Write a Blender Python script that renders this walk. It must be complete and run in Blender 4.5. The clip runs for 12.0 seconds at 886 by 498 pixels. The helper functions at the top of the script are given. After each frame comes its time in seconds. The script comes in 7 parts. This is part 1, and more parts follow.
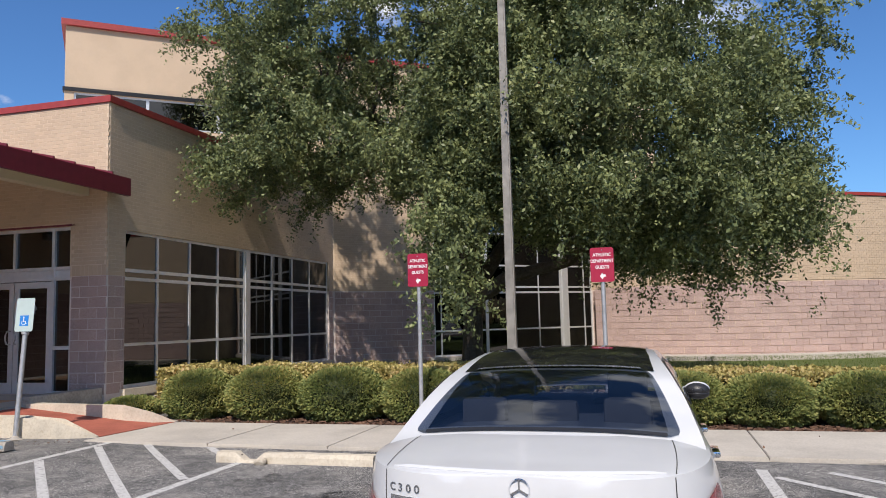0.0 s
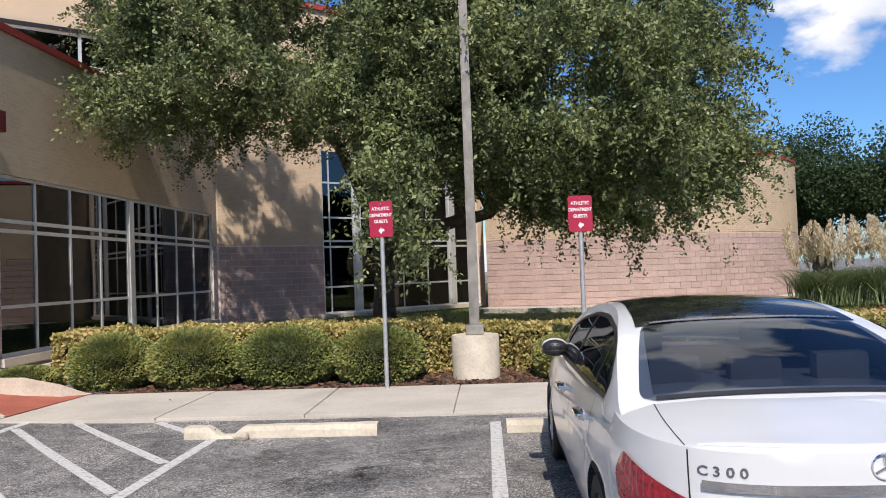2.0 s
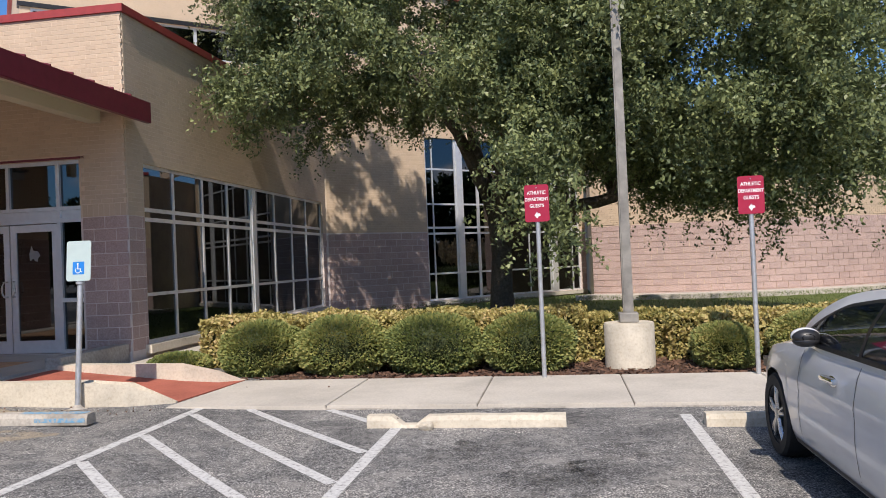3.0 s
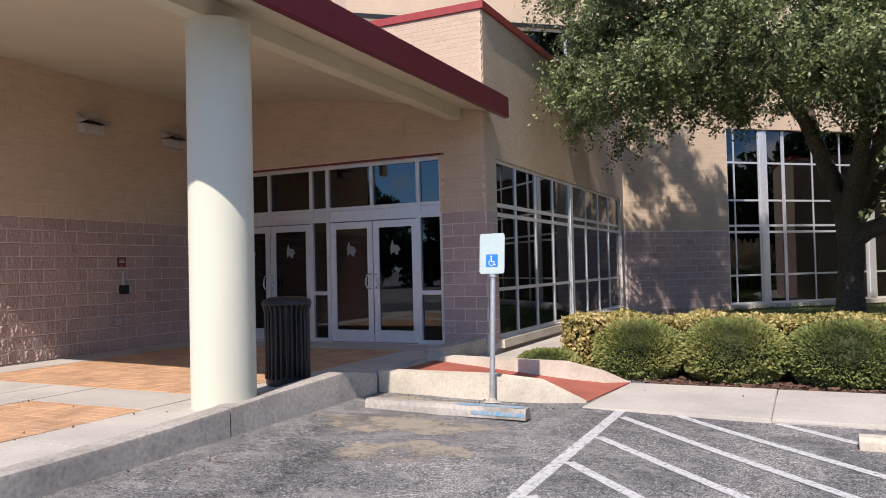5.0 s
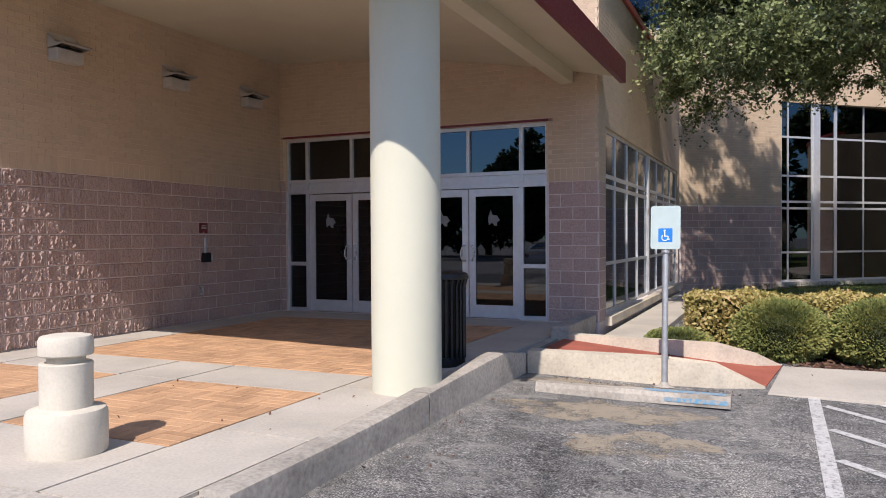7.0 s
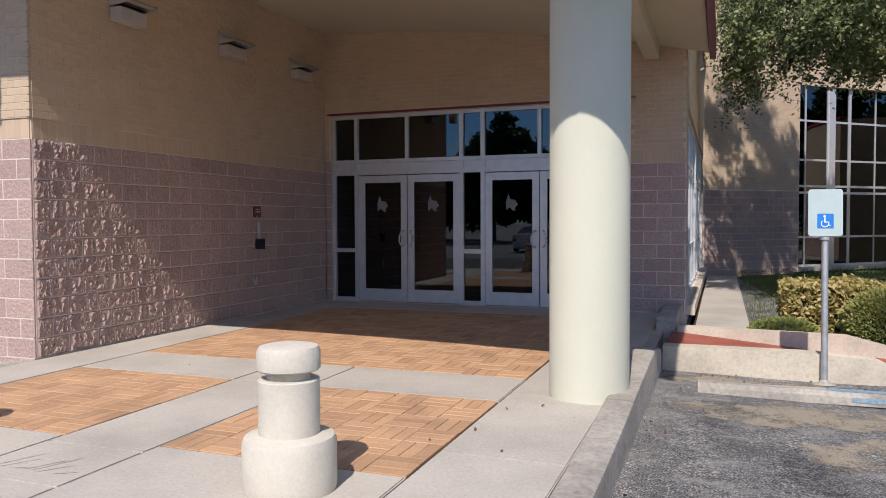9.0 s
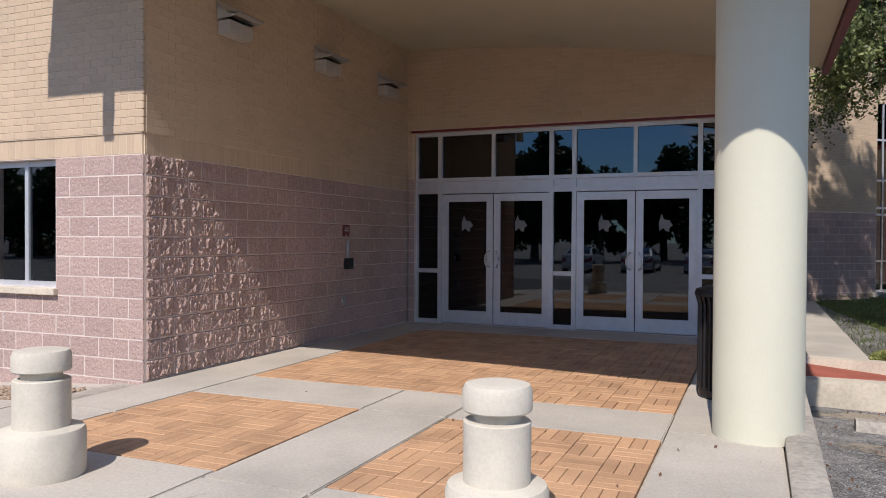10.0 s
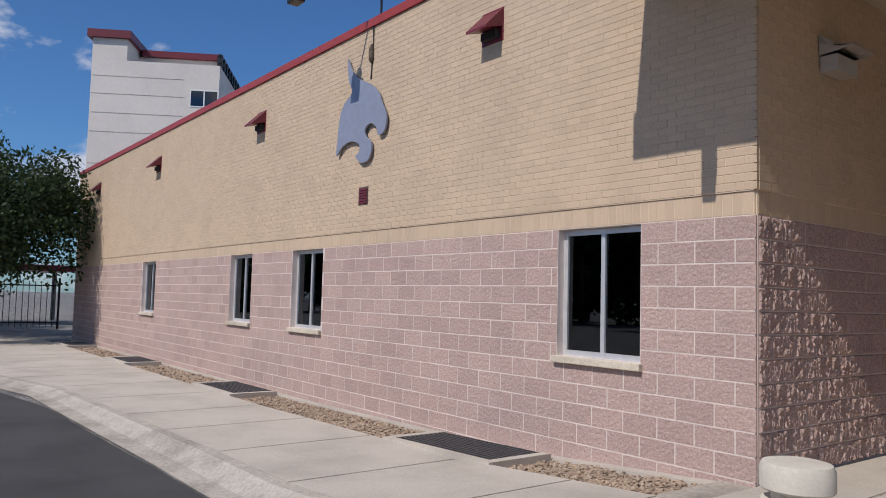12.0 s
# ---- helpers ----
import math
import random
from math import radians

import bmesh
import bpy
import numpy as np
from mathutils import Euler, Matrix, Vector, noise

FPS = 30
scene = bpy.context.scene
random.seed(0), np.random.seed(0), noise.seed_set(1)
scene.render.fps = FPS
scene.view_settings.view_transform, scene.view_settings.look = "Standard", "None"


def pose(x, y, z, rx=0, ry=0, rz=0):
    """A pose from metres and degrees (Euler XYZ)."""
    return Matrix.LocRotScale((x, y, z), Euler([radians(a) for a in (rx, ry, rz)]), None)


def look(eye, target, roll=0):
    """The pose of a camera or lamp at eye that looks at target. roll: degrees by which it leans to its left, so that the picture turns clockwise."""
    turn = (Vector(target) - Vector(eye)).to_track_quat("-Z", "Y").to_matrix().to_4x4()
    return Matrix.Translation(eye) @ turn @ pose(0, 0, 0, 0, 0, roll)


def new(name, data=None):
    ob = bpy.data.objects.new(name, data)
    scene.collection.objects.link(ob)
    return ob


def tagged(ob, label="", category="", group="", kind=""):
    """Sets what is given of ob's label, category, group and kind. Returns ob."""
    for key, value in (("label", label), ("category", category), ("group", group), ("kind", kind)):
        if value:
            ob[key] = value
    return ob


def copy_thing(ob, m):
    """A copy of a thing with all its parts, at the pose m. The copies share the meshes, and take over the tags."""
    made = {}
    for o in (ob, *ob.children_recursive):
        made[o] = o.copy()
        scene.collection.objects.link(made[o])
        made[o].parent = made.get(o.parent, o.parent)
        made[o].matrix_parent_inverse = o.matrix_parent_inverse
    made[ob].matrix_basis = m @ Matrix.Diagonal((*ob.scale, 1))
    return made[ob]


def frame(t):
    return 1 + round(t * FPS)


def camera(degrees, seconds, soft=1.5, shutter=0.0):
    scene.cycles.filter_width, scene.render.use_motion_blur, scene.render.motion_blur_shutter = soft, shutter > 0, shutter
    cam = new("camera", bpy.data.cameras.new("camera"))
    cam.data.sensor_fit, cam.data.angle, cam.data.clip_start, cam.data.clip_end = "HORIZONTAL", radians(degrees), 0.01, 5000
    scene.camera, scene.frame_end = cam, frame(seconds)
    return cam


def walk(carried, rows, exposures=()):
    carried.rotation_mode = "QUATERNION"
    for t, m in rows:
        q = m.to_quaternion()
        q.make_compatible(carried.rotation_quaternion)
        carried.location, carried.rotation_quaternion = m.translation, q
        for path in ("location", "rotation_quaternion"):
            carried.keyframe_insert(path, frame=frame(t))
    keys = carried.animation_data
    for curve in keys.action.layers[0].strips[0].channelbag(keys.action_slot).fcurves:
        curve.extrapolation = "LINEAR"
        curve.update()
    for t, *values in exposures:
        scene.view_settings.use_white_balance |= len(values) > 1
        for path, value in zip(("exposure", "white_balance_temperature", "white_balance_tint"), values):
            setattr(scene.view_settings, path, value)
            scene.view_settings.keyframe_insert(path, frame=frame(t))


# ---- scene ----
cam = camera(61.2, 12.0, soft=0.95)
METRES, EYE, TILT, LEAN, TURN = 13.0, 1.6, 0.0, 0.0, 15.5
ROWS = [
    (0.0, 0.0, 0.0, 0.0, 0.13, 5.4, 1.4),
    (0.5, -0.0307, 0.0146, -0.0001, -4.32, 4.64, 2.0),
    (1.0, -0.0592, 0.0383, -0.0, -7.93, 3.93, 2.17),
    (1.5, -0.0928, 0.0586, -0.0015, -10.83, 2.69, 2.04),
    (2.0, -0.1266, 0.0746, 0.0007, -11.9, 1.67, 2.11),
    (2.5, -0.1631, 0.0956, 0.0022, -10.13, 1.17, 2.25),
    (3.0, -0.2069, 0.1088, 0.0033, -6.41, 0.87, 2.4),
    (3.5, -0.2458, 0.1248, 0.0022, -1.32, 1.21, 2.95),
    (5.5, -0.4271, 0.1535, 0.0054, 11.42, 1.21, 0.93),
    (6.0, -0.4684, 0.1621, 0.0047, 10.66, 0.58, 0.23),
    (6.5, -0.5101, 0.1683, 0.0069, 9.48, -0.18, 0.06),
    (7.0, -0.5506, 0.1717, 0.0094, 8.61, -0.89, 0.32),
    (9.0, -0.7062, 0.2177, 0.0118, 4.88, -2.17, 0.25),
    (9.5, -0.7438, 0.2255, 0.0125, 5.28, -1.94, 0.04),
    (10.0, -0.7808, 0.2405, 0.0141, 7.24, -0.77, -0.3),
    (10.5, -0.8227, 0.2515, 0.0142, 11.45, 0.64, -0.48),
    (11.0, -0.8641, 0.2589, 0.0159, 18.83, 1.62, -0.52),
    (11.5, -0.9064, 0.2652, 0.0185, 28.19, 2.68, -0.9),
    (12.0, -0.9487, 0.2646, 0.0174, 37.06, 3.77, -1.49),
]
walk(cam, [(t, pose(0, 0, EYE, TILT, LEAN, TURN) @ pose(METRES * x, METRES * y, METRES * z, 90 + pitch, roll, yaw)) for t, x, y, z, yaw, pitch, roll in ROWS],
     [(0.0, 0.13, 6500, 14), (1.0, 0.20, 6500, 14), (2.5, 0.28, 6500, 14), (3.5, 0.24, 6450, 15), (5.5, 0.45, 6350, 18), (7.0, 0.30, 6350, 17), (9.5, 0.10, 6250, 15), (10.5, 0.08, 6250, 14), (11.0, 0.03, 6250, 13), (11.5, -0.10, 6250, 13), (12.0, -0.36, 6250, 14)])

# ---- world, sun, exposure ----
SUN_WAY = Vector((-0.09, 1.0, -1.06)).normalized()
world = bpy.data.worlds.new("sky")
scene.world = world
world.use_nodes = True
wn, wl = world.node_tree.nodes, world.node_tree.links
wn.clear()
sky = wn.new("ShaderNodeTexSky")
sky.sky_type, sky.sun_disc = "NISHITA", False
sky.sun_elevation, sky.sun_rotation = radians(46.5), radians(174)
sky.air_density, sky.dust_density, sky.ozone_density = 1.0, 0.3, 2.5
w_geo = wn.new("ShaderNodeTexCoord")
w_map = wn.new("ShaderNodeMapping")
w_map.inputs["Scale"].default_value = (1.0, 1.0, 1.9)
w_map.inputs["Location"].default_value = (1.9, 0.35, 0.75)
w_noise = wn.new("ShaderNodeTexNoise")
w_noise.inputs["Scale"].default_value, w_noise.inputs["Detail"].default_value = 3.4, 9.0
w_noise.inputs["Roughness"].default_value = 0.52
w_ramp = wn.new("ShaderNodeValToRGB")
w_ramp.color_ramp.elements[0].position, w_ramp.color_ramp.elements[1].position = 0.545, 0.60
w_shade = wn.new("ShaderNodeTexNoise")
w_shade.inputs["Scale"].default_value, w_shade.inputs["Detail"].default_value = 6.0, 6.0
w_shram = wn.new("ShaderNodeValToRGB")
w_shram.color_ramp.elements[0].color, w_shram.color_ramp.elements[1].color = (5.2, 5.8, 6.9, 1), (8.6, 8.6, 8.6, 1)
w_shram.color_ramp.elements[0].position, w_shram.color_ramp.elements[1].position = 0.38, 0.58
w_mix = wn.new("ShaderNodeMix")
w_mix.data_type = "RGBA"
w_tint = wn.new("ShaderNodeMix")
w_tint.data_type, w_tint.blend_type = "RGBA", "MULTIPLY"
w_tint.inputs[0].default_value = 1.0
w_tint.inputs[7].default_value = (0.50, 0.80, 1.10, 1)
w_bg, w_out = wn.new("ShaderNodeBackground"), wn.new("ShaderNodeOutputWorld")
wl.new(w_geo.outputs["Generated"], w_map.inputs["Vector"])
wl.new(w_map.outputs["Vector"], w_noise.inputs["Vector"])
wl.new(w_map.outputs["Vector"], w_shade.inputs["Vector"])
wl.new(w_noise.outputs["Fac"], w_ramp.inputs["Fac"])
wl.new(w_shade.outputs["Fac"], w_shram.inputs["Fac"])
wl.new(sky.outputs["Color"], w_tint.inputs[6])
wl.new(w_ramp.outputs["Color"], w_mix.inputs[0])
wl.new(w_tint.outputs[2], w_mix.inputs[6])
wl.new(w_shram.outputs["Color"], w_mix.inputs[7])
wl.new(w_mix.outputs[2], w_bg.inputs["Color"])
wl.new(w_bg.outputs["Background"], w_out.inputs["Surface"])
w_bg.inputs["Strength"].default_value = 0.11
sun = new("sun", bpy.data.lights.new("sun", "SUN"))
sun.data.energy, sun.data.angle, sun.data.color = 4.2, radians(0.53), (1.0, 0.925, 0.815)
sun.matrix_world = look((0, 0, 60), Vector((0, 0, 60)) + SUN_WAY)

# ---- materials ----
MATS = {}


def ramp_node(nt, fac, stops):
    r = nt.nodes.new("ShaderNodeValToRGB")
    while len(r.color_ramp.elements) < len(stops):
        r.color_ramp.elements.new(0.5)
    for el, (p, c) in zip(r.color_ramp.elements, stops):
        el.position, el.color = p, (*c, 1) if len(c) == 3 else c
    nt.links.new(fac, r.inputs["Fac"])
    return r.outputs["Color"]


def noise_node(nt, vec, scale, detail=4.0, rough=0.55, distortion=0.0):
    n = nt.nodes.new("ShaderNodeTexNoise")
    n.inputs["Scale"].default_value, n.inputs["Detail"].default_value = scale, detail
    n.inputs["Roughness"].default_value, n.inputs["Distortion"].default_value = rough, distortion
    nt.links.new(vec, n.inputs["Vector"])
    return n.outputs["Fac"]


def mix_node(nt, fac, a, b, blend="MIX"):
    m = nt.nodes.new("ShaderNodeMix")
    m.data_type, m.blend_type = "RGBA", blend
    for sock, v in ((m.inputs[0], fac), (m.inputs[6], a), (m.inputs[7], b)):
        if isinstance(v, bpy.types.NodeSocket):
            nt.links.new(v, sock)
        elif isinstance(v, (int, float)):
            sock.default_value = v
        else:
            sock.default_value = (*v, 1)
    return m.outputs[2]


def math_node(nt, op, a, b=0.0):
    m = nt.nodes.new("ShaderNodeMath")
    m.operation = op
    for sock, v in ((m.inputs[0], a), (m.inputs[1], b)):
        if isinstance(v, bpy.types.NodeSocket):
            nt.links.new(v, sock)
        else:
            sock.default_value = v
    return m.outputs[0]


def start(name, rough=0.8, metal=0.0, spec=0.5):
    m = bpy.data.materials.new(name)
    m.use_nodes = True
    nt = m.node_tree
    b = nt.nodes["Principled BSDF"]
    b.inputs["Roughness"].default_value, b.inputs["Metallic"].default_value = rough, metal
    b.inputs["Specular IOR Level"].default_value = spec
    g = nt.nodes.new("ShaderNodeNewGeometry")
    MATS[name] = m
    return m, nt, b, g.outputs["Position"], g


def bump(nt, b, height, strength, dist=0.01):
    k = nt.nodes.new("ShaderNodeBump")
    k.inputs["Strength"].default_value, k.inputs["Distance"].default_value = strength, dist
    nt.links.new(height, k.inputs["Height"])
    nt.links.new(k.outputs["Normal"], b.inputs["Normal"])


def piece_random(nt, g):
    """A number per piece, for pieces of their own and for joined ones."""
    o = nt.nodes.new("ShaderNodeObjectInfo")
    s = math_node(nt, "ADD", o.outputs["Random"], g.outputs["Random Per Island"])
    return math_node(nt, "FRACT", s)


def stone(name, base, dark, light, grain=60, big=1.5, rough=0.9, relief=0.4, dist=0.006, pieces=False, relief_scale=None, tone=0.22, spread=1.0):
    """Masonry, concrete and render: grain, blotches and a little relief; pieces each in a shade of its own."""
    m, nt, b, pos, g = start(name, rough, spec=0.25)
    fine = noise_node(nt, pos, grain, 6, 0.7)
    blot = noise_node(nt, pos, big, 5, 0.6)
    c = ramp_node(nt, fine, [(0.25, dark), (0.5, base), (0.78, light)])
    stain = ramp_node(nt, blot, [(0.3, (1 - tone, 1 - tone, 1 - tone)), (0.55, (1, 1, 1)), (0.75, (1 + tone * 0.3,) * 3)])
    c = mix_node(nt, 1.0, c, stain, "MULTIPLY")
    if pieces:
        r = piece_random(nt, g)
        c = mix_node(nt, 1.0, c, ramp_node(nt, r, [(0.0, (1 - 0.16 * spread, 1 - 0.18 * spread, 1 - 0.18 * spread)), (0.5, (1, 1, 1)), (1.0, (1 + 0.1 * spread, 1 + 0.08 * spread, 1 + 0.06 * spread))]), "MULTIPLY")
    nt.links.new(c, b.inputs["Base Color"])
    h = noise_node(nt, pos, relief_scale or grain * 0.6, 6, 0.65)
    bump(nt, b, h, relief, dist)
    return m


def plain(name, col, rough=0.5, metal=0.0, var=0.08, scale=8.0, relief=0.0, spec=0.5):
    """Paint, metal and plastic: one colour with faint soiling and an uneven gloss."""
    m, nt, b, pos, g = start(name, rough, metal, spec)
    n = noise_node(nt, pos, scale, 5, 0.6)
    lo, hi = tuple(max(0, v * (1 - var)) for v in col), tuple(min(1, v * (1 + var)) for v in col)
    nt.links.new(ramp_node(nt, n, [(0.3, lo), (0.7, hi)]), b.inputs["Base Color"])
    n2 = noise_node(nt, pos, scale * 4, 3)
    rr = ramp_node(nt, n2, [(0.3, (max(0, rough - 0.06),) * 3), (0.7, (min(1, rough + 0.08),) * 3)])
    nt.links.new(rr, b.inputs["Roughness"])
    if relief:
        bump(nt, b, noise_node(nt, pos, scale * 8, 5), relief, 0.004)
    return m


def leafy(name, cols, rough=0.55):
    """Leaves: a shade per leaf, some light let through."""
    m, nt, b, pos, g = start(name, rough, spec=0.3)
    r = g.outputs["Random Per Island"]
    n = noise_node(nt, pos, 0.9, 3)
    f = math_node(nt, "ADD", math_node(nt, "MULTIPLY", r, 0.65), math_node(nt, "MULTIPLY", math_node(nt, "SUBTRACT", n, 0.32), 1.0))
    c = ramp_node(nt, f, [(i / (len(cols) - 1), k) for i, k in enumerate(cols)])
    nt.links.new(c, b.inputs["Base Color"])
    t = nt.nodes.new("ShaderNodeBsdfTranslucent")
    nt.links.new(c, t.inputs["Color"])
    mx = nt.nodes.new("ShaderNodeMixShader")
    mx.inputs[0].default_value = 0.28
    nt.links.new(b.outputs[0], mx.inputs[1])
    nt.links.new(t.outputs[0], mx.inputs[2])
    nt.links.new(mx.outputs[0], nt.nodes["Material Output"].inputs["Surface"])
    return m


M_MORTAR = stone("mortar", (0.72, 0.63, 0.58), (0.62, 0.54, 0.49), (0.78, 0.70, 0.65), 90, 2)
M_TAN_MORTAR = stone("tan_mortar", (0.66, 0.53, 0.39), (0.58, 0.465, 0.34), (0.73, 0.61, 0.46), 90, 2)
M_BLOCK = stone("split_block", (0.49, 0.36, 0.32), (0.33, 0.23, 0.20), (0.66, 0.52, 0.475), 42, 1.4, relief=0.9, dist=0.022, pieces=True, relief_scale=24, spread=0.55, tone=0.09)
M_ROUGH = stone("rough_block", (0.46, 0.335, 0.295), (0.31, 0.22, 0.19), (0.60, 0.465, 0.42), 60, 1.4, relief=0.8, dist=0.012, pieces=True, relief_scale=60, spread=0.5, tone=0.1)
M_BRICK = stone("tan_brick", (0.575, 0.445, 0.318), (0.505, 0.385, 0.272), (0.645, 0.51, 0.375), 80, 1.2, relief=0.25, dist=0.004, pieces=True, tone=0.08, spread=0.35)
M_CONC = stone("concrete", (0.52, 0.475, 0.41), (0.42, 0.385, 0.33), (0.60, 0.55, 0.48), 45, 0.9, relief=0.2, dist=0.004, tone=0.2)
M_KERB = stone("kerb_concrete", (0.44, 0.40, 0.345), (0.28, 0.26, 0.23), (0.56, 0.52, 0.45), 24, 1.6, relief=0.4, dist=0.008, tone=0.4)
M_CREAM = stone("cream_kerb_paint", (0.62, 0.555, 0.445), (0.48, 0.40, 0.30), (0.68, 0.62, 0.51), 30, 1.5, relief=0.3, tone=0.28)
M_RED = stone("red_ramp_paint", (0.40, 0.125, 0.085), (0.30, 0.095, 0.07), (0.46, 0.15, 0.10), 40, 2, relief=0.3, tone=0.25)
M_PAVER = stone("clay_paver", (0.54, 0.33, 0.19), (0.45, 0.265, 0.145), (0.62, 0.40, 0.245), 60, 2.0, relief=0.2, pieces=True, tone=0.2, spread=0.9)
M_STUCCO = stone("cream_stucco", (0.60, 0.55, 0.42), (0.55, 0.50, 0.38), (0.64, 0.59, 0.46), 120, 0.8, relief=0.15, dist=0.003, tone=0.08)
M_COLUMN = stone("column_paint", (0.66, 0.65, 0.52), (0.60, 0.59, 0.47), (0.70, 0.69, 0.56), 140, 0.7, relief=0.2, dist=0.003, tone=0.08)
M_BOLLARD = stone("bollard_concrete", (0.66, 0.61, 0.51), (0.59, 0.545, 0.45), (0.70, 0.65, 0.55), 60, 3.0, relief=0.35, dist=0.006, tone=0.15)
M_PALE = stone("pale_panel", (0.72, 0.67, 0.62), (0.68, 0.63, 0.58), (0.76, 0.71, 0.66), 4, 0.2, tone=0.1)
M_PEBBLE = stone("river_pebble", (0.38, 0.29, 0.21), (0.16, 0.115, 0.09), (0.66, 0.57, 0.47), 30, 3, pieces=True)
M_SOIL = stone("mulch", (0.10, 0.06, 0.045), (0.05, 0.03, 0.025), (0.18, 0.12, 0.09), 60, 2, relief=1.0, dist=0.03)
M_LAWN = stone("lawn_soil", (0.10, 0.13, 0.035), (0.06, 0.09, 0.02), (0.15, 0.17, 0.05), 30, 0.8, relief=0.8, dist=0.02)
M_BARK = stone("oak_bark", (0.125, 0.098, 0.078), (0.06, 0.047, 0.038), (0.21, 0.175, 0.145), 18, 2, relief=1.0, dist=0.05)
M_ALU = plain("aluminium", (0.72, 0.73, 0.74), 0.38, 0.55, 0.06)
M_MAROON = plain("maroon_metal", (0.15, 0.018, 0.03), 0.4, 0.0, 0.12)
M_REDCAP = plain("red_cap_metal", (0.33, 0.045, 0.04), 0.45, 0.0, 0.12)
# near black in place of shade: window rooms, grating pits; also dark lamp glass
M_UNLIT = plain("unlit_black", (0.02, 0.02, 0.021), 0.8, 0, 0.2)
M_GALV = plain("galvanised_steel", (0.48, 0.49, 0.50), 0.45, 0.6, 0.15, 14)
M_POLE = plain("pole_paint", (0.24, 0.225, 0.20), 0.6, 0.1, 0.35, 5)
M_BLACK = plain("black_metal", (0.018, 0.018, 0.02), 0.4, 0.2, 0.2)
M_WHITE = plain("white_paint", (0.78, 0.78, 0.76), 0.5, 0, 0.05)
M_SIGNRED = plain("sign_red", (0.36, 0.018, 0.05), 0.35, 0, 0.05)
M_SIGNBLUE = plain("sign_blue", (0.02, 0.20, 0.62), 0.35, 0, 0.05)
M_SIGNGREEN = plain("sign_pale", (0.46, 0.56, 0.55), 0.35, 0, 0.04)


def asphalt():
    m, nt, b, pos, g = start("asphalt", 0.85, spec=0.3)
    fine = noise_node(nt, pos, 75, 3, 0.75)
    c = ramp_node(nt, fine, [(0.36, (0.035, 0.035, 0.036)), (0.5, (0.125, 0.122, 0.118)), (0.64, (0.46, 0.45, 0.43))])
    mid = noise_node(nt, pos, 1.1, 6, 0.62, 0.6)
    c = mix_node(nt, 1.0, c, ramp_node(nt, mid, [(0.3, (0.55, 0.55, 0.56)), (0.5, (1.0, 1.0, 1.0)), (0.72, (1.7, 1.65, 1.58))]), "MULTIPLY")
    small = noise_node(nt, pos, 20, 8, 0.8, 0.2)
    c = mix_node(nt, 1.0, c, ramp_node(nt, small, [(0.38, (0.62, 0.62, 0.63)), (0.5, (0.98, 0.98, 0.98)), (0.62, (1.6, 1.57, 1.53))]), "MULTIPLY")
    st = nt.nodes.new("ShaderNodeMapping")
    st.inputs["Scale"].default_value = (1.5, 2.0, 1)
    nt.links.new(pos, st.inputs["Vector"])
    worn = noise_node(nt, st.outputs["Vector"], 2.2, 8, 0.68, 0.4)
    c = mix_node(nt, ramp_node(nt, worn, [(0.52, (0, 0, 0)), (0.66, (0.7, 0.7, 0.7))]), c, (0.30, 0.285, 0.26))
    nt.links.new(c, b.inputs["Base Color"])
    bump(nt, b, noise_node(nt, pos, 85, 4, 0.7), 0.7, 0.008)
    return m


def line_paint():
    m, nt, b, pos, g = start("line_paint", 0.75)
    n = noise_node(nt, pos, 26, 7, 0.72)
    c = ramp_node(nt, n, [(0.36, (0.16, 0.155, 0.15)), (0.46, (0.52, 0.51, 0.49)), (0.7, (0.66, 0.655, 0.63))])
    nt.links.new(c, b.inputs["Base Color"])
    bump(nt, b, n, 0.4, 0.004)
    return m


def window_glass(name="tinted_glass"):
    m, nt, b, pos, g = start(name, 0.02, 0, 0.5)
    b.inputs["Base Color"].default_value = (0.012, 0.013, 0.015, 1)
    b.inputs["IOR"].default_value = 1.52
    n = noise_node(nt, pos, 0.7, 2)
    bump(nt, b, n, 0.02, 0.02)
    tr = nt.nodes.new("ShaderNodeBsdfTransparent")
    tr.inputs["Color"].default_value = (0.045, 0.048, 0.052, 1)
    gl = nt.nodes.new("ShaderNodeBsdfGlossy")
    gl.inputs["Roughness"].default_value = 0.015
    gl.inputs["Color"].default_value = (0.9, 0.95, 1.0, 1)
    fr = nt.nodes.new("ShaderNodeFresnel")
    fr.inputs["IOR"].default_value = 1.8
    mx = nt.nodes.new("ShaderNodeMixShader")
    nt.links.new(fr.outputs[0], mx.inputs[0])
    nt.links.new(tr.outputs[0], mx.inputs[1])
    nt.links.new(gl.outputs[0], mx.inputs[2])
    nt.links.new(mx.outputs[0], nt.nodes["Material Output"].inputs["Surface"])
    return m


M_ASPHALT, M_LINE, M_GLASS = asphalt(), line_paint(), window_glass()
M_NEWASPHALT = stone("new_asphalt", (0.065, 0.065, 0.067), (0.038, 0.038, 0.039), (0.13, 0.13, 0.13), 90, 0.8, rough=0.8, relief=0.6, dist=0.006, tone=0.3)
M_OAK = leafy("oak_leaves", [(0.056, 0.074, 0.038), (0.125, 0.155, 0.070), (0.235, 0.275, 0.112), (0.41, 0.44, 0.19)], 0.42)
M_BUSH = leafy("boxwood_leaves", [(0.10, 0.14, 0.05), (0.22, 0.26, 0.085), (0.34, 0.35, 0.115), (0.50, 0.42, 0.16)])
M_PRIVET = leafy("privet_leaves", [(0.16, 0.17, 0.05), (0.38, 0.33, 0.11), (0.58, 0.48, 0.19), (0.60, 0.43, 0.23)])
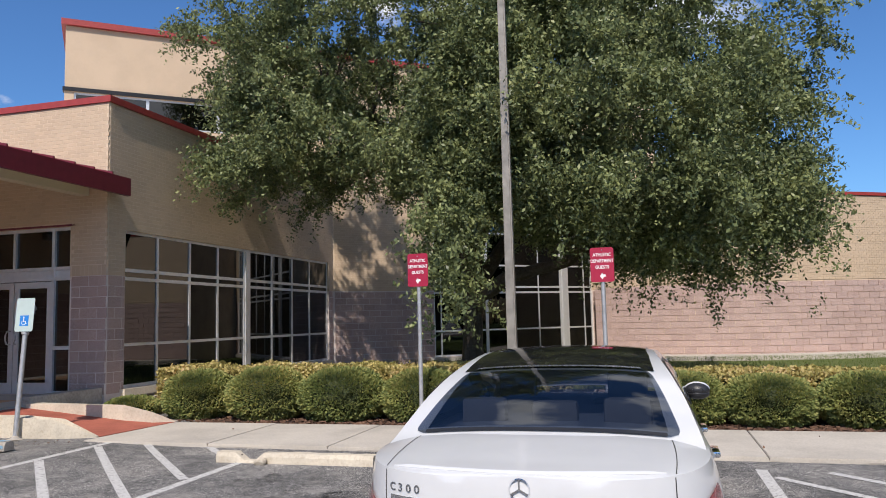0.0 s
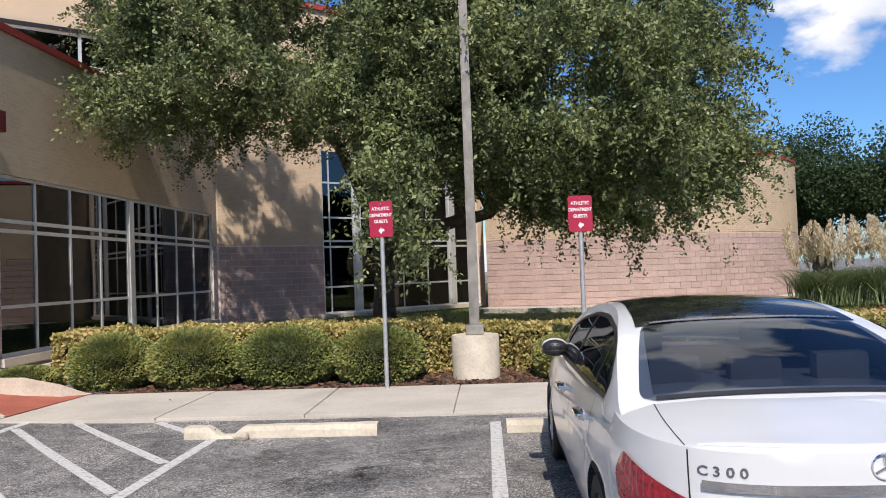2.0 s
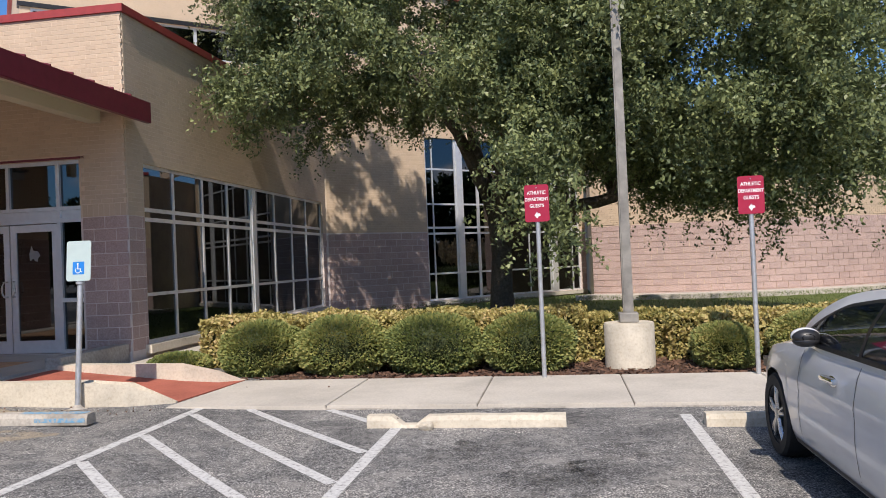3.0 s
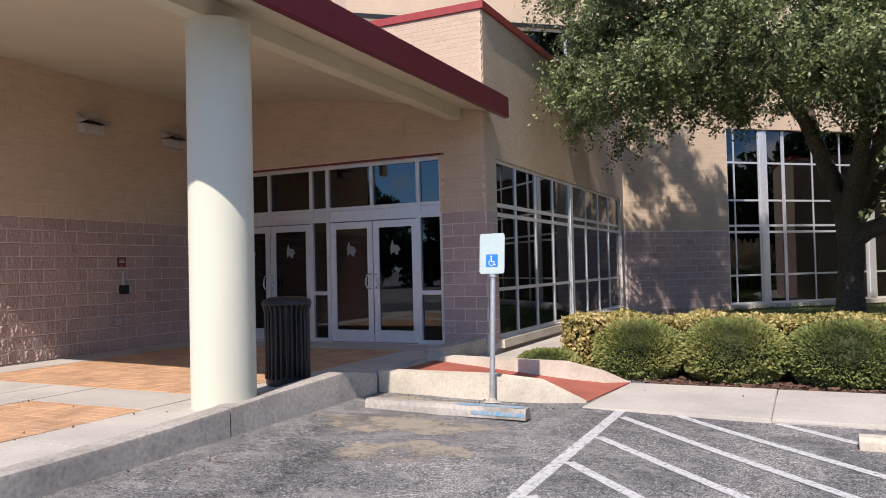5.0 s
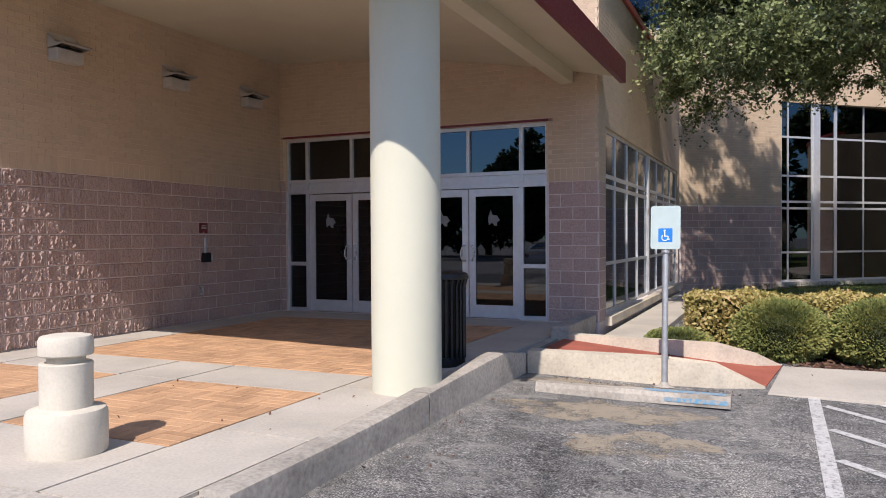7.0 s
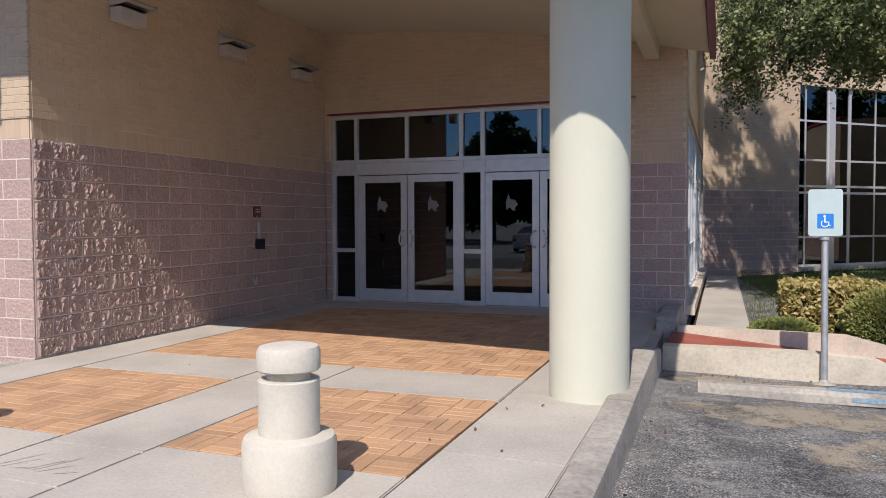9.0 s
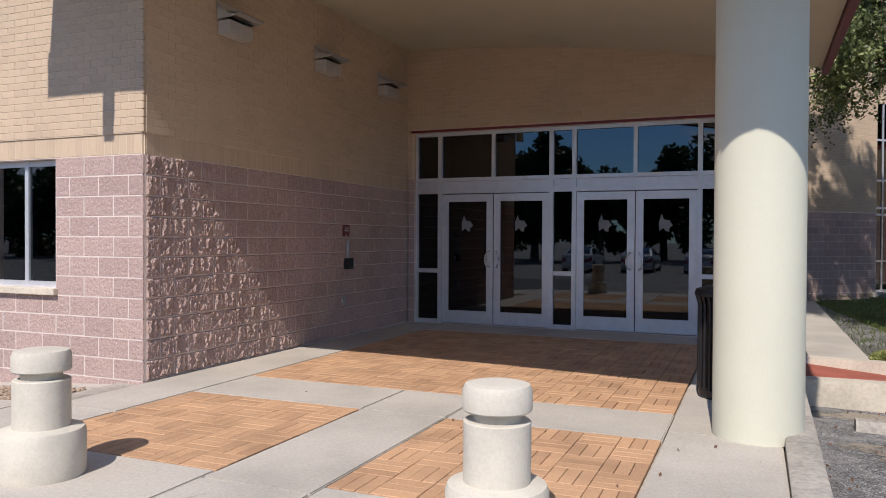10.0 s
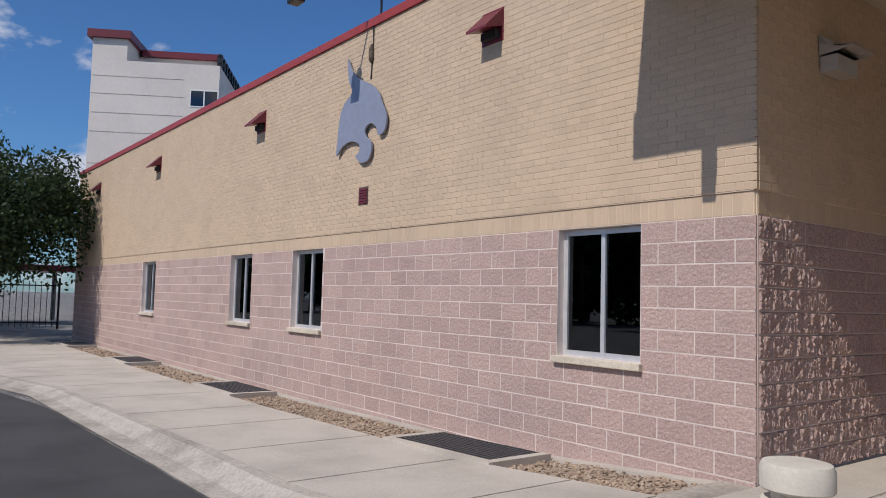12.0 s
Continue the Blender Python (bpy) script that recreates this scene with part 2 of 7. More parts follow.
M_FARLEAF = leafy("far_leaves", [(0.02, 0.04, 0.015), (0.04, 0.07, 0.025), (0.07, 0.10, 0.04)])
M_GRASS = leafy("grass_blades", [(0.06, 0.09, 0.02), (0.11, 0.15, 0.035), (0.17, 0.20, 0.06)])
M_PAMPAS = leafy("pampas_blades", [(0.13, 0.17, 0.08), (0.23, 0.28, 0.14), (0.36, 0.39, 0.22)])
M_PLUME = leafy("pampas_plumes", [(0.52, 0.42, 0.27), (0.64, 0.54, 0.38), (0.74, 0.65, 0.48)])

# ---- mesh helpers ----
def box(bm, x0, x1, y0, y1, z0, z1, bev=0.0):
    vs = [bm.verts.new((x, y, z)) for z in (z0, z1) for x, y in ((x0, y0), (x1, y0), (x1, y1), (x0, y1))]
    fs = [bm.faces.new([vs[i] for i in q]) for q in ((3, 2, 1, 0), (4, 5, 6, 7), (0, 1, 5, 4), (1, 2, 6, 5), (2, 3, 7, 6), (3, 0, 4, 7))]
    if bev:
        es = list({e for f in fs for e in f.edges})
        bmesh.ops.bevel(bm, geom=es, offset=bev, segments=2, profile=0.6, affect="EDGES")
    return vs


def prism(bm, outline, z0, z1):
    """A slab with that outline (counter-clockwise); z0 and z1 numbers or functions of x, y."""
    f0, f1 = (k if callable(k) else (lambda x, y, k=k: k) for k in (z0, z1))
    lo = [bm.verts.new((x, y, f0(x, y))) for x, y in outline]
    hi = [bm.verts.new((x, y, f1(x, y))) for x, y in outline]
    n = len(outline)
    bm.faces.new(lo[::-1])
    bm.faces.new(hi)
    for i in range(n):
        bm.faces.new((lo[i], lo[(i + 1) % n], hi[(i + 1) % n], hi[i]))


def lathe(bm, prof, seg=32, at=(0, 0, 0)):
    """A turned body: prof is radius, height from the bottom up; closed at both ends."""
    rings = []
    for r, z in prof:
        rings.append([bm.verts.new((at[0] + r * math.cos(2 * math.pi * i / seg), at[1] + r * math.sin(2 * math.pi * i / seg), at[2] + z)) for i in range(seg)])
    for a, b in zip(rings, rings[1:]):
        for i in range(seg):
            bm.faces.new((a[i], a[(i + 1) % seg], b[(i + 1) % seg], b[i]))
    bm.faces.new(rings[0][::-1])
    bm.faces.new(rings[-1])


def tube(bm, points, radii, seg=8):
    """A tapered pipe along points."""
    rings = []
    for i, p in enumerate(points):
        p = Vector(p)
        d = (Vector(points[min(i + 1, len(points) - 1)]) - Vector(points[max(i - 1, 0)])).normalized()
        u = d.orthogonal().normalized() if abs(d.z) > 0.9 else d.cross(Vector((0, 0, 1))).normalized()
        v = d.cross(u)
        rings.append([bm.verts.new(p + radii[i] * (math.cos(2 * math.pi * k / seg) * u + math.sin(2 * math.pi * k / seg) * v)) for k in range(seg)])
    for a, b in zip(rings, rings[1:]):
        for k in range(seg):
            bm.faces.new((a[k], b[k], b[(k + 1) % seg], a[(k + 1) % seg]))
    bm.faces.new(rings[0])
    bm.faces.new(rings[-1][::-1])


def finish(bm, name, material, smooth=False):
    bmesh.ops.recalc_face_normals(bm, faces=bm.faces)
    me = bpy.data.meshes.new(name)
    bm.to_mesh(me)
    bm.free()
    me.materials.append(material)
    if smooth:
        me.polygons.foreach_set("use_smooth", [True] * len(me.polygons))
        me.set_sharp_from_angle(angle=radians(35))
    return me


def part(name, bm, material, parent, label="", smooth=False, m=None):
    ob = new(name, finish(bm, name, material, smooth))
    ob.parent = parent
    if m is not None:
        ob.matrix_local = m
    return tagged(ob, label)


def thing(name, label, category, m=None, group=""):
    ob = new(name)
    ob.empty_display_size = 0.1
    if m is not None:
        ob.matrix_world = m
    return tagged(ob, label, category, group)


def solid(name, bm, material, label, category="", kind="structure", smooth=False, m=None):
    ob = new(name, finish(bm, name, material, smooth))
    if m is not None:
        ob.matrix_world = m
    return tagged(ob, label, category, "", kind)


def boxed(*boxes, bev=0.0):
    bm = bmesh.new()
    for b in boxes:
        box(bm, *b, bev=bev)
    return bm


def wall(name, m, length, z0, z1, thick, openings, material, label, face=0.003, ends=(0.0, 0.0), upper_mortar=None, ledge=0.0):
    """A wall in its own frame: x along it, outside at y < 0. openings: x0, x1, z0, z1."""
    bm = bmesh.new()
    xs = sorted({ends[0], length - ends[1], *(v for o in openings for v in o[:2])})

    def fill(a, b, za, zb):
        cuts = [za] + [c for c in (Z_BLOCK, Z_SOLDIER) if upper_mortar and za < c < zb] + [zb]
        for p, q in zip(cuts, cuts[1:]):
            box(bm, a, b, face - (ledge if p > Z_SOLDIER - 0.01 else 0.0), thick, p, q)

    for a, b in zip(xs, xs[1:]):
        z = z0
        for o in sorted((o for o in openings if o[0] < (a + b) / 2 < o[1]), key=lambda o: o[2]):
            if o[2] > z + 1e-6:
                fill(a, b, z, o[2])
            z = o[3]
        if z < z1 - 1e-6:
            fill(a, b, z, z1)
    bmesh.ops.remove_doubles(bm, verts=bm.verts, dist=1e-5)
    ob = solid(name, bm, material, label, "wall", m=m)
    if upper_mortar:
        ob.data.materials.append(upper_mortar)
        for p in ob.data.polygons:
            p.material_index = int(p.center.z > Z_BLOCK)
    return ob


Z_FLOOR, Z_BLOCK, Z_SOLDIER, Z_PARAPET, LEDGE = 0.33, 2.62, 2.83, 6.03, 0.015
W_FRONT = pose(-43.0, 6.05, 0)
W_WING = pose(-16.27, 6.05, 0, 0, 0, 90)
W_ENTRY = pose(-16.27, 12.15, 0)
W_SIDE = pose(-10.1, 12.15, 0, 0, 0, 90)
W_BAY = pose(-10.1, 22.80, 0, 0, 0, 43.6)
L_FRONT, L_WING, L_ENTRY, L_SIDE, L_BAY = 26.73, 6.1, 6.17, 10.65, 11.1
FRONT_WINDOWS = [(8.53, 9.70), (14.92, 16.03), (17.83, 18.97), (24.39, 25.51)]
O_FRONT = [(a, b, 1.24, 2.615) for a, b in FRONT_WINDOWS]
O_ENTRY = [(0.15, 5.31, 0.33, 3.61)]
O_SIDE = [(0.52, 10.30, 0.41, 3.55)]
O_BAY = [(3.72, 5.93, 0.30, 7.7), (5.93, 9.30, 0.30, 7.7), (9.30, 10.80, 0.30, 7.7)]

# ---- ground ----
def asphalt_z(x, y):
    return 0.03 + 0.09 * min(1, max(0, (-6.0 - x) / 4.0)) - 0.17 * min(1, max(0, (-13.0 - x) / 9.0))


WALK_X = [-43.0, -33.0, -24.0, -19.0, -17.4, -16.5]


def walk_z(x):
    """The walk beside the front wall falls away from the entrance platform."""
    return float(np.interp(x, WALK_X, [0.02, 0.05, 0.08, 0.16, 0.27, Z_FLOOR]))


bm = bmesh.new()
xs = [-400, -60, -40, -30, -24, -22, -20, -18, -16, -14.5, -13, -11, -10, -9, -8, -7, -6, -3, 0, 4, 8, 20, 60, 400]
ys = [-400, -60, -20, -8, -4, 0, 2, 4, 6, 7, 8, 9, 10, 14, 20, 40, 80, 400]
grid = [[bm.verts.new((x, y, asphalt_z(x, y))) for x in xs] for y in ys]
for r0, r1 in zip(grid, grid[1:]):
    for i in range(len(xs) - 1):
        bm.faces.new((r0[i], r0[i + 1], r1[i + 1], r1[i]))
solid("ground", bm, M_ASPHALT, "worn dark grey asphalt of the car park", "ground")

KERB_EDGE = [(-43, 1.2), (-36, 0.9), (-30, 2.1), (-27.5, 2.7), (-21, 2.92), (-19, 2.9), (-17.4, 2.9), (-16.5, 2.9), (-13, 2.9), (-11.0, 2.9), (-10.4, 3.1), (-10.2, 3.6)]
# dark joint bed of the platform, on which the slabs lie
bm = bmesh.new()
prism(bm, [(x - 0.1, y + 0.06) for x, y in KERB_EDGE[7:]] + [(-10.3, 12.4), (-16.0, 12.4), (-16.0, 6.3), (-16.6, 6.3)], -0.1, 0.30)
pavement = solid("pavement", bm, M_KERB, "pale concrete entrance platform with clay paver panels", "pavement")
bm = bmesh.new()
for (xa, ya), (xb, yb) in zip(KERB_EDGE[:7], KERB_EDGE[1:8]):
    prism(bm, [(xa, ya + 0.06), (xb, yb + 0.06), (xb, 6.3), (xa, 6.3)], -0.3, lambda x, y: walk_z(x) - 0.09)
solid("pavement", bm, M_KERB, "gravelly bed below the walk", "pavement")
EDGE = KERB_EDGE[:10]
bm = bmesh.new()
gut = [(x - 0.03, y - 0.38) for x, y in EDGE]
lo = [bm.verts.new((x, y, asphalt_z(x, y) + 0.012)) for x, y in gut]
mi = [bm.verts.new((x, y - 0.16, asphalt_z(x, y) + 0.03)) for x, y in EDGE]
hi = [bm.verts.new((x, y - 0.02, walk_z(x) - 0.03)) for x, y in EDGE]
tp = [bm.verts.new((x, y + 0.03, walk_z(x) + 0.003)) for x, y in EDGE]
tq = [bm.verts.new((x, y + 0.16, walk_z(x) + 0.003)) for x, y in EDGE]
for a, b in ((lo, mi), (mi, hi), (hi, tp), (tp, tq)):
    for i in range(len(EDGE) - 1):
        bm.faces.new((a[i], a[i + 1], b[i + 1], b[i]))
solid("kerb", bm, M_KERB, "weathered concrete kerb and gutter along the drive", "kerb")
bm = bmesh.new()
road_y = lambda x: float(np.interp(x, [p[0] for p in EDGE], [p[1] for p in EDGE])) - 0.40
cut = [-43, -36, -30, -26, -24, -22, -21, -20, -18, -17.5, -16.5]
top_ = [bm.verts.new((x, road_y(x), asphalt_z(x, 0) + 0.006)) for x in cut]
bot_ = [bm.verts.new((x, -9.0, asphalt_z(x, 0) + 0.006)) for x in cut]
for i in range(len(cut) - 1):
    bm.faces.new((bot_[i], bot_[i + 1], top_[i + 1], top_[i]))
solid("road", bm, M_NEWASPHALT, "dark newer asphalt of the drive", "road")

bm = bmesh.new()
prism(bm, [(-9.95, 10.3), (70, 10.6), (70, 75), (-9.95, 75)], -0.1, 0.055)
solid("ground", bm, M_SOIL, "dark brown bark mulch planting bed", "ground")
bm = bmesh.new()
prism(bm, [(-9.95, 13.0), (70, 13.2), (70, 74), (-9.95, 74)], -0.05, lambda x, y: 0.075 + 0.16 * min(1, max(0, (y - 13) / 10)))
prism(bm, [(-9.15, 10.55), (-8.6, 10.55), (-8.6, 13.0), (-9.15, 13.0)], -0.05, 0.075)
solid("ground", bm, M_LAWN, "short green lawn below the tree", "ground")

# ---- walls ----
wall_front = wall("wall_front", W_FRONT, L_FRONT, -0.3, Z_PARAPET, 0.3, O_FRONT, M_MORTAR, "tan brick front wall over a pink split-face block base", ends=(0, 0.02), upper_mortar=M_TAN_MORTAR, ledge=LEDGE)
wall_wing = wall("wall_wing", W_WING, L_WING + 0.4, -0.1, Z_PARAPET, 0.3, [], M_MORTAR, "tan brick wing wall over rough pink block beside the entrance", ends=(0.02, 0), upper_mortar=M_TAN_MORTAR, ledge=LEDGE)
wall_entry = wall("wall_entry", W_ENTRY, L_ENTRY, -0.1, Z_PARAPET, 0.3, O_ENTRY, M_MORTAR, "tan brick entrance wall round glazed doors", ends=(0.02, 0.02), upper_mortar=M_TAN_MORTAR, ledge=LEDGE)
wall_side = wall("wall_side", W_SIDE, L_SIDE, -0.1, Z_PARAPET, 0.3, O_SIDE, M_MORTAR, "tan brick side wall with a long window band", ends=(0.02, 0), upper_mortar=M_TAN_MORTAR)
wall_bay = wall("wall_bay", W_BAY, L_BAY, -0.1, 8.3, 0.3, O_BAY, M_MORTAR, "angled brick wall with a tall window bay", upper_mortar=M_TAN_MORTAR)
ARC_C, ARC_R = Vector((2.2, 35.2)), 9.15
A0, A1, NA = radians(243), radians(372), 64


def arc(r, a):
    return ARC_C.x + r * math.cos(a), ARC_C.y + r * math.sin(a)


bm = bmesh.new()
pts = [arc(ARC_R, A0 + (A1 - A0) * i / NA) for i in range(NA + 1)]
prism(bm, pts + [(pts[-1][0], 46), (pts[0][0], 46)], -0.1, 5.35)
wall_hall = solid("wall_hall", bm, M_TAN_MORTAR, "curved tan brick hall wall over pink block", "wall")
bm = bmesh.new()
prism(bm, [arc(ARC_R + 0.06, A0 + (A1 - A0) * i / NA) for i in range(NA + 1)] + [arc(ARC_R - 0.3, A1 - (A1 - A0) * i / NA) for i in range(NA + 1)], 5.352, 5.46)
solid("trim", bm, M_REDCAP, "dull red metal cap of the curved wall", "trim")
# parapet caps
for name, m, ln, z in (("trim", W_FRONT, L_FRONT + 0.05, Z_PARAPET), ("trim", W_SIDE, L_SIDE, Z_PARAPET), ("trim", W_ENTRY, L_ENTRY + 0.05, Z_PARAPET)):
    solid(name, boxed((-0.03 if m is not W_SIDE else 0.32, ln, -0.05, 0.34, z + 0.002, z + 0.13)), M_REDCAP, "red metal cap along the parapet", "trim", m=m)
# roofs close the place
solid("roof", boxed((-43, -16.6, 6.4, 40, 5.5, 5.8)), M_PALE, "flat pale roof behind the parapet", "roof")
solid("roof", boxed((-16.58, -10.42, 12.5, 33, 5.5, 5.8)), M_PALE, "flat pale roof behind the parapet", "roof")
# the upper storey, at the angle of the bay
M_UP = pose(-16.45, 17.85, 0, 0, 0, 40)
upper = wall("wall_upper", M_UP, 22.0, 5.81, 10.62, 0.3, [(0.25, 21.6, 7.7, 8.62)], M_BRICK, "tan upper storey above a band of windows")
solid("wall_upper", boxed((0, 0.3, 0.31, 9, 5.81, 10.62)), M_BRICK, "tan return wall of the upper storey", "wall", m=M_UP)
solid("trim", boxed((-0.12, 22.0, -0.12, 9.0, 10.622, 10.80)), M_REDCAP, "red metal cap of the upper storey", "trim", m=M_UP)
solid("trim", boxed((-0.05, 22.0, -0.06, 0.25, 8.63, 8.74)), M_BLACK, "dark drip edge above the window band", "trim", m=M_UP)


# ---- glazing ----
def bars(bm, xs, zs, x0, x1, z0, z1, y0, y1):
    """Uprights (centre, width) and rails (centre, height) of a window frame; the rails are set a hair behind."""
    for x, w in xs:
        box(bm, x - w / 2, x + w / 2, y0, y1, z0, z1)
    for z, h in zs:
        box(bm, x0, x1, y0 + 0.004, y1 - 0.004, z - h / 2, z + h / 2)


def glazing(name, m, xs, zs, x0, x1, z0, z1, label, sill=False, back=0.055):
    w = tagged(thing(name, label, "window", m), kind="structure")
    bm = bmesh.new()
    ux = [(x0 + 0.03, 0.06)] + list(xs) + [(x1 - 0.03, 0.06)]
    uz = [(z0 + 0.03, 0.06)] + list(zs) + [(z1 - 0.03, 0.06)]
    bars(bm, ux, uz, x0, x1, z0, z1, back, back + 0.06)
    part("window_frame", bm, M_ALU, w, "brushed aluminium window frame")
    for (xa, wa), (xb, wb) in zip(ux, ux[1:]):
        for (za, ha), (zb, hb) in zip(uz, uz[1:]):
            if xb - xa < 0.16 or zb - za < 0.16:
                continue
            part("pane", boxed((xa + wa / 2 - 0.008, xb - wb / 2 + 0.008, back + 0.025, back + 0.033, za + ha / 2 - 0.008, zb - hb / 2 + 0.008)), M_GLASS, w, "dark tinted glass")
    if sill:
        part("window_sill", boxed((x0 - 0.035, x1 + 0.035, -0.06, back - 0.003, z0 - 0.075, z0 - 0.002), bev=0.01), M_CREAM, w, "cream stone sill")
    return w


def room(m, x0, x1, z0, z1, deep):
    """Room behind a window, its gloom painted near black: floor, back, ends and ceiling."""
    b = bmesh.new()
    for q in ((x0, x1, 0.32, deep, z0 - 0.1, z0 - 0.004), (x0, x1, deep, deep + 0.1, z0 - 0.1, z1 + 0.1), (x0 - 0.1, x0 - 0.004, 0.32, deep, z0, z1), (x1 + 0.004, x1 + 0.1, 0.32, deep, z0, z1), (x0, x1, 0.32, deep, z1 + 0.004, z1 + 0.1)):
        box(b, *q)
    solid("wall_room", b, M_UNLIT, "room behind the glass, coloured near black for its gloom", "wall", m=m)


for i, (a, b) in enumerate(FRONT_WINDOWS):
    glazing(f"window_{i + 1}", W_FRONT, [((a + b) / 2, 0.055)], [], a, b, 1.24, 2.61, "two-light aluminium window with a cream sill", sill=True, back=0.10)
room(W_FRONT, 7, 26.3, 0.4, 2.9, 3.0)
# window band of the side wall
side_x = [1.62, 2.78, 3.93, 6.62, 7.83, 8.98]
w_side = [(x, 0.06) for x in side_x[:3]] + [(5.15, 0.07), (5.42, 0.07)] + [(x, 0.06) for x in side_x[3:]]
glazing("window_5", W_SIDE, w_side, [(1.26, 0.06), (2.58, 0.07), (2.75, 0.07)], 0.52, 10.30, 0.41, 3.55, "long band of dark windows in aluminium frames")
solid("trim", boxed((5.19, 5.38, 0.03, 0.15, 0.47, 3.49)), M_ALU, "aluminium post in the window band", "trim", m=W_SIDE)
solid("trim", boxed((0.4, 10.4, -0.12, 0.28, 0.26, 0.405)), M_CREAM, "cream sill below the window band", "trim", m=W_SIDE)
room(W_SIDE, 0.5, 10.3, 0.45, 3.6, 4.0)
# tall bay
bay_z = [(1.20, 0.06), (2.56, 0.07), (2.76, 0.07), (3.56, 0.06), (4.75, 0.06), (5.95, 0.06)]
glazing("window_6", W_BAY, [(4.03, 0.05), (4.98, 0.07), (5.27, 0.07)], bay_z, 3.72, 5.93, 0.30, 7.7, "tall dark bay window in aluminium frames")
glazing("window_7", W_BAY, [(7.1, 0.05), (8.25, 0.05)], bay_z, 5.93, 9.30, 0.30, 7.7, "tall dark bay window in aluminium frames")
glazing("window_8", W_BAY, [(9.62, 0.07), (10.42, 0.05)], bay_z, 9.30, 10.80, 0.30, 7.7, "tall dark bay window in aluminium frames")
for a, b in ((5.015, 5.235), (9.36, 9.585)):
    solid("trim", boxed((a, b, 0.03, 0.15, 0.36, 7.64)), M_ALU, "wide aluminium post of the bay", "trim", m=W_BAY)
solid("trim", boxed((3.5, 11.0, -0.10, 0.2, 0.16, 0.296)), M_CONC, "concrete sill below the bay window", "trim", m=W_BAY)
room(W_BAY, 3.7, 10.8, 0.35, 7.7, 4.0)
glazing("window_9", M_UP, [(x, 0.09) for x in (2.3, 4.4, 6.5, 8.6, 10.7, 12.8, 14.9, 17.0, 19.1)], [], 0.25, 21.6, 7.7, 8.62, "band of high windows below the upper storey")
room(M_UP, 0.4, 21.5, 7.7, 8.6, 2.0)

# entrance doors: local x of the uprights
ENT = [0.15, 0.60, 1.57, 2.565, 2.94, 3.90, 4.855, 5.31]
entry = tagged(thing("window_10", "glazed entrance screen in aluminium frames", "window", W_ENTRY), kind="structure")
bm = bmesh.new()
for x, z1 in zip(ENT, (3.61, 3.61, 2.80, 3.61, 3.61, 2.80, 3.61, 3.61)):
    if z1 > 3:
        box(bm, max(0.15, x - 0.035), min(5.31, x + 0.035), 0.05, 0.18, 0.33, z1)
for x in (1.57, 3.90):
    box(bm, x - 0.03, x + 0.03, 0.05, 0.18, 2.78, 3.61)
for z0, z1 in ((3.55, 3.61), (2.77, 2.83), (2.56, 2.63)):
    box(bm, 0.15, 5.31, 0.054, 0.176, z0, z1)
for a, b in ((0.15, 0.60), (2.565, 2.94), (4.855, 5.31)):
    box(bm, a, b, 0.056, 0.174, 1.20, 1.27)
    box(bm, a, b, 0.056, 0.174, 0.335, 0.40)
part("window_frame", bm, M_ALU, entry, "aluminium entrance frame")
part("panel", boxed((0.19, 5.27, 0.10, 0.13, 2.632, 2.768)), M_ALU, entry, "flat aluminium transom panel")
for a, b in zip((0.15, 0.60, 1.57, 2.565, 2.94, 3.90, 4.855), ENT[1:]):
    part("pane", boxed((a + 0.03, b - 0.03, 0.10, 0.108, 2.83, 3.555)), M_GLASS, entry, "dark tinted glass")
for a, b in ((0.15, 0.60), (2.565, 2.94), (4.855, 5.31)):
    part("pane", boxed((a + 0.03, b - 0.03, 0.10, 0.108, 1.265, 2.565)), M_GLASS, entry, "dark tinted glass")
    part("pane", boxed((a + 0.03, b - 0.03, 0.10, 0.108, 0.395, 1.205)), M_GLASS, entry, "dark tinted glass")


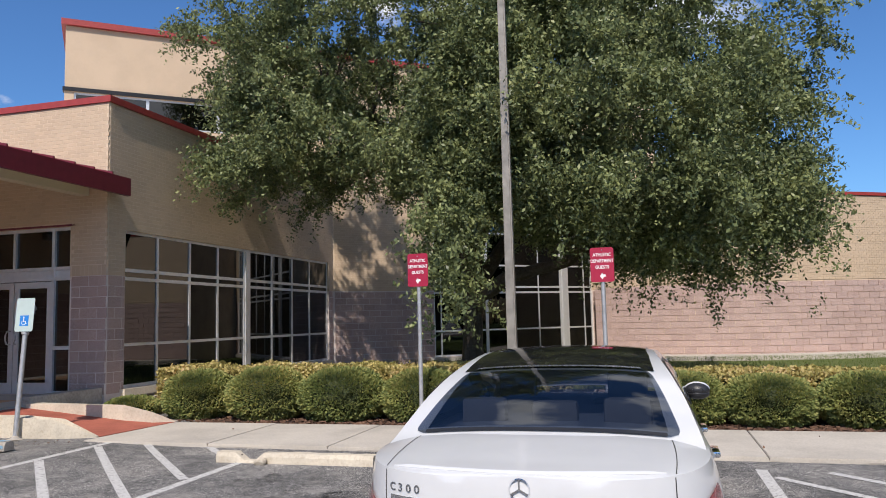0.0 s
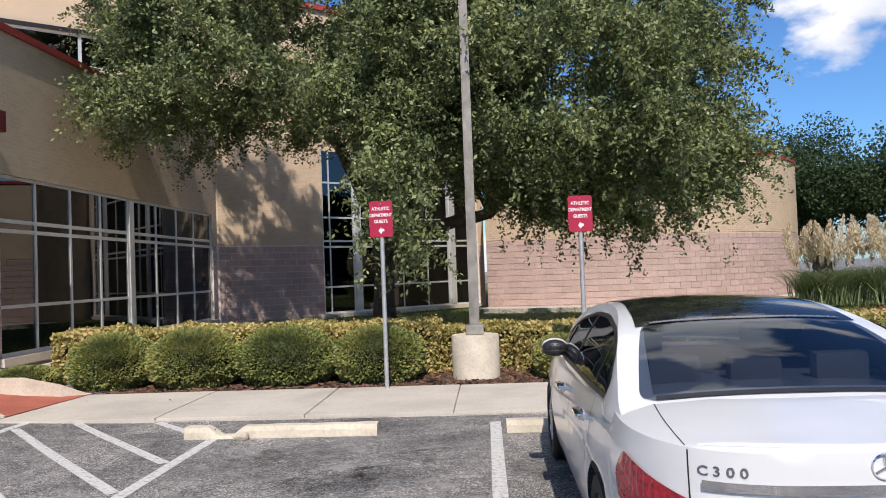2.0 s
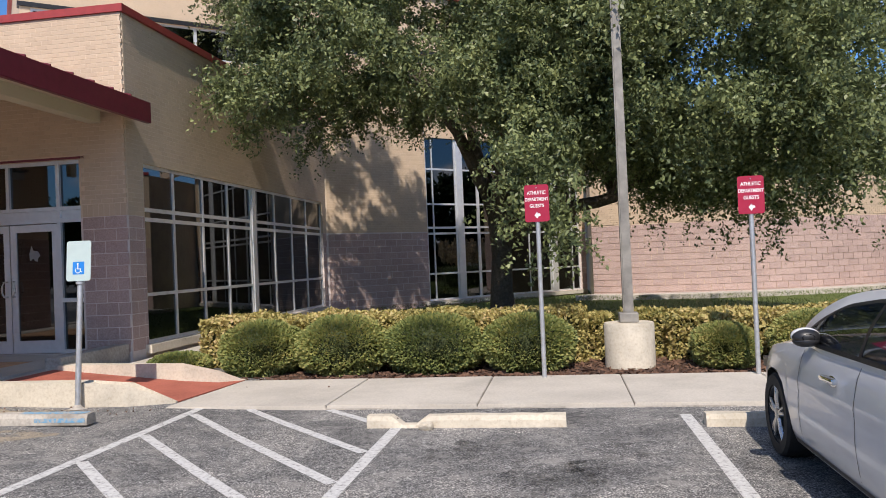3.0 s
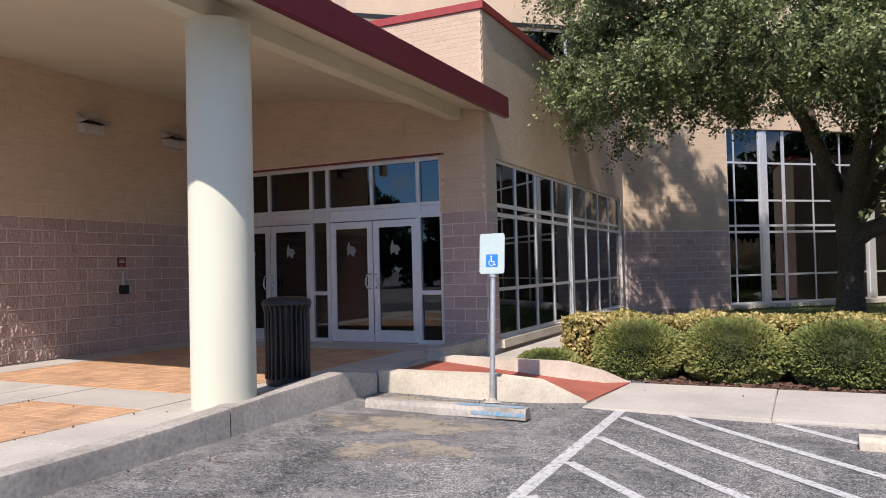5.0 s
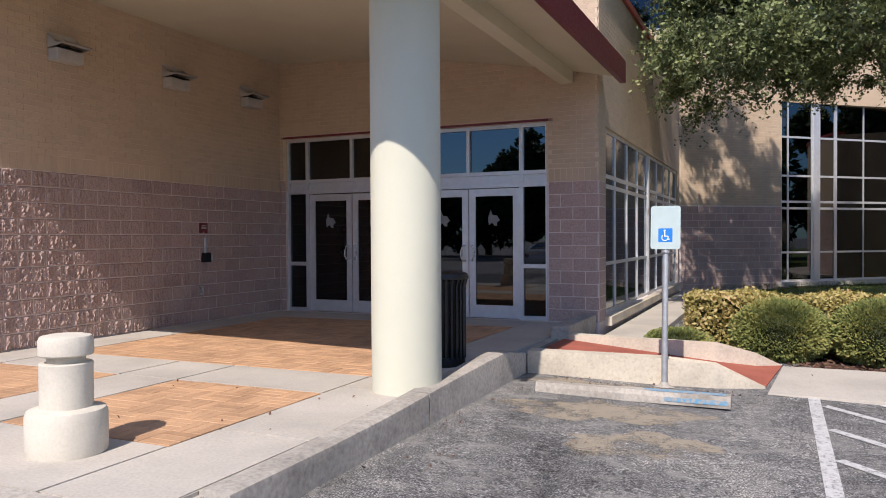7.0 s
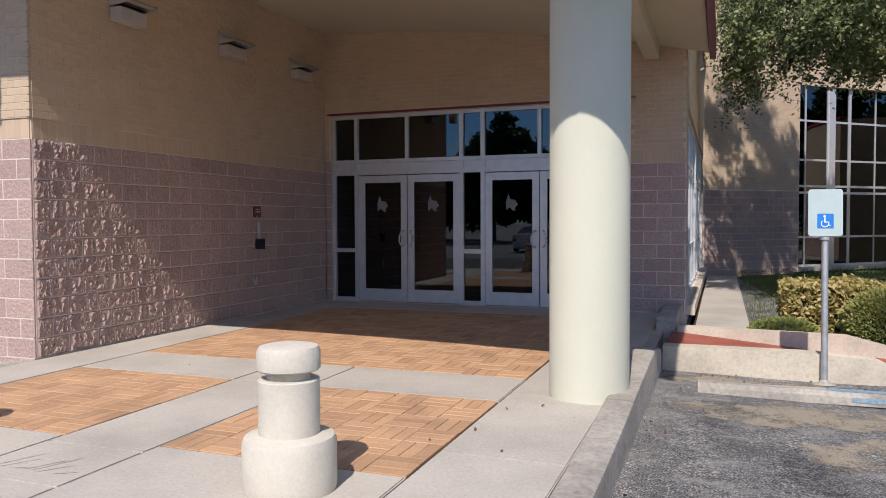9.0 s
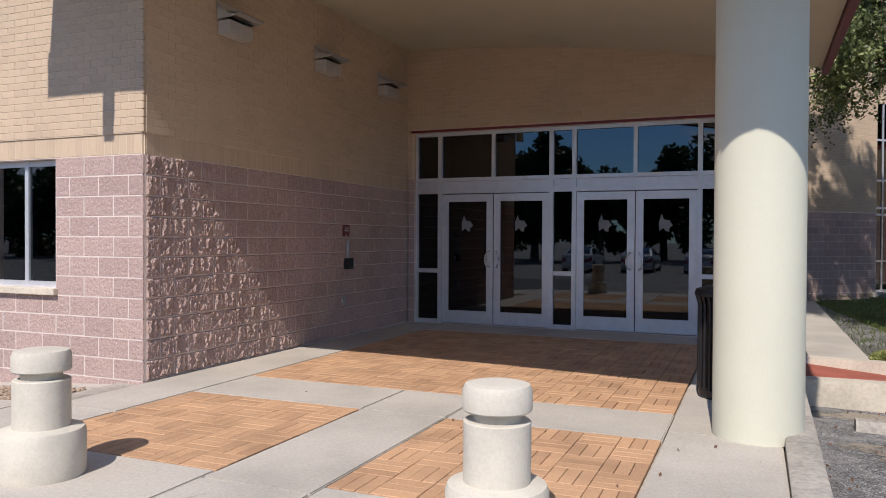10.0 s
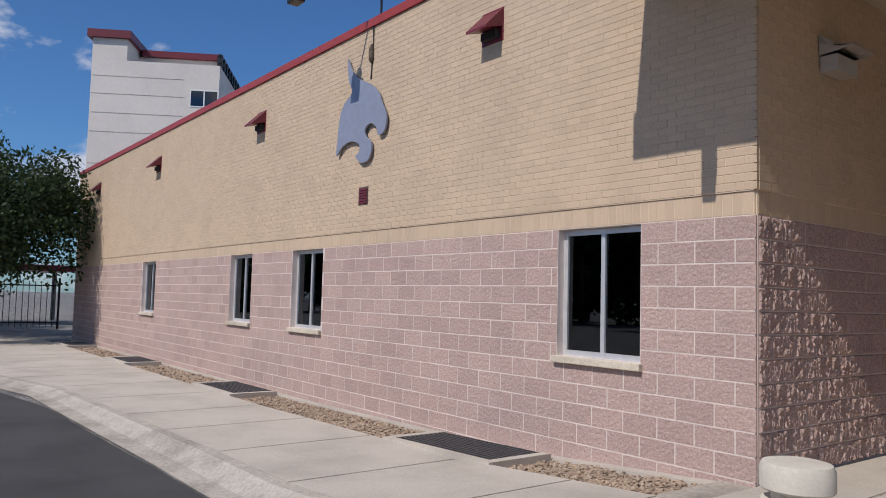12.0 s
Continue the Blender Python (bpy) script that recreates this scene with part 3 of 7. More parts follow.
def door(name, x0, x1, hinge_left):
    d = tagged(thing(name, "closed aluminium door with a large dark pane", "door", W_ENTRY, "entrance doors"), kind="structure")
    b = bmesh.new()
    y0, y1, s = 0.075, 0.12, 0.115
    box(b, x0, x0 + s, y0, y1, 0.345, 2.545)
    box(b, x1 - s, x1, y0, y1, 0.345, 2.545)
    box(b, x0 + s, x1 - s, y0, y1, 2.42, 2.545)
    box(b, x0 + s, x1 - s, y0, y1, 0.345, 0.56)
    part("door_frame", b, M_ALU, d, "brushed aluminium stiles and rails")
    part("pane", boxed((x0 + s - 0.01, x1 - s + 0.01, 0.096, 0.104, 0.55, 2.43)), M_GLASS, d, "dark tinted glass")
    hx = x1 - 0.06 if hinge_left else x0 + 0.06
    b = bmesh.new()
    k = -1 if hinge_left else 1
    tube(b, [(hx, 0.075, 1.58), (hx, 0.02, 1.58), (hx + 0.02 * k, 0.0, 1.57), (hx + 0.05 * k, 0.0, 1.50), (hx + 0.055 * k, 0.0, 1.40), (hx + 0.02 * k, 0.0, 1.33), (hx, 0.02, 1.32), (hx, 0.075, 1.32)], [0.016] * 8, 8)
    part("door_handle", b, M_STEEL, d, "curved steel pull handle", True)
    # pale frosted emblem, a plain shape
    b = bmesh.new()
    cx = (x0 + x1) / 2
    prism(b, [(cx - 0.10, -0.11), (cx - 0.04, -0.06), (cx + 0.0, -0.11), (cx + 0.05, -0.12), (cx + 0.05, -0.06), (cx + 0.10, -0.02), (cx + 0.05, 0.06), (cx - 0.03, 0.07), (cx - 0.065, 0.16), (cx - 0.11, 0.02)], 0, 0.003)
    part("emblem", b, M_FROST, d, "pale frosted emblem on the glass", m=Matrix.Translation((0, 0.094, 2.03)) @ Matrix.Rotation(radians(90), 4, "X"))


M_STEEL = plain("brushed_steel", (0.62, 0.61, 0.59), 0.3, 0.9, 0.06)
M_FROST = plain("frosted_film", (0.24, 0.245, 0.25), 0.8, 0, 0.1)
for i, (a, b, h) in enumerate(((0.64, 1.562, True), (1.578, 2.527, False), (2.98, 3.892, True), (3.908, 4.817, False))):
    door(f"door_{i + 1}", a, b, h)
room(W_ENTRY, 0.05, 5.6, 0.345, 3.7, 5.0)
solid("trim", boxed((0.05, 5.42, -0.015, 0.04, 3.615, 3.655)), M_MAROON, "dark red drip strip above the entrance", "trim", m=W_ENTRY)

# ---- canopy ----
def soffit_z(x):
    u = (x + 17.5) / 7.8
    return 5.06 + 0.10 * u - 0.96 * u * u


canopy = thing("canopy", "wide curved entrance canopy with a pale soffit and maroon edge", "canopy", pose(-10.6, 6.35, 0))
OFF = Vector((10.6, -6.35, 0))


def canopy_shell(x0, x1, y0, y1, up0, up1, n=26):
    b = bmesh.new()
    rows = []
    for i in range(n + 1):
        x = x0 + (x1 - x0) * i / n
        z = soffit_z(x)
        rows.append([b.verts.new(Vector((x, y, z + u)) + OFF) for y, u in ((y0, up0), (y1, up0), (y1, up1), (y0, up1))])
    for r, s in zip(rows, rows[1:]):
        for k in range(4):
            b.faces.new((r[k], r[(k + 1) % 4], s[(k + 1) % 4], s[k]))
    b.faces.new(rows[0])
    b.faces.new(rows[-1][::-1])
    return b


part("soffit", canopy_shell(-16.255, -9.80, 4.45, 12.12, 0.0, 0.18), M_STUCCO, canopy, "smooth cream soffit")
part("soffit", canopy_shell(-17.42, -16.256, 4.45, 6.03, 0.0, 0.18, 8), M_STUCCO, canopy, "smooth cream soffit")
part("roof_sheet", canopy_shell(-16.255, -9.80, 4.45, 12.12, 0.184, 0.30), M_MAROON, canopy, "maroon standing-seam roof")
for i in range(16):
    b = bmesh.new()
    y = 4.6 + 0.49 * i
    for k in range(12):
        xa, xb = -16.2 + 0.53 * k, -16.2 + 0.53 * (k + 1)
        za, zb = soffit_z(xa) + 0.302, soffit_z(xb) + 0.302
        vs = [b.verts.new(Vector(p) + OFF) for p in ((xa, y - 0.015, za), (xb, y - 0.015, zb), (xb, y + 0.015, zb), (xa, y + 0.015, za), (xa, y - 0.015, za + 0.05), (xb, y - 0.015, zb + 0.05), (xb, y + 0.015, zb + 0.05), (xa, y + 0.015, za + 0.05))]
        for q in ((4, 5, 6, 7), (0, 1, 5, 4), (2, 3, 7, 6), (1, 2, 6, 5)):
            b.faces.new([vs[j] for j in q])
    part("seam", b, M_MAROON, canopy)
part("fascia", boxed((-9.79 + 10.6, -9.70 + 10.6, 4.36 - 6.35, 12.30 - 6.35, 4.15, 4.50), bev=0.01), M_MAROON, canopy, "maroon metal fascia")
part("fascia", canopy_shell(-17.43, -9.80, 4.36, 4.44, -0.03, 0.36), M_MAROON, canopy, "maroon metal fascia")
part("beam", boxed((-10.72 + 10.6, -10.50 + 10.6, 4.5 - 6.35, 12.1 - 6.35, 4.18, 4.42), bev=0.01), M_STUCCO, canopy, "cream beam over the column")
part("beam", boxed((-16.66 + 10.6, -16.52 + 10.6, 4.46 - 6.35, 4.72 - 6.35, 4.44, 5.03), bev=0.01), M_STUCCO, canopy, "cream beam end")
b = bmesh.new()
lathe(b, [(0.32, 0.33), (0.32, 4.18)], 48)
part("column", b, M_COLUMN, canopy, "smooth round column, painted pale cream-green", True)
b = bmesh.new()
lathe(b, [(0.326, 4.12), (0.326, 4.179)], 48)
part("collar", b, M_COLUMN, canopy, "narrow collar at the column head", True)

# ---- kerbs and ramp ----
def kerb_run(profile, label):
    """A kerb along y with a top of that profile (y, z) and rounded top edges."""
    b = bmesh.new()
    rows = [[b.verts.new((x, y, z - dz)) for x, dz in ((-10.42, z + 0.1), (-10.42, 0.012), (-10.40, 0.0), (-10.235, 0.0), (-10.208, 0.010), (-10.20, 0.035), (-10.195, z + 0.1))] for y, z in profile]
    for p, q in zip(rows, rows[1:]):
        for k in range(6):
            b.faces.new((p[k], p[k + 1], q[k + 1], q[k]))
    b.faces.new(rows[0])
    b.faces.new(rows[-1][::-1])
    solid("kerb", b, M_KERB, label, "kerb", smooth=True)


kerb_run([(3.45, 0.338), (4.5, 0.345), (5.3, 0.365), (5.98, 0.395)], "weathered concrete platform edge")
kerb_run([(6.0, 0.398), (6.6, 0.425), (7.3, 0.45), (7.86, 0.465), (8.1, 0.455), (8.4, 0.40), (8.66, 0.365)], "stained raised concrete kerb beside the column")
solid("kerb", boxed((-10.40, -10.14, 10.4, 12.13, -0.1, 0.48), bev=0.02), M_KERB, "concrete plinth kerb beside the pier", "kerb")
b = bmesh.new()
prism(b, [(-10.19, 8.68), (-8.7, 8.68), (-8.1, 8.78), (-7.62, 9.02), (-7.62, 9.06), (-8.12, 8.97), (-8.7, 8.9), (-10.19, 8.9)], -0.1, lambda x, y: 0.385 if x < -8.65 else (0.33 if x < -8.05 else 0.085))
solid("kerb", b, M_CREAM, "cream-painted kerb in front of the ramp", "kerb")
b = bmesh.new()
prism(b, [(-10.12, 10.30), (-8.2, 10.30), (-7.75, 10.42), (-7.45, 10.60), (-7.45, 10.66), (-10.12, 10.55)], -0.1, lambda x, y: 0.375 if x < -8 else (0.25 if x < -7.6 else 0.085))
solid("kerb", b, M_CREAM, "cream-painted kerb behind the ramp", "kerb")
b = bmesh.new()
prism(b, [(-10.19, 8.9), (-8.7, 8.9), (-8.12, 8.97), (-7.62, 9.06), (-7.45, 10.60), (-7.75, 10.42), (-8.2, 10.30), (-10.19, 10.30)], -0.1, lambda x, y: 0.08 + 0.24 * min(1, max(0, (-7.7 - x) / 2.4)))
solid("ramp", b, M_RED, "red-painted sloping kerb ramp", "ramp")
solid("pavement", boxed((-9.95, -9.20, 10.56, 22.3, -0.1, 0.20), bev=0.01), M_CONC, "narrow concrete strip below the window band", "pavement")
b = bmesh.new()
prism(b, [(-10.19, 10.31), (-10.12, 10.31), (-10.12, 10.55), (-9.96, 10.56), (-9.96, 22), (-10.05, 22), (-10.05, 12.1), (-10.19, 12.1)], -0.1, 0.12)
solid("ground", b, M_SOIL, "dark soil strip", "ground")

# pavement slabs in front of the planting
b = bmesh.new()
prism(b, [(-7.6, 8.72), (70, 8.2), (70, 10.62), (-7.5, 10.56)], -0.12, 0.045)
walk_slabs = solid("pavement", b, M_KERB, "pale concrete pavement beside the parking bays", "pavement")

# ---- markings on the asphalt ----
def stripe(x0, y0, x1, y1, w=0.10, up=0.004):
    d = Vector((x1 - x0, y1 - y0))
    n = Vector((-d.y, d.x)).normalized() * w / 2
    b = bmesh.new()
    steps = 6
    rows = []
    for i in range(steps + 1):
        p = Vector((x0, y0)) + d * i / steps
        rows.append([b.verts.new((q.x, q.y, asphalt_z(q.x, q.y) + up)) for q in (p + n, p - n)])
    for r, s in zip(rows, rows[1:]):
        b.faces.new((r[0], r[1], s[1], s[0]))
    return solid("road_marking", b, M_LINE, "worn white parking line on the asphalt", "marking")


stripe(-7.16, 8.74, -7.16, 2.2, 0.11)
stripe(-4.64, 8.0, -4.64, 2.2, 0.11)
for x0, y0, x1, y1 in ((-7.08, 8.40, -4.72, 5.98), (-6.55, 8.70, -4.72, 6.86), (-5.60, 8.68, -4.72, 7.82), (-7.08, 7.42, -4.72, 5.05), (-7.08, 6.46, -4.72, 4.1), (-7.08, 5.5, -4.72, 3.15)):
    stripe(x0, y0, x1, y1, 0.10, 0.006)
stripe(-1.85, 8.30, -1.81, 2.2, 0.11)
stripe(0.96, 8.22, 0.98, 2.2, 0.11)
for k in range(5):
    stripe(1.05, 7.85 - 0.95 * k, 3.4, 5.15 - 0.95 * k, 0.10, 0.006)
stripe(1.57, 8.15, 3.4, 6.1, 0.10, 0.006)
stripe(3.46, 8.2, 3.46, 2.2, 0.11)


def blotch(b, cx, cy, rx, ry, seed, up, n=40):
    rng = random.Random(seed)
    ph = [rng.uniform(0, 6.28) for _ in range(4)]
    vs = []
    for i in range(n):
        a = 2 * math.pi * i / n
        r = 1 + 0.25 * math.sin(2 * a + ph[0]) + 0.16 * math.sin(5 * a + ph[1]) + 0.10 * math.sin(9 * a + ph[2]) + 0.08 * math.sin(15 * a + ph[3])
        x, y = cx + rx * r * math.cos(a), cy + ry * r * math.sin(a)
        vs.append(b.verts.new((x, y, asphalt_z(x, y) + up)))
    b.faces.new(vs)


def sand_material():
    """Washed-in sand, thin enough that the asphalt shows between the grains."""
    m, nt, bs, pos, g = start("loose_sand", 0.95, spec=0.1)
    n = noise_node(nt, pos, 120, 4, 0.8)
    nt.links.new(ramp_node(nt, n, [(0.3, (0.22, 0.19, 0.15)), (0.7, (0.50, 0.43, 0.33))]), bs.inputs["Base Color"])
    e = noise_node(nt, pos, 3.0, 8, 0.75)
    f = noise_node(nt, pos, 60, 3, 0.7)
    cut = math_node(nt, "ADD", math_node(nt, "MULTIPLY", e, 0.75), math_node(nt, "MULTIPLY", f, 0.35))
    nt.links.new(ramp_node(nt, cut, [(0.47, (0, 0, 0)), (0.58, (0.9, 0.9, 0.9))]), bs.inputs["Alpha"])
    bump(nt, bs, n, 0.5, 0.006)
    return m


M_SAND = sand_material()
b = bmesh.new()
blotch(b, -9.0, 7.15, 0.75, 0.45, 1, 0.0035)
blotch(b, -8.5, 6.2, 0.55, 0.35, 2, 0.003)
blotch(b, -9.3, 8.3, 0.8, 0.28, 3, 0.0032)
solid("ground_sand", b, M_SAND, "loose pale sand washed over the asphalt", "sand")


def oil_material():
    """Dark drips, patchy and thin."""
    m, nt, bs, pos, g = start("oil_stain", 0.55, spec=0.4)
    bs.inputs["Base Color"].default_value = (0.030, 0.030, 0.031, 1)
    e = noise_node(nt, pos, 4.5, 8, 0.72)
    f = noise_node(nt, pos, 70, 3, 0.7)
    cut = math_node(nt, "ADD", math_node(nt, "MULTIPLY", e, 0.8), math_node(nt, "MULTIPLY", f, 0.3))
    nt.links.new(ramp_node(nt, cut, [(0.52, (0, 0, 0)), (0.66, (0.42, 0.42, 0.42))]), bs.inputs["Alpha"])
    return m


M_OIL = oil_material()
b = bmesh.new()
for k, (x, y, rx, ry) in enumerate(((-3.25, 5.6, 0.5, 0.9), (-3.4, 3.9, 0.35, 0.5), (-2.7, 6.7, 0.3, 0.45), (-3.9, 6.9, 0.3, 0.3), (-8.9, 5.2, 0.45, 0.7), (-6.0, 4.4, 0.3, 0.6))):
    blotch(b, x, y, rx, ry, 20 + k, 0.0022 + 0.0002 * k)
solid("ground_stain", b, M_OIL, "dark oil drips on the asphalt", "stain")


# ---- wheel stops ----
def wheel_stop(x, y, length, chipped=False, blue=False, label="pale concrete wheel stop on the asphalt"):
    t = thing("wheel_stop", label, "wheel stop", pose(x, y, asphalt_z(x, y)), "wheel stops")
    b = bmesh.new()
    n = 16
    prof = [(-0.08, 0.0), (0.08, 0.0), (0.075, 0.07), (0.055, 0.115), (-0.055, 0.115), (-0.075, 0.07)]
    rings = []
    rng = random.Random(5)
    for i in range(n + 1):
        u = -length / 2 + length * i / n
        k = 1.0
        if chipped and 3 <= i <= 4:
            k = 0.25
        rings.append([b.verts.new((u, py, pz * (k if pz > 0.05 else 1) + (rng.uniform(-0.004, 0.004) if pz > 0 else 0))) for py, pz in prof])
    for r, s in zip(rings, rings[1:]):
        for k in range(6):
            b.faces.new((r[k], s[k], s[(k + 1) % 6], r[(k + 1) % 6]))
    b.faces.new(rings[0])
    b.faces.new(rings[-1][::-1])
    part("block", b, M_KERB if blue else M_CREAM, t)
    if blue:
        part("paint", boxed((0.15, length / 2 - 0.04, -0.052, 0.052, 0.1165, 0.1185)), M_FADEBLUE, t, "faded blue paint")
        part("paint", boxed((0.35, length / 2 - 0.02, -0.083, -0.079, 0.03, 0.072)), M_FADEBLUE, t, "faded blue paint")
    if chipped:
        b = bmesh.new()
        bmesh.ops.create_icosphere(b, subdivisions=2, radius=0.075, matrix=Matrix.Translation((-length / 2 + 0.60, -0.14, 0.035)) @ Matrix.Diagonal((1.1, 0.8, 0.6, 1)))
        for v in b.verts:
            v.co += Vector(noise.noise_vector(v.co * 14)) * 0.02
        part("rubble", b, M_CREAM, t, "broken lump of concrete")
        part("rebar", boxed((-length / 2 + 0.1, -length / 2 + 0.3, -0.01, 0.01, 0.07, 0.085)), M_BARK, t, "rusty steel bar")


def faded_blue():
    m, nt, bs, pos, g = start("faded_blue_paint", 0.8)
    n = noise_node(nt, pos, 22, 6, 0.7)
    nt.links.new(ramp_node(nt, n, [(0.42, (0.40, 0.38, 0.34)), (0.55, (0.14, 0.33, 0.50))]), bs.inputs["Base Color"])
    return m


M_FADEBLUE = faded_blue()
wheel_stop(-3.97, 7.86, 1.93, chipped=True, label="broken pale concrete wheel stop with a chipped end")
wheel_stop(-0.78, 7.84, 1.93)
wheel_stop(-8.85, 7.80, 1.90, blue=True, label="weathered concrete wheel stop with faded blue paint")


# ---- signs ----
def rounded(b, w, h, r, d, n=5):
    """A plate in the x-z plane, centred, with rounded corners."""
    o = []
    for cx, cz, a0 in ((w / 2 - r, h / 2 - r, 0), (-w / 2 + r, h / 2 - r, 90), (-w / 2 + r, -h / 2 + r, 180), (w / 2 - r, -h / 2 + r, 270)):
        for i in range(n + 1):
            a = radians(a0 + 90 * i / n)
            o.append((cx + r * math.cos(a), cz + r * math.sin(a)))
    lo = [b.verts.new((x, d, z)) for x, z in o]
    hi = [b.verts.new((x, 0, z)) for x, z in o]
    b.faces.new(lo[::-1])
    b.faces.new(hi)
    for i in range(len(o)):
        b.faces.new((lo[i], lo[(i + 1) % len(o)], hi[(i + 1) % len(o)], hi[i]))


def lettering(text, size, material, parent, x, y, z, stretch=1.0, name="lettering"):
    c = bpy.data.curves.new(name, "FONT")
    c.body, c.size, c.align_x, c.align_y, c.extrude, c.offset = text, size, "CENTER", "CENTER", 0.0006, size * 0.02
    ob = new(name, c)
    dg = bpy.context.evaluated_depsgraph_get()
    me = bpy.data.meshes.new_from_object(ob.evaluated_get(dg))
    bpy.data.objects.remove(ob)
    bpy.data.curves.remove(c)
    me.materials.clear()
    me.materials.append(material)
    o = new(name, me)
    o.parent = parent
    o.matrix_local = Matrix.Translation((x, y, z)) @ Matrix.Rotation(radians(90), 4, "X") @ Matrix.Diagonal((stretch, 1, 1, 1))
    return o


def guest_sign(x, y, z_foot, z0, z1, yaw, lean):
    s = thing("parking_sign", "dark red guest parking sign on a galvanised post", "sign", pose(x, y, z_foot, 0, lean, yaw), "guest parking signs")
    b = bmesh.new()
    lathe(b, [(0.03, 0), (0.03, z1 - z_foot - 0.12)], 14)
    part("post", b, M_GALV, s, "galvanised round post", True)
    b = bmesh.new()
    rounded(b, 0.315, z1 - z0, 0.03, 0.004)
    p = part("plate", b, M_SIGNRED, s, "dark red sign plate", m=Matrix.Translation((0, -0.036, (z0 + z1) / 2 - z_foot)))
    for i, word in enumerate(("ATHLETIC", "DEPARTMENT", "GUESTS")):
        lettering(word, 0.062, M_WHITE, p, 0, -0.002, 0.135 - 0.085 * i, 0.78 if i == 1 else 0.86)
    b2 = bmesh.new()
    prism(b2, [(-0.035, 0.0), (0.0, -0.045), (0.018, -0.012), (0.045, -0.008), (0.04, 0.02), (0.005, 0.025), (-0.005, 0.045), (-0.018, 0.02)], 0, 0.0015)
    part("emblem", b2, M_WHITE, p, "plain white emblem", m=Matrix.Translation((0.0, -0.0005, -0.155)) @ Matrix.Rotation(radians(90), 4, "X"))
    for dz in (0.16, -0.16):
        b = bmesh.new()
        bmesh.ops.create_cone(b, cap_ends=True, segments=8, radius1=0.009, radius2=0.007, depth=0.008, matrix=Matrix.Translation((0, -0.004, dz + 0.04)) @ Matrix.Rotation(radians(90), 4, "X"))
        part("bolt", b, M_STEEL, p)


guest_sign(-3.27, 10.43, 0.078, 2.09, 2.57, -4, 0)
guest_sign(-0.64, 10.43, 0.078, 2.06, 2.53, 2, 0)
hs = thing("accessible_parking_sign", "white and blue accessible parking sign on a steel post", "sign", pose(-8.62, 8.60, asphalt_z(-8.67, 8.6), -5, 0, 0))
zf = asphalt_z(-8.67, 8.6)
b = bmesh.new()
lathe(b, [(0.033, -0.02), (0.033, 1.45), (0.05, 1.455), (0.05, 1.485), (0.03, 1.49), (0.03, 1.62)], 16)
part("post", b, M_GALV, hs, "grey steel pipe post", True)
b = bmesh.new()
lathe(b, [(0.11, 0), (0.06, 0.02), (0.036, 0.05)], 16)
part("footing", b, M_KERB, hs, "small concrete footing", True)
b = bmesh.new()
rounded(b, 0.315, 0.475, 0.03, 0.004)
hp = part("plate", b, M_SIGNGREEN, hs, "pale sun-bleached sign plate", m=Matrix.Translation((0, -0.04, 1.82 - zf)))
b = bmesh.new()
rounded(b, 0.15, 0.15, 0.008, 0.0012)
part("symbol_panel", b, M_SIGNBLUE, hp, "bright blue square", m=Matrix.Translation((0.0, -0.0013, -0.085)))
b = bmesh.new()
bmesh.ops.create_circle(b, cap_ends=True, segments=12, radius=0.012, matrix=Matrix.Translation((-0.008, 0.052, 0)))
box(b, -0.013, 0.0, -0.005, 0.038, -0.001, 0.001)
box(b, -0.013, 0.03, -0.012, -0.003, -0.001, 0.001)
box(b, 0.024, 0.034, -0.04, -0.005, -0.001, 0.001)
box(b, 0.03, 0.05, -0.046, -0.038, -0.001, 0.001)
for i in range(14):
    a0, a1 = radians(130 + 15 * i), radians(130 + 15 * (i + 1))
    ring = [b.verts.new((-0.004 + r * math.cos(a), -0.022 + r * math.sin(a), 0)) for r, a in ((0.038, a0), (0.038, a1), (0.029, a1), (0.029, a0))]
    b.faces.new(ring)
part("wheelchair_symbol", b, M_WHITE, hp, "white wheelchair symbol", m=Matrix.Translation((0.0, -0.0035, -0.088)) @ Matrix.Rotation(radians(90), 4, "X"))
# ---- light pole ----
pole = thing("light_pole", "tall grey-brown light pole on a round concrete base", "light pole", pose(-2.10, 11.42, 0.05))
b = bmesh.new()
lathe(b, [(0.345, -0.1), (0.345, 0.60), (0.335, 0.62), (0.0001, 0.625)], 40)
part("base", b, M_CREAM, pole, "cream-painted concrete base", True)
part("base_cover", boxed((-0.13, 0.13, -0.13, 0.13, 0.626, 0.76), bev=0.015), M_POLE, pole, "square steel base cover")
b = bmesh.new()
r0, r1 = 0.072, 0.05
vs = [[b.verts.new((sx * r, sy * r, z)) for sx, sy in ((-1, -1), (1, -1), (1, 1), (-1, 1))] for r, z in ((r0, 0.75), (r1, 9.5))]
for k in range(4):
    b.faces.new((vs[0][k], vs[0][(k + 1) % 4], vs[1][(k + 1) % 4], vs[1][k]))
b.faces.new(vs[1])
bmesh.ops.bevel(b, geom=[e for e in b.edges if abs(e.verts[0].co.z - e.verts[1].co.z) > 1], offset=0.02, segments=2, affect="EDGES")
part("shaft", b, M_POLE, pole, "tapered square steel shaft with peeling paint")


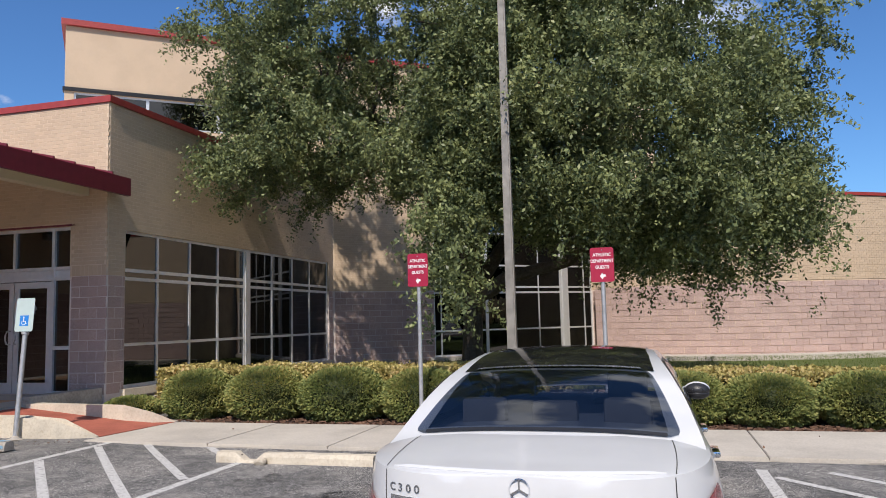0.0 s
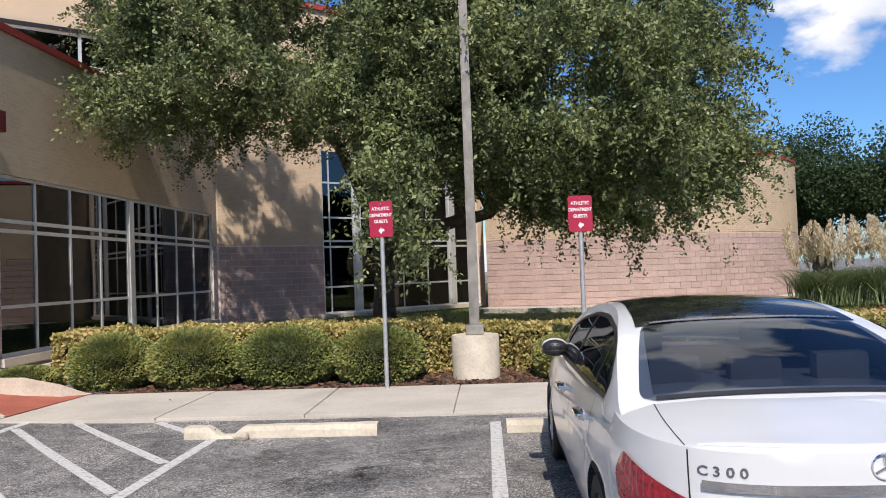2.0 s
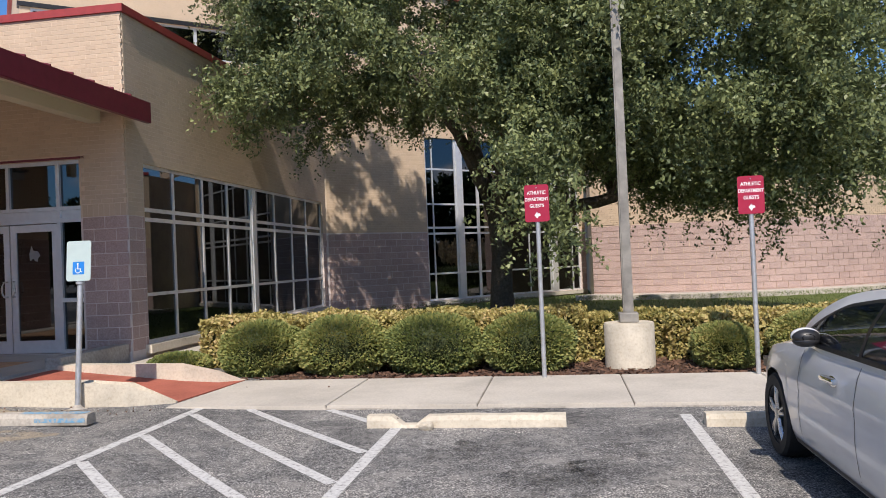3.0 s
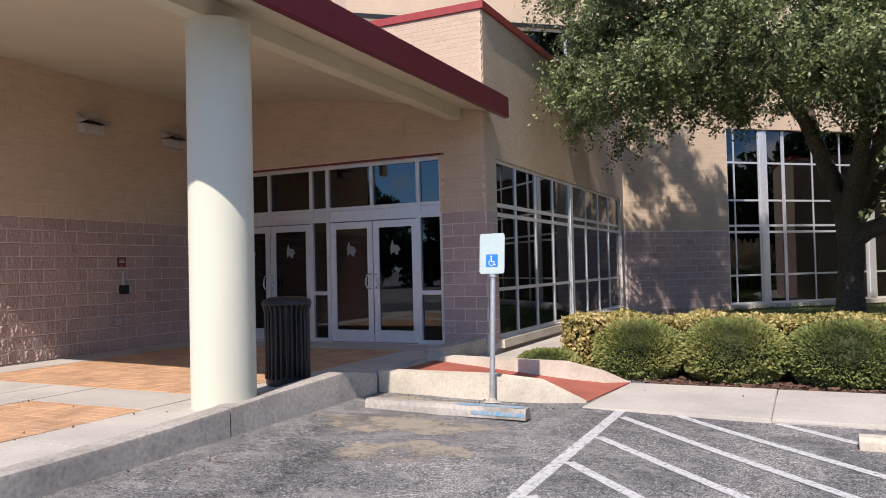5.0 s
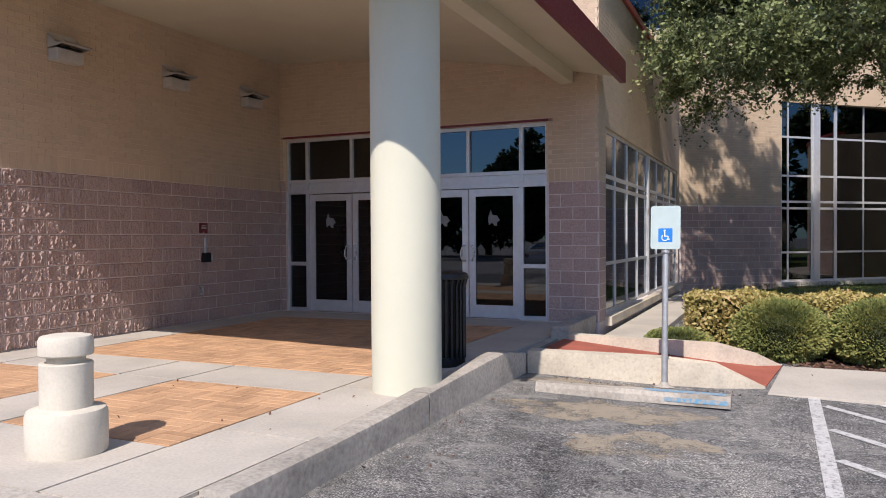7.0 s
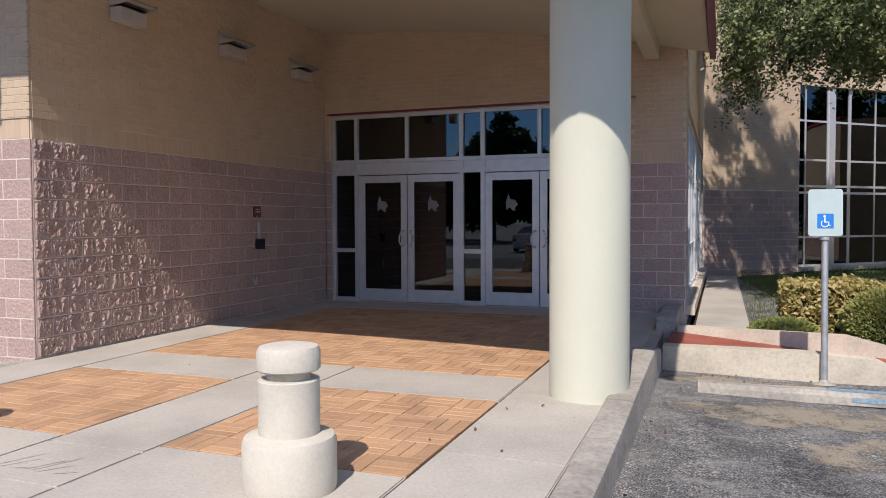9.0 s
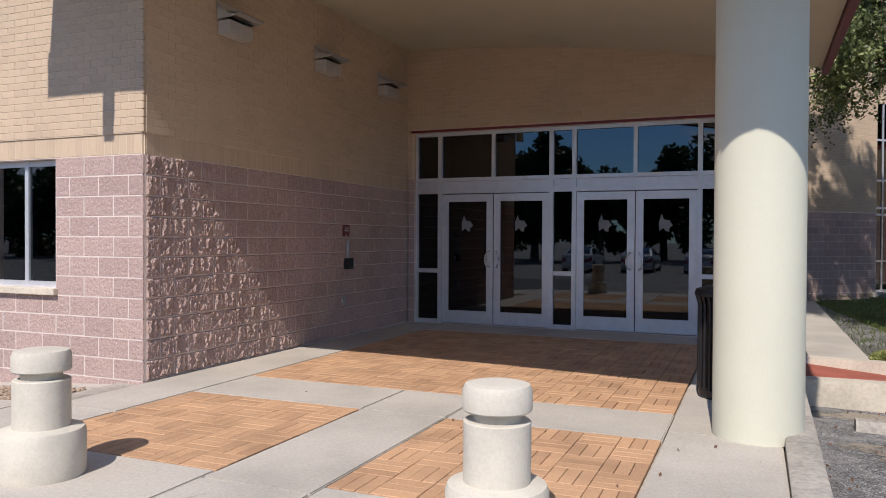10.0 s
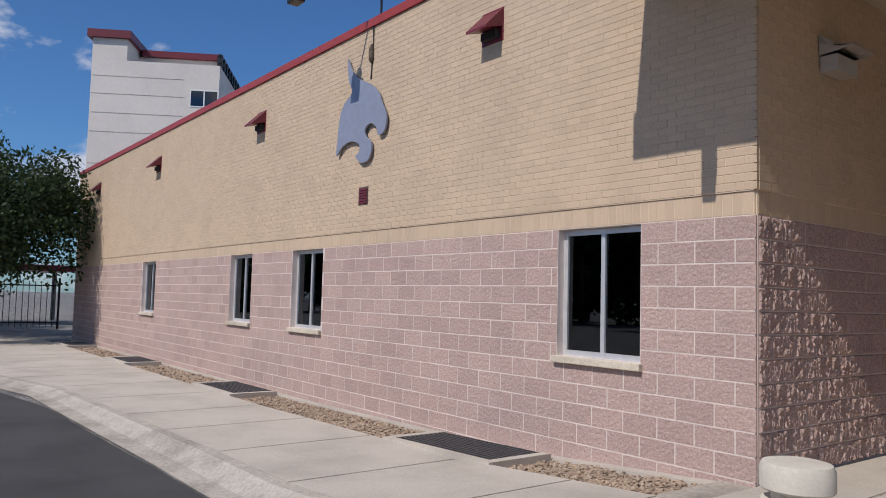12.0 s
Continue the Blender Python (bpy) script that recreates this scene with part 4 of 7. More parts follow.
# ---- bollards ----
def bollard(x, y):
    t = thing("bollard", "cream-painted concrete bollard with a cap on the platform", "bollard", pose(x, y, Z_FLOOR), "entrance bollards")
    b = bmesh.new()
    lathe(b, [(0.245, 0), (0.25, 0.02), (0.25, 0.255), (0.238, 0.285), (0.17, 0.30)], 40)
    part("base", b, M_BOLLARD, t, "pitted concrete base", True)
    b = bmesh.new()
    lathe(b, [(0.163, 0.29), (0.163, 0.585), (0.158, 0.59), (0.118, 0.592), (0.118, 0.635)], 40)
    part("shaft", b, M_BOLLARD, t, "smooth painted shaft", True)
    b = bmesh.new()
    lathe(b, [(0.118, 0.634), (0.16, 0.636), (0.168, 0.645), (0.168, 0.735), (0.155, 0.762), (0.12, 0.77)], 40)
    part("cap", b, M_BOLLARD, t, "rounded worn cap", True)


bollard(-11.755, 3.70)
bollard(-14.64, 3.567)

# ---- litter bin ----
bin_ = thing("litter_bin", "black slatted steel litter bin beside the column", "litter bin", pose(-10.86, 7.72, Z_FLOOR))
b = bmesh.new()
lathe(b, [(0.20, 0.05), (0.22, 0.12), (0.22, 0.92)], 28)
part("liner", b, M_BLACK, bin_, "dark inner liner", True)
b = bmesh.new()
lathe(b, [(0.24, 0.0), (0.255, 0.02), (0.255, 0.08), (0.24, 0.1)], 32)
part("base_ring", b, M_BLACK, bin_, smooth=True)
for i in range(26):
    a = 2 * math.pi * i / 26
    b = bmesh.new()
    tube(b, [(0.25 * math.cos(a), 0.25 * math.sin(a), 0.08), (0.25 * math.cos(a), 0.25 * math.sin(a), 0.86), (0.275 * math.cos(a), 0.275 * math.sin(a), 0.95)], [0.016] * 3, 6)
    part("slat", b, M_BLACK, bin_)
b = bmesh.new()
lathe(b, [(0.29, 0.94), (0.295, 0.96), (0.28, 1.0), (0.2, 1.03), (0.14, 1.035)], 32)
part("lid", b, M_BLACK, bin_, "domed black lid", True)


# ---- fittings on the walls ----
def sconce(y):
    s = thing("wall_light", "pale metal wall light with a curved hood on brick", "wall light", pose(-16.27, y, 4.20, 0, 0, 90) @ Matrix.Diagonal((1.1, 1.22, 1.15, 1)), "wall lights under the canopy")
    part("backplate", boxed((-0.12, 0.12, -0.018, 0.01, -0.08, 0.12)), M_POLE, s)
    part("housing", boxed((-0.19, 0.19, -0.16, -0.021, -0.11, 0.03), bev=0.012), M_LAMPGREY, s, "box-shaped lamp housing")
    b = bmesh.new()
    n = 8
    for i in range(n):
        a0, a1 = radians(90 * i / n), radians(90 * (i + 1) / n)
        q = [(-0.02 - 0.26 * (1 - math.cos(a)), 0.07 + 0.14 * (1 - math.sin(a))) for a in (a0, a1)]
        for d0, d1 in ((0, 0.012),):
            vs = [b.verts.new((x, y_, z + d)) for x in (-0.2, 0.2) for (y_, z) in q for d in (d0, d1)]
            b.faces.new((vs[0], vs[2], vs[6], vs[4]))
            b.faces.new((vs[1], vs[5], vs[7], vs[3]))
            b.faces.new((vs[0], vs[1], vs[3], vs[2]))
            b.faces.new((vs[4], vs[6], vs[7], vs[5]))
    bmesh.ops.remove_doubles(b, verts=b.verts, dist=1e-5)
    part("hood", b, M_LAMPGREY, s, "curved reflector hood")
    for sx in (-0.2, 0.2):
        b = bmesh.new()
        vs = [b.verts.new((sx + k, y_, z)) for k in (0, 0.006) for y_, z in ((-0.02, 0.04), (-0.02, 0.21), (-0.125, 0.11), (-0.27, 0.07), (-0.17, 0.05))]
        b.faces.new(vs[:5])
        b.faces.new(vs[5:][::-1])
        for k in range(5):
            b.faces.new((vs[k], vs[(k + 1) % 5], vs[5 + (k + 1) % 5], vs[5 + k]))
        part("cheek", b, M_LAMPGREY, s)
    part("lens", boxed((-0.17, 0.17, -0.171, -0.12, 0.042, 0.05)), M_GLASS, s, "dark lamp glass")


M_LAMPGREY = plain("lamp_grey", (0.50, 0.475, 0.44), 0.5, 0.1, 0.1)
for y in (7.34, 9.35, 11.2):
    sconce(y)


def hooded_light(x, y, z, rz):
    s = thing("wall_light", "small maroon metal hooded wall light on brick", "wall light", pose(x, y, z, 0, 0, rz), "maroon wall lights")
    part("backplate", boxed((-0.2, 0.2, -0.03, 0.005, -0.2, 0.22), bev=0.006), M_MAROON, s)
    b = bmesh.new()
    vs = [b.verts.new((sx, y_, z_)) for sx in (-0.19, 0.19) for y_, z_ in ((-0.03, 0.2), (-0.03, -0.02), (-0.3, -0.1), (-0.3, -0.07))]
    b.faces.new(vs[:4])
    b.faces.new(vs[4:][::-1])
    for k in range(4):
        b.faces.new((vs[k], vs[(k + 1) % 4], vs[4 + (k + 1) % 4], vs[4 + k]))
    part("hood", b, M_MAROON, s, "sloping maroon hood")
    part("lens", boxed((-0.14, 0.14, -0.10, -0.031, -0.16, -0.06)), M_UNLIT, s, "dark lamp glass")


for x in (-19.77, -26.74, -33.38, -39.97):
    hooded_light(x, 6.05, 5.22, 0)
aa = math.atan2(36.3 - ARC_C.y, 11.3 - ARC_C.x) - 0.12
hooded_light(*arc(ARC_R + 0.03, aa), 4.9, math.degrees(aa) + 90)
v = thing("wall_vent", "small brown louvred vent in the brick wall", "vent", pose(-22.76, 6.05, 3.38))
part("frame", boxed((-0.14, 0.14, -0.02, 0.01, -0.14, 0.14)), M_BARK, v)
for i in range(6):
    part("slat", boxed((-0.12, 0.12, -0.03, -0.021, -0.12 + 0.042 * i, -0.092 + 0.042 * i)), M_MAROON, v)

# wall emblem: a plain grey plate, held off the bricks
em = thing("wall_emblem", "large blue-grey metal emblem plate on the brick wall", "emblem", pose(-22.9, 6.05, 4.75))
b = bmesh.new()
o = [(-0.38, 0.92), (-0.27, 0.73), (-0.04, 0.52), (0.33, 0.35), (0.56, 0.19), (0.68, -0.01), (0.8, -0.19), (0.82, -0.33), (0.76, -0.46), (0.6, -0.49), (0.55, -0.36), (0.37, -0.27), (0.22, -0.34), (0.25, -0.46), (0.39, -0.55), (0.42, -0.71), (0.32, -0.84), (0.12, -0.85), (-0.04, -0.73), (0.07, -0.67), (0.05, -0.55), (-0.19, -0.47), (-0.46, -0.51), (-0.66, -0.64), (-0.64, -0.45), (-0.62, -0.21), (-0.55, 0.05), (-0.41, 0.21), (-0.21, 0.33), (-0.33, 0.55)]
fine = []
for i in range(len(o)):
    q = [Vector(o[(i + k) % len(o)]) for k in (-1, 0, 1, 2)]
    for u in (0.0, 0.34, 0.67):
        fine.append(0.5 * (2 * q[1] + (q[2] - q[0]) * u + (2 * q[0] - 5 * q[1] + 4 * q[2] - q[3]) * u * u + (3 * q[1] - q[0] - 3 * q[2] + q[3]) * u ** 3))
prism(b, [tuple(p) for p in fine][::-1], 0.0, 0.03)
M_EMBLEM = plain("emblem_grey", (0.26, 0.29, 0.38), 0.5, 0.1, 0.08)
part("plate", b, M_EMBLEM, em, "blue-grey painted metal plate", m=Matrix.Translation((0, -0.05, 0)) @ Matrix.Rotation(radians(90), 4, "X"))
for px, pz in ((-0.35, -0.1), (0.3, 0.2), (0.0, 0.4), (0.1, -0.55)):
    part("standoff", boxed((px - 0.02, px + 0.02, -0.049, 0.01, pz - 0.02, pz + 0.02)), M_BLACK, em)
fl = thing("flood_light", "floodlight on a bent arm above the parapet", "floodlight", pose(-22.6, 6.05, 6.16))
b = bmesh.new()
tube(b, [(0, 0.1, 0.0), (0, 0.1, 0.32), (0, 0.02, 0.36), (-0.3, -1.1, 0.42), (-0.32, -1.15, 0.36)], [0.02] * 5, 8)
part("arm", b, M_BLACK, fl, "thin steel arm", True)
b = bmesh.new()
bmesh.ops.create_uvsphere(b, u_segments=12, v_segments=8, radius=0.09, matrix=Matrix.Translation((-0.32, -1.15, 0.40)))
part("joint", b, M_GALV, fl, "pale photocell joint", True)
part("head", boxed((-0.44, -0.18, -1.3, -1.12, 0.02, 0.30), bev=0.02), M_BLACK, fl, "black lamp head")
cd = thing("cable", "dark cable with a splice down the brick wall", "cable", pose(-22.6, 6.05, 0))
b = bmesh.new()
tube(b, [(0, -0.03, 6.03), (0.0, -0.02, 5.8), (-0.02, -0.02, 5.5), (-0.03, -0.03, 5.2)], [0.012] * 4, 6)
part("wire", b, M_BLACK, cd)
b = bmesh.new()
lathe(b, [(0.015, 0), (0.045, 0.05), (0.045, 0.22), (0.015, 0.3)], 10, (-0.02, -0.04, 5.45))
part("splice", b, M_BARK, cd, "taped brown splice", True)

# entry panel on the wing wall
ip = thing("call_station", "black call box with a conduit on block wall", "call box", pose(-16.27, 10.05, 0, 0, 0, 90))
part("box", boxed((-0.075, 0.075, -0.09, 0.005, 1.33, 1.49), bev=0.008), M_BLACK, ip)
part("button_plate", boxed((0.085, 0.16, -0.05, 0.005, 1.34, 1.45), bev=0.004), M_STEEL, ip, "steel button plate")
b = bmesh.new()
tube(b, [(0.0, -0.03, 1.49), (0.0, -0.03, 1.74)], [0.024] * 2, 8)
part("conduit", b, M_GALV, ip, "bare steel conduit")
pl = thing("notice_plate", "small dark brown notice plate on block wall", "sign", pose(-16.27, 10.03, 1.90, 0, 0, 90))
part("plate", boxed((-0.09, 0.09, -0.02, 0.005, -0.085, 0.085), bev=0.004), M_MAROON, pl)
part("lettering", boxed((-0.06, 0.06, -0.0225, -0.0205, -0.01, 0.012), (-0.05, 0.05, -0.0225, -0.0205, 0.03, 0.045)), M_LAMPGREY, pl, "pale lettering")
so = thing("wall_outlet", "small steel outlet cover on block wall", "outlet", pose(-16.27, 9.95, 0.86, 0, 0, 90))
part("cover", boxed((-0.05, 0.05, -0.035, 0.005, -0.07, 0.07), bev=0.006), M_STEEL, so)


# ---- window wells and gravel along the front wall ----
def grate(x0, x1):
    t = thing("window_well", "steel grating in a concrete rim beside the wall", "grating", pose((x0 + x1) / 2, 5.3, walk_z((x0 + x1) / 2), 0, -math.degrees(math.atan2(walk_z(x1) - walk_z(x0), x1 - x0)), 0), "gratings along the wall")
    w = (x1 - x0) / 2
    b = boxed((-w - 0.12, w + 0.12, -0.31, -0.20, -0.25, 0.035), (-w - 0.12, -w, -0.20, 0.56, -0.25, 0.035), (w, w + 0.12, -0.20, 0.56, -0.25, 0.035))
    part("rim", b, M_CONC, t, "raised concrete rim")
    # the pit is a filled block; near black gives its shade
    part("pit", boxed((-w, w, -0.20, 0.56, -0.25, -0.05)), M_UNLIT, t, "filled block, coloured near black for the pit's shade")
    for i in range(11):
        y = -0.17 + 0.70 * i / 10
        part("bar", boxed((-w, w, y - 0.014, y + 0.014, -0.01, 0.028)), M_GRATE, t)
    for x in (-w * 0.6, 0.0, w * 0.6):
        part("cross_bar", boxed((x - 0.01, x + 0.01, -0.20, 0.56, -0.02, 0.015)), M_GRATE, t)


M_GRATE = plain("grate_steel", (0.09, 0.09, 0.095), 0.5, 0.5, 0.2, 12)
GRATES = [(-20.3, -18.6), (-27.0, -25.3), (-33.6, -31.9), (-40.2, -38.5)]
for g in GRATES:
    grate(*g)
rng = np.random.default_rng(11)
V, F = [], []
ico = bmesh.new()
bmesh.ops.create_icosphere(ico, subdivisions=1, radius=1)
iv = np.array([v.co[:] for v in ico.verts])
fi = [[v.index for v in f.verts] for f in ico.faces]
ico.free()
spans = [(-18.47, -16.45), (-25.17, -20.43), (-31.77, -27.13), (-38.3, -33.73)]
for a, c in spans:
    for _ in range(int((c - a) * (800 if a > -26 else 300))):
        s = rng.uniform(0.011, 0.027) * (1.15 if a > -26 else 1.6)
        p = np.array([rng.uniform(a, c), rng.uniform(5.03, 5.9), rng.uniform(0, 0.04)])
        p[2] += walk_z(p[0]) - 0.085
        ang = rng.uniform(0, 6.28)
        sc = iv * np.array([s * rng.uniform(0.9, 1.6), s, s * rng.uniform(0.5, 0.8)]) * (1 + 0.15 * rng.standard_normal((len(iv), 1)))
        q = np.column_stack([sc[:, 0] * math.cos(ang) - sc[:, 1] * math.sin(ang), sc[:, 0] * math.sin(ang) + sc[:, 1] * math.cos(ang), sc[:, 2]]) + p
        n = len(V)
        V += q.tolist()
        F += [[i + n for i in f] for f in fi]
me = bpy.data.meshes.new("gravel")
me.from_pydata(V, [], F)
me.materials.append(M_PEBBLE)
tagged(new("gravel", me), "tan and brown river pebbles along the wall", "gravel", kind="stuff")
b = bmesh.new()
for xa, xb in zip(WALK_X, WALK_X[1:]):
    prism(b, [(xa, 5.87), (xb, 5.87), (xb, 6.045), (xa, 6.045)], -0.3, lambda x, y: walk_z(x) - 0.035)
solid("kerb", b, M_CONC, "pale concrete footing along the front wall", "kerb")
# etched star lines in the slabs
for cx, cy in ((-13.28, 3.57), (-15.68, 3.57)):
    b = bmesh.new()
    for i in range(9):
        x = -0.26 + 0.058 * i
        vs = [(x - 0.06, -0.14), (x - 0.05, -0.14), (x + 0.055, 0.13 * math.cos(i * 1.3)), (x + 0.045, 0.13 * math.cos(i * 1.3))]
        b.faces.new([b.verts.new((cx + p, cy + q, Z_FLOOR + 0.002)) for p, q in vs])
    solid("trim", b, M_KERB, "scored line pattern in the concrete", "marking")

# ---- far tower and fence beyond the front wall ----
tw = thing("far_tower", "pale panelled stadium tower with a maroon roof edge", "building", pose(-75, 12.7, 0, 0, 0, -31))
part("wall", boxed((-14, 0, 0, 9.7, 0, 19.7)), M_PALE, tw, "pale panelled wall")
part("wall", boxed((-9, 0, 0.0, 2.6, 19.702, 21.4)), M_PALE, tw)
part("wall", boxed((-12, -3.2, 2.4, 9.0, 19.702, 21.0)), M_PALE, tw)
part("roof", boxed((-12.5, 0.3, -0.35, 2.9, 21.402, 22.0)), M_MAROON, tw, "maroon roof edge")
part("roof", boxed((-12.5, -2.8, 2.91, 9.3, 21.01, 21.5)), M_MAROON, tw, "maroon roof edge")
for z in (11.5, 14.0, 15.5, 17.0, 18.4):
    part("panel_joint", boxed((0.001, 0.015, 0.1, 7.0, z, z + 0.05)), M_KERB, tw)
win = part("window", boxed((0.002, 0.03, 7.5, 9.69, 16.3, 17.7)), M_WHITE, tw)
for y in (7.58, 8.64):
    part("pane", boxed((0.031, 0.04, y, y + 0.95, 16.4, 17.6)), M_GLASS, win, "blue-grey glass")
part("lamp_rack", boxed(*[(-1.5 - 1.2 * i, -1.3 - 1.2 * i, 9.2, 9.6, 19.8 + 0.02 * i, 21.0) for i in range(8)], (-10.5, -1.2, 9.3, 9.5, 20.3, 20.5), (-10.5, -1.2, 9.3, 9.5, 20.9, 21.05)), M_BLACK, tw, "rack of stadium lamps")
fence = thing("fence", "black iron fence and gate at the end of the drive", "fence", pose(-47, 2.0, 0.15))
for i in range(34):
    y = -3.0 + 0.22 * i
    part("post" if i % 11 == 0 else "bar", boxed((-0.03, 0.03, y - 0.04, y + 0.04, 0, 2.1)) if i % 11 == 0 else boxed((-0.012, 0.012, y - 0.012, y + 0.012, 0.1, 1.95)), M_BLACK, fence)
for z in (0.25, 1.75):
    part("rail", boxed((-0.02, 0.02, -3.0, 4.3, z, z + 0.05)), M_BLACK, fence)
sh = thing("shelter", "low shelter with a dark red roof behind the fence", "building", pose(-58, 4.5, 0.1))
part("roof", boxed((-3, 3, -4, 4, 2.6, 2.9), bev=0.05), M_MAROON, sh)
for sy in (-3.5, 3.5):
    part("post", boxed((-0.1, 0.1, sy - 0.1, sy + 0.1, 0, 2.6)), M_POLE, sh)
solid("wall_end", boxed((-43.35, -43.01, 6.3, 26, -0.1, Z_PARAPET)), M_BRICK, "end wall of the front wing", "wall")

# ---- car ----
def paint_white():
    m, nt, bs, pos, g = start("car_white", 0.28)
    bs.inputs["Base Color"].default_value = (0.62, 0.63, 0.63, 1)
    bs.inputs["Coat Weight"].default_value, bs.inputs["Coat Roughness"].default_value = 0.8, 0.04
    n = noise_node(nt, pos, 3, 4)
    nt.links.new(ramp_node(nt, n, [(0.3, (0.62, 0.63, 0.64)), (0.7, (0.67, 0.68, 0.685))]), bs.inputs["Base Color"])
    return m


M_CARWHITE = paint_white()
M_CARBLACK = plain("car_gloss_black", (0.008, 0.008, 0.01), 0.05, 0, 0.1)
M_CHROME = plain("chrome", (0.82, 0.83, 0.85), 0.07, 1.0, 0.03)
M_BADGE = plain("badge_grey", (0.30, 0.31, 0.33), 0.25, 0.8, 0.05)
M_TYRE = plain("tyre_rubber", (0.018, 0.018, 0.018), 0.75, 0, 0.3, 30)
M_RIM = plain("alloy_rim", (0.5, 0.51, 0.52), 0.3, 0.9, 0.06)
M_TRIM = plain("dark_trim", (0.02, 0.02, 0.022), 0.35, 0, 0.1)
M_SEAT = plain("seat_grey", (0.22, 0.21, 0.20), 0.7, 0, 0.1)


def lamp_red():
    m, nt, bs, pos, g = start("tail_lamp_red", 0.08)
    n = noise_node(nt, pos, 45, 2)
    nt.links.new(ramp_node(nt, n, [(0.35, (0.16, 0.004, 0.012)), (0.65, (0.42, 0.012, 0.03))]), bs.inputs["Base Color"])
    bs.inputs["Coat Weight"].default_value, bs.inputs["Coat Roughness"].default_value = 1.0, 0.03
    return m


M_TAIL = lamp_red()


def car_glass():
    m = window_glass("car_glass")
    for nd in m.node_tree.nodes:
        if nd.type == "BSDF_TRANSPARENT":
            nd.inputs["Color"].default_value = (0.27, 0.30, 0.36, 1)
        if nd.type == "FRESNEL":
            nd.inputs["IOR"].default_value = 1.65
    return m


M_CARGLASS = car_glass()


def lerp_table(x, tab):
    return float(np.interp(x, [t[0] for t in tab], [t[1] for t in tab]))


CAR_L, TAIL_C, NOSE_C = 4.69, 0.80, 0.95
HALF = [(0, 0.815), (0.5, 0.828), (1.1, 0.846), (2.2, 0.846), (3.2, 0.846), (3.8, 0.837), (4.69, 0.805)]
SHOULDER = [(0, 0.918), (0.35, 0.935), (0.8, 0.95), (1.5, 0.935), (3.0, 0.915), (3.6, 0.89), (4.2, 0.80), (4.5, 0.70), (4.69, 0.60)]
INSET = [(0, 0.935), (0.12, 0.972), (0.3, 0.992), (0.45, 1.0), (0.58, 0.994), (0.66, 1.0), (0.78, 0.985), (0.9, 0.962), (1.0, 0.925)]
TAILY = [(0, 0.10), (0.12, 0.02), (0.3, 0.0), (0.48, 0.0), (0.56, 0.04), (0.62, 0.08), (0.78, 0.10), (0.9, 0.10), (1.0, 0.105)]
WHEELS = (0.98, 3.82)


def plan_point(u):
    """A point of the half outline, u from 0 at the middle of the tail to 1 at the middle of the nose."""
    if u < 0.25:
        a = u / 0.25 * math.pi / 2
        return lerp_table(TAIL_C, HALF) * math.sin(a) ** 0.55, TAIL_C * (1 - math.cos(a) ** 0.9), math.cos(a)
    if u > 0.85:
        a = (1 - u) / 0.15 * math.pi / 2
        return lerp_table(CAR_L - NOSE_C, HALF) * math.sin(a) ** 0.6, CAR_L - NOSE_C * (1 - math.cos(a) ** 0.8), -math.cos(a)
    y = TAIL_C + (CAR_L - TAIL_C - NOSE_C) * (u - 0.25) / 0.60
    return lerp_table(y, HALF), y, 0.0


def body_bottom(y):
    z = 0.20
    for c in WHEELS:
        if abs(y - c) < 0.37:
            z = max(z, 0.31 + math.sqrt(0.37 ** 2 - (y - c) ** 2))
    return z


def body_point(u, v, out=0.0, side=-1):
    x, y, tail = plan_point(u)
    zb, zs = body_bottom(y), lerp_table(y, SHOULDER)
    z = zb + (zs - zb) * v
    # the inset follows the height above the sill, not above the arch
    vv = max(0.0, (z - 0.20) / (zs - 0.20))
    k = lerp_table(vv, INSET)
    if tail > 0:
        y += lerp_table(vv, TAILY) * tail
        k = k * (1 - tail) + (0.97 + 0.03 * k) * tail
    px = x * k
    n = Vector((1, 0, 0)) if tail == 0 else Vector((math.sqrt(max(0, 1 - tail * tail)), -tail, 0))
    return Vector((side * (px + n.x * out), y + n.y * out, z))


US = [i / 18 * 0.25 for i in range(18)] + [0.25 + 0.60 * i / 78 for i in range(78)] + [0.85 + 0.15 * i / 14 for i in range(15)]
VS = [0, 0.06, 0.12, 0.2, 0.3, 0.4, 0.48, 0.54, 0.58, 0.62, 0.66, 0.70, 0.76, 0.82, 0.88, 0.94, 1.0]


def car_body():
    b = bmesh.new()
    cols = {}
    for s in (-1, 1):
        cols[s] = [[b.verts.new(body_point(u, v, 0, s)) for v in VS] for u in US]
        for c0, c1 in zip(cols[s], cols[s][1:]):
            for k in range(len(VS) - 1):
                b.faces.new((c0[k], c1[k], c1[k + 1], c0[k + 1]))
    # deck: rounded edge, then rungs across with a crown
    prev = None
    for i, u in enumerate(US):
        p = body_point(u, 1.0, 0, 1)
        y = p.y
        rise = lerp_table(y, [(0, 0.006), (0.3, 0.018), (0.7, 0.05), (3.2, 0.06), (4.2, 0.055), (4.69, 0.02)])
        row = [cols[-1][i][-1]]
        for f in (-0.975, -0.93, -0.8, -0.5, -0.2, 0.0, 0.2, 0.5, 0.8, 0.93, 0.975):
            row.append(b.verts.new((p.x * f, y, p.z + rise * (1 - abs(f) ** 5))))
        row.append(cols[1][i][-1])
        if prev:
            for k in range(len(row) - 1):
                b.faces.new((prev[k], prev[k + 1], row[k + 1], row[k]))
        prev = row
    bmesh.ops.remove_doubles(b, verts=b.verts, dist=0.0008)
    return b


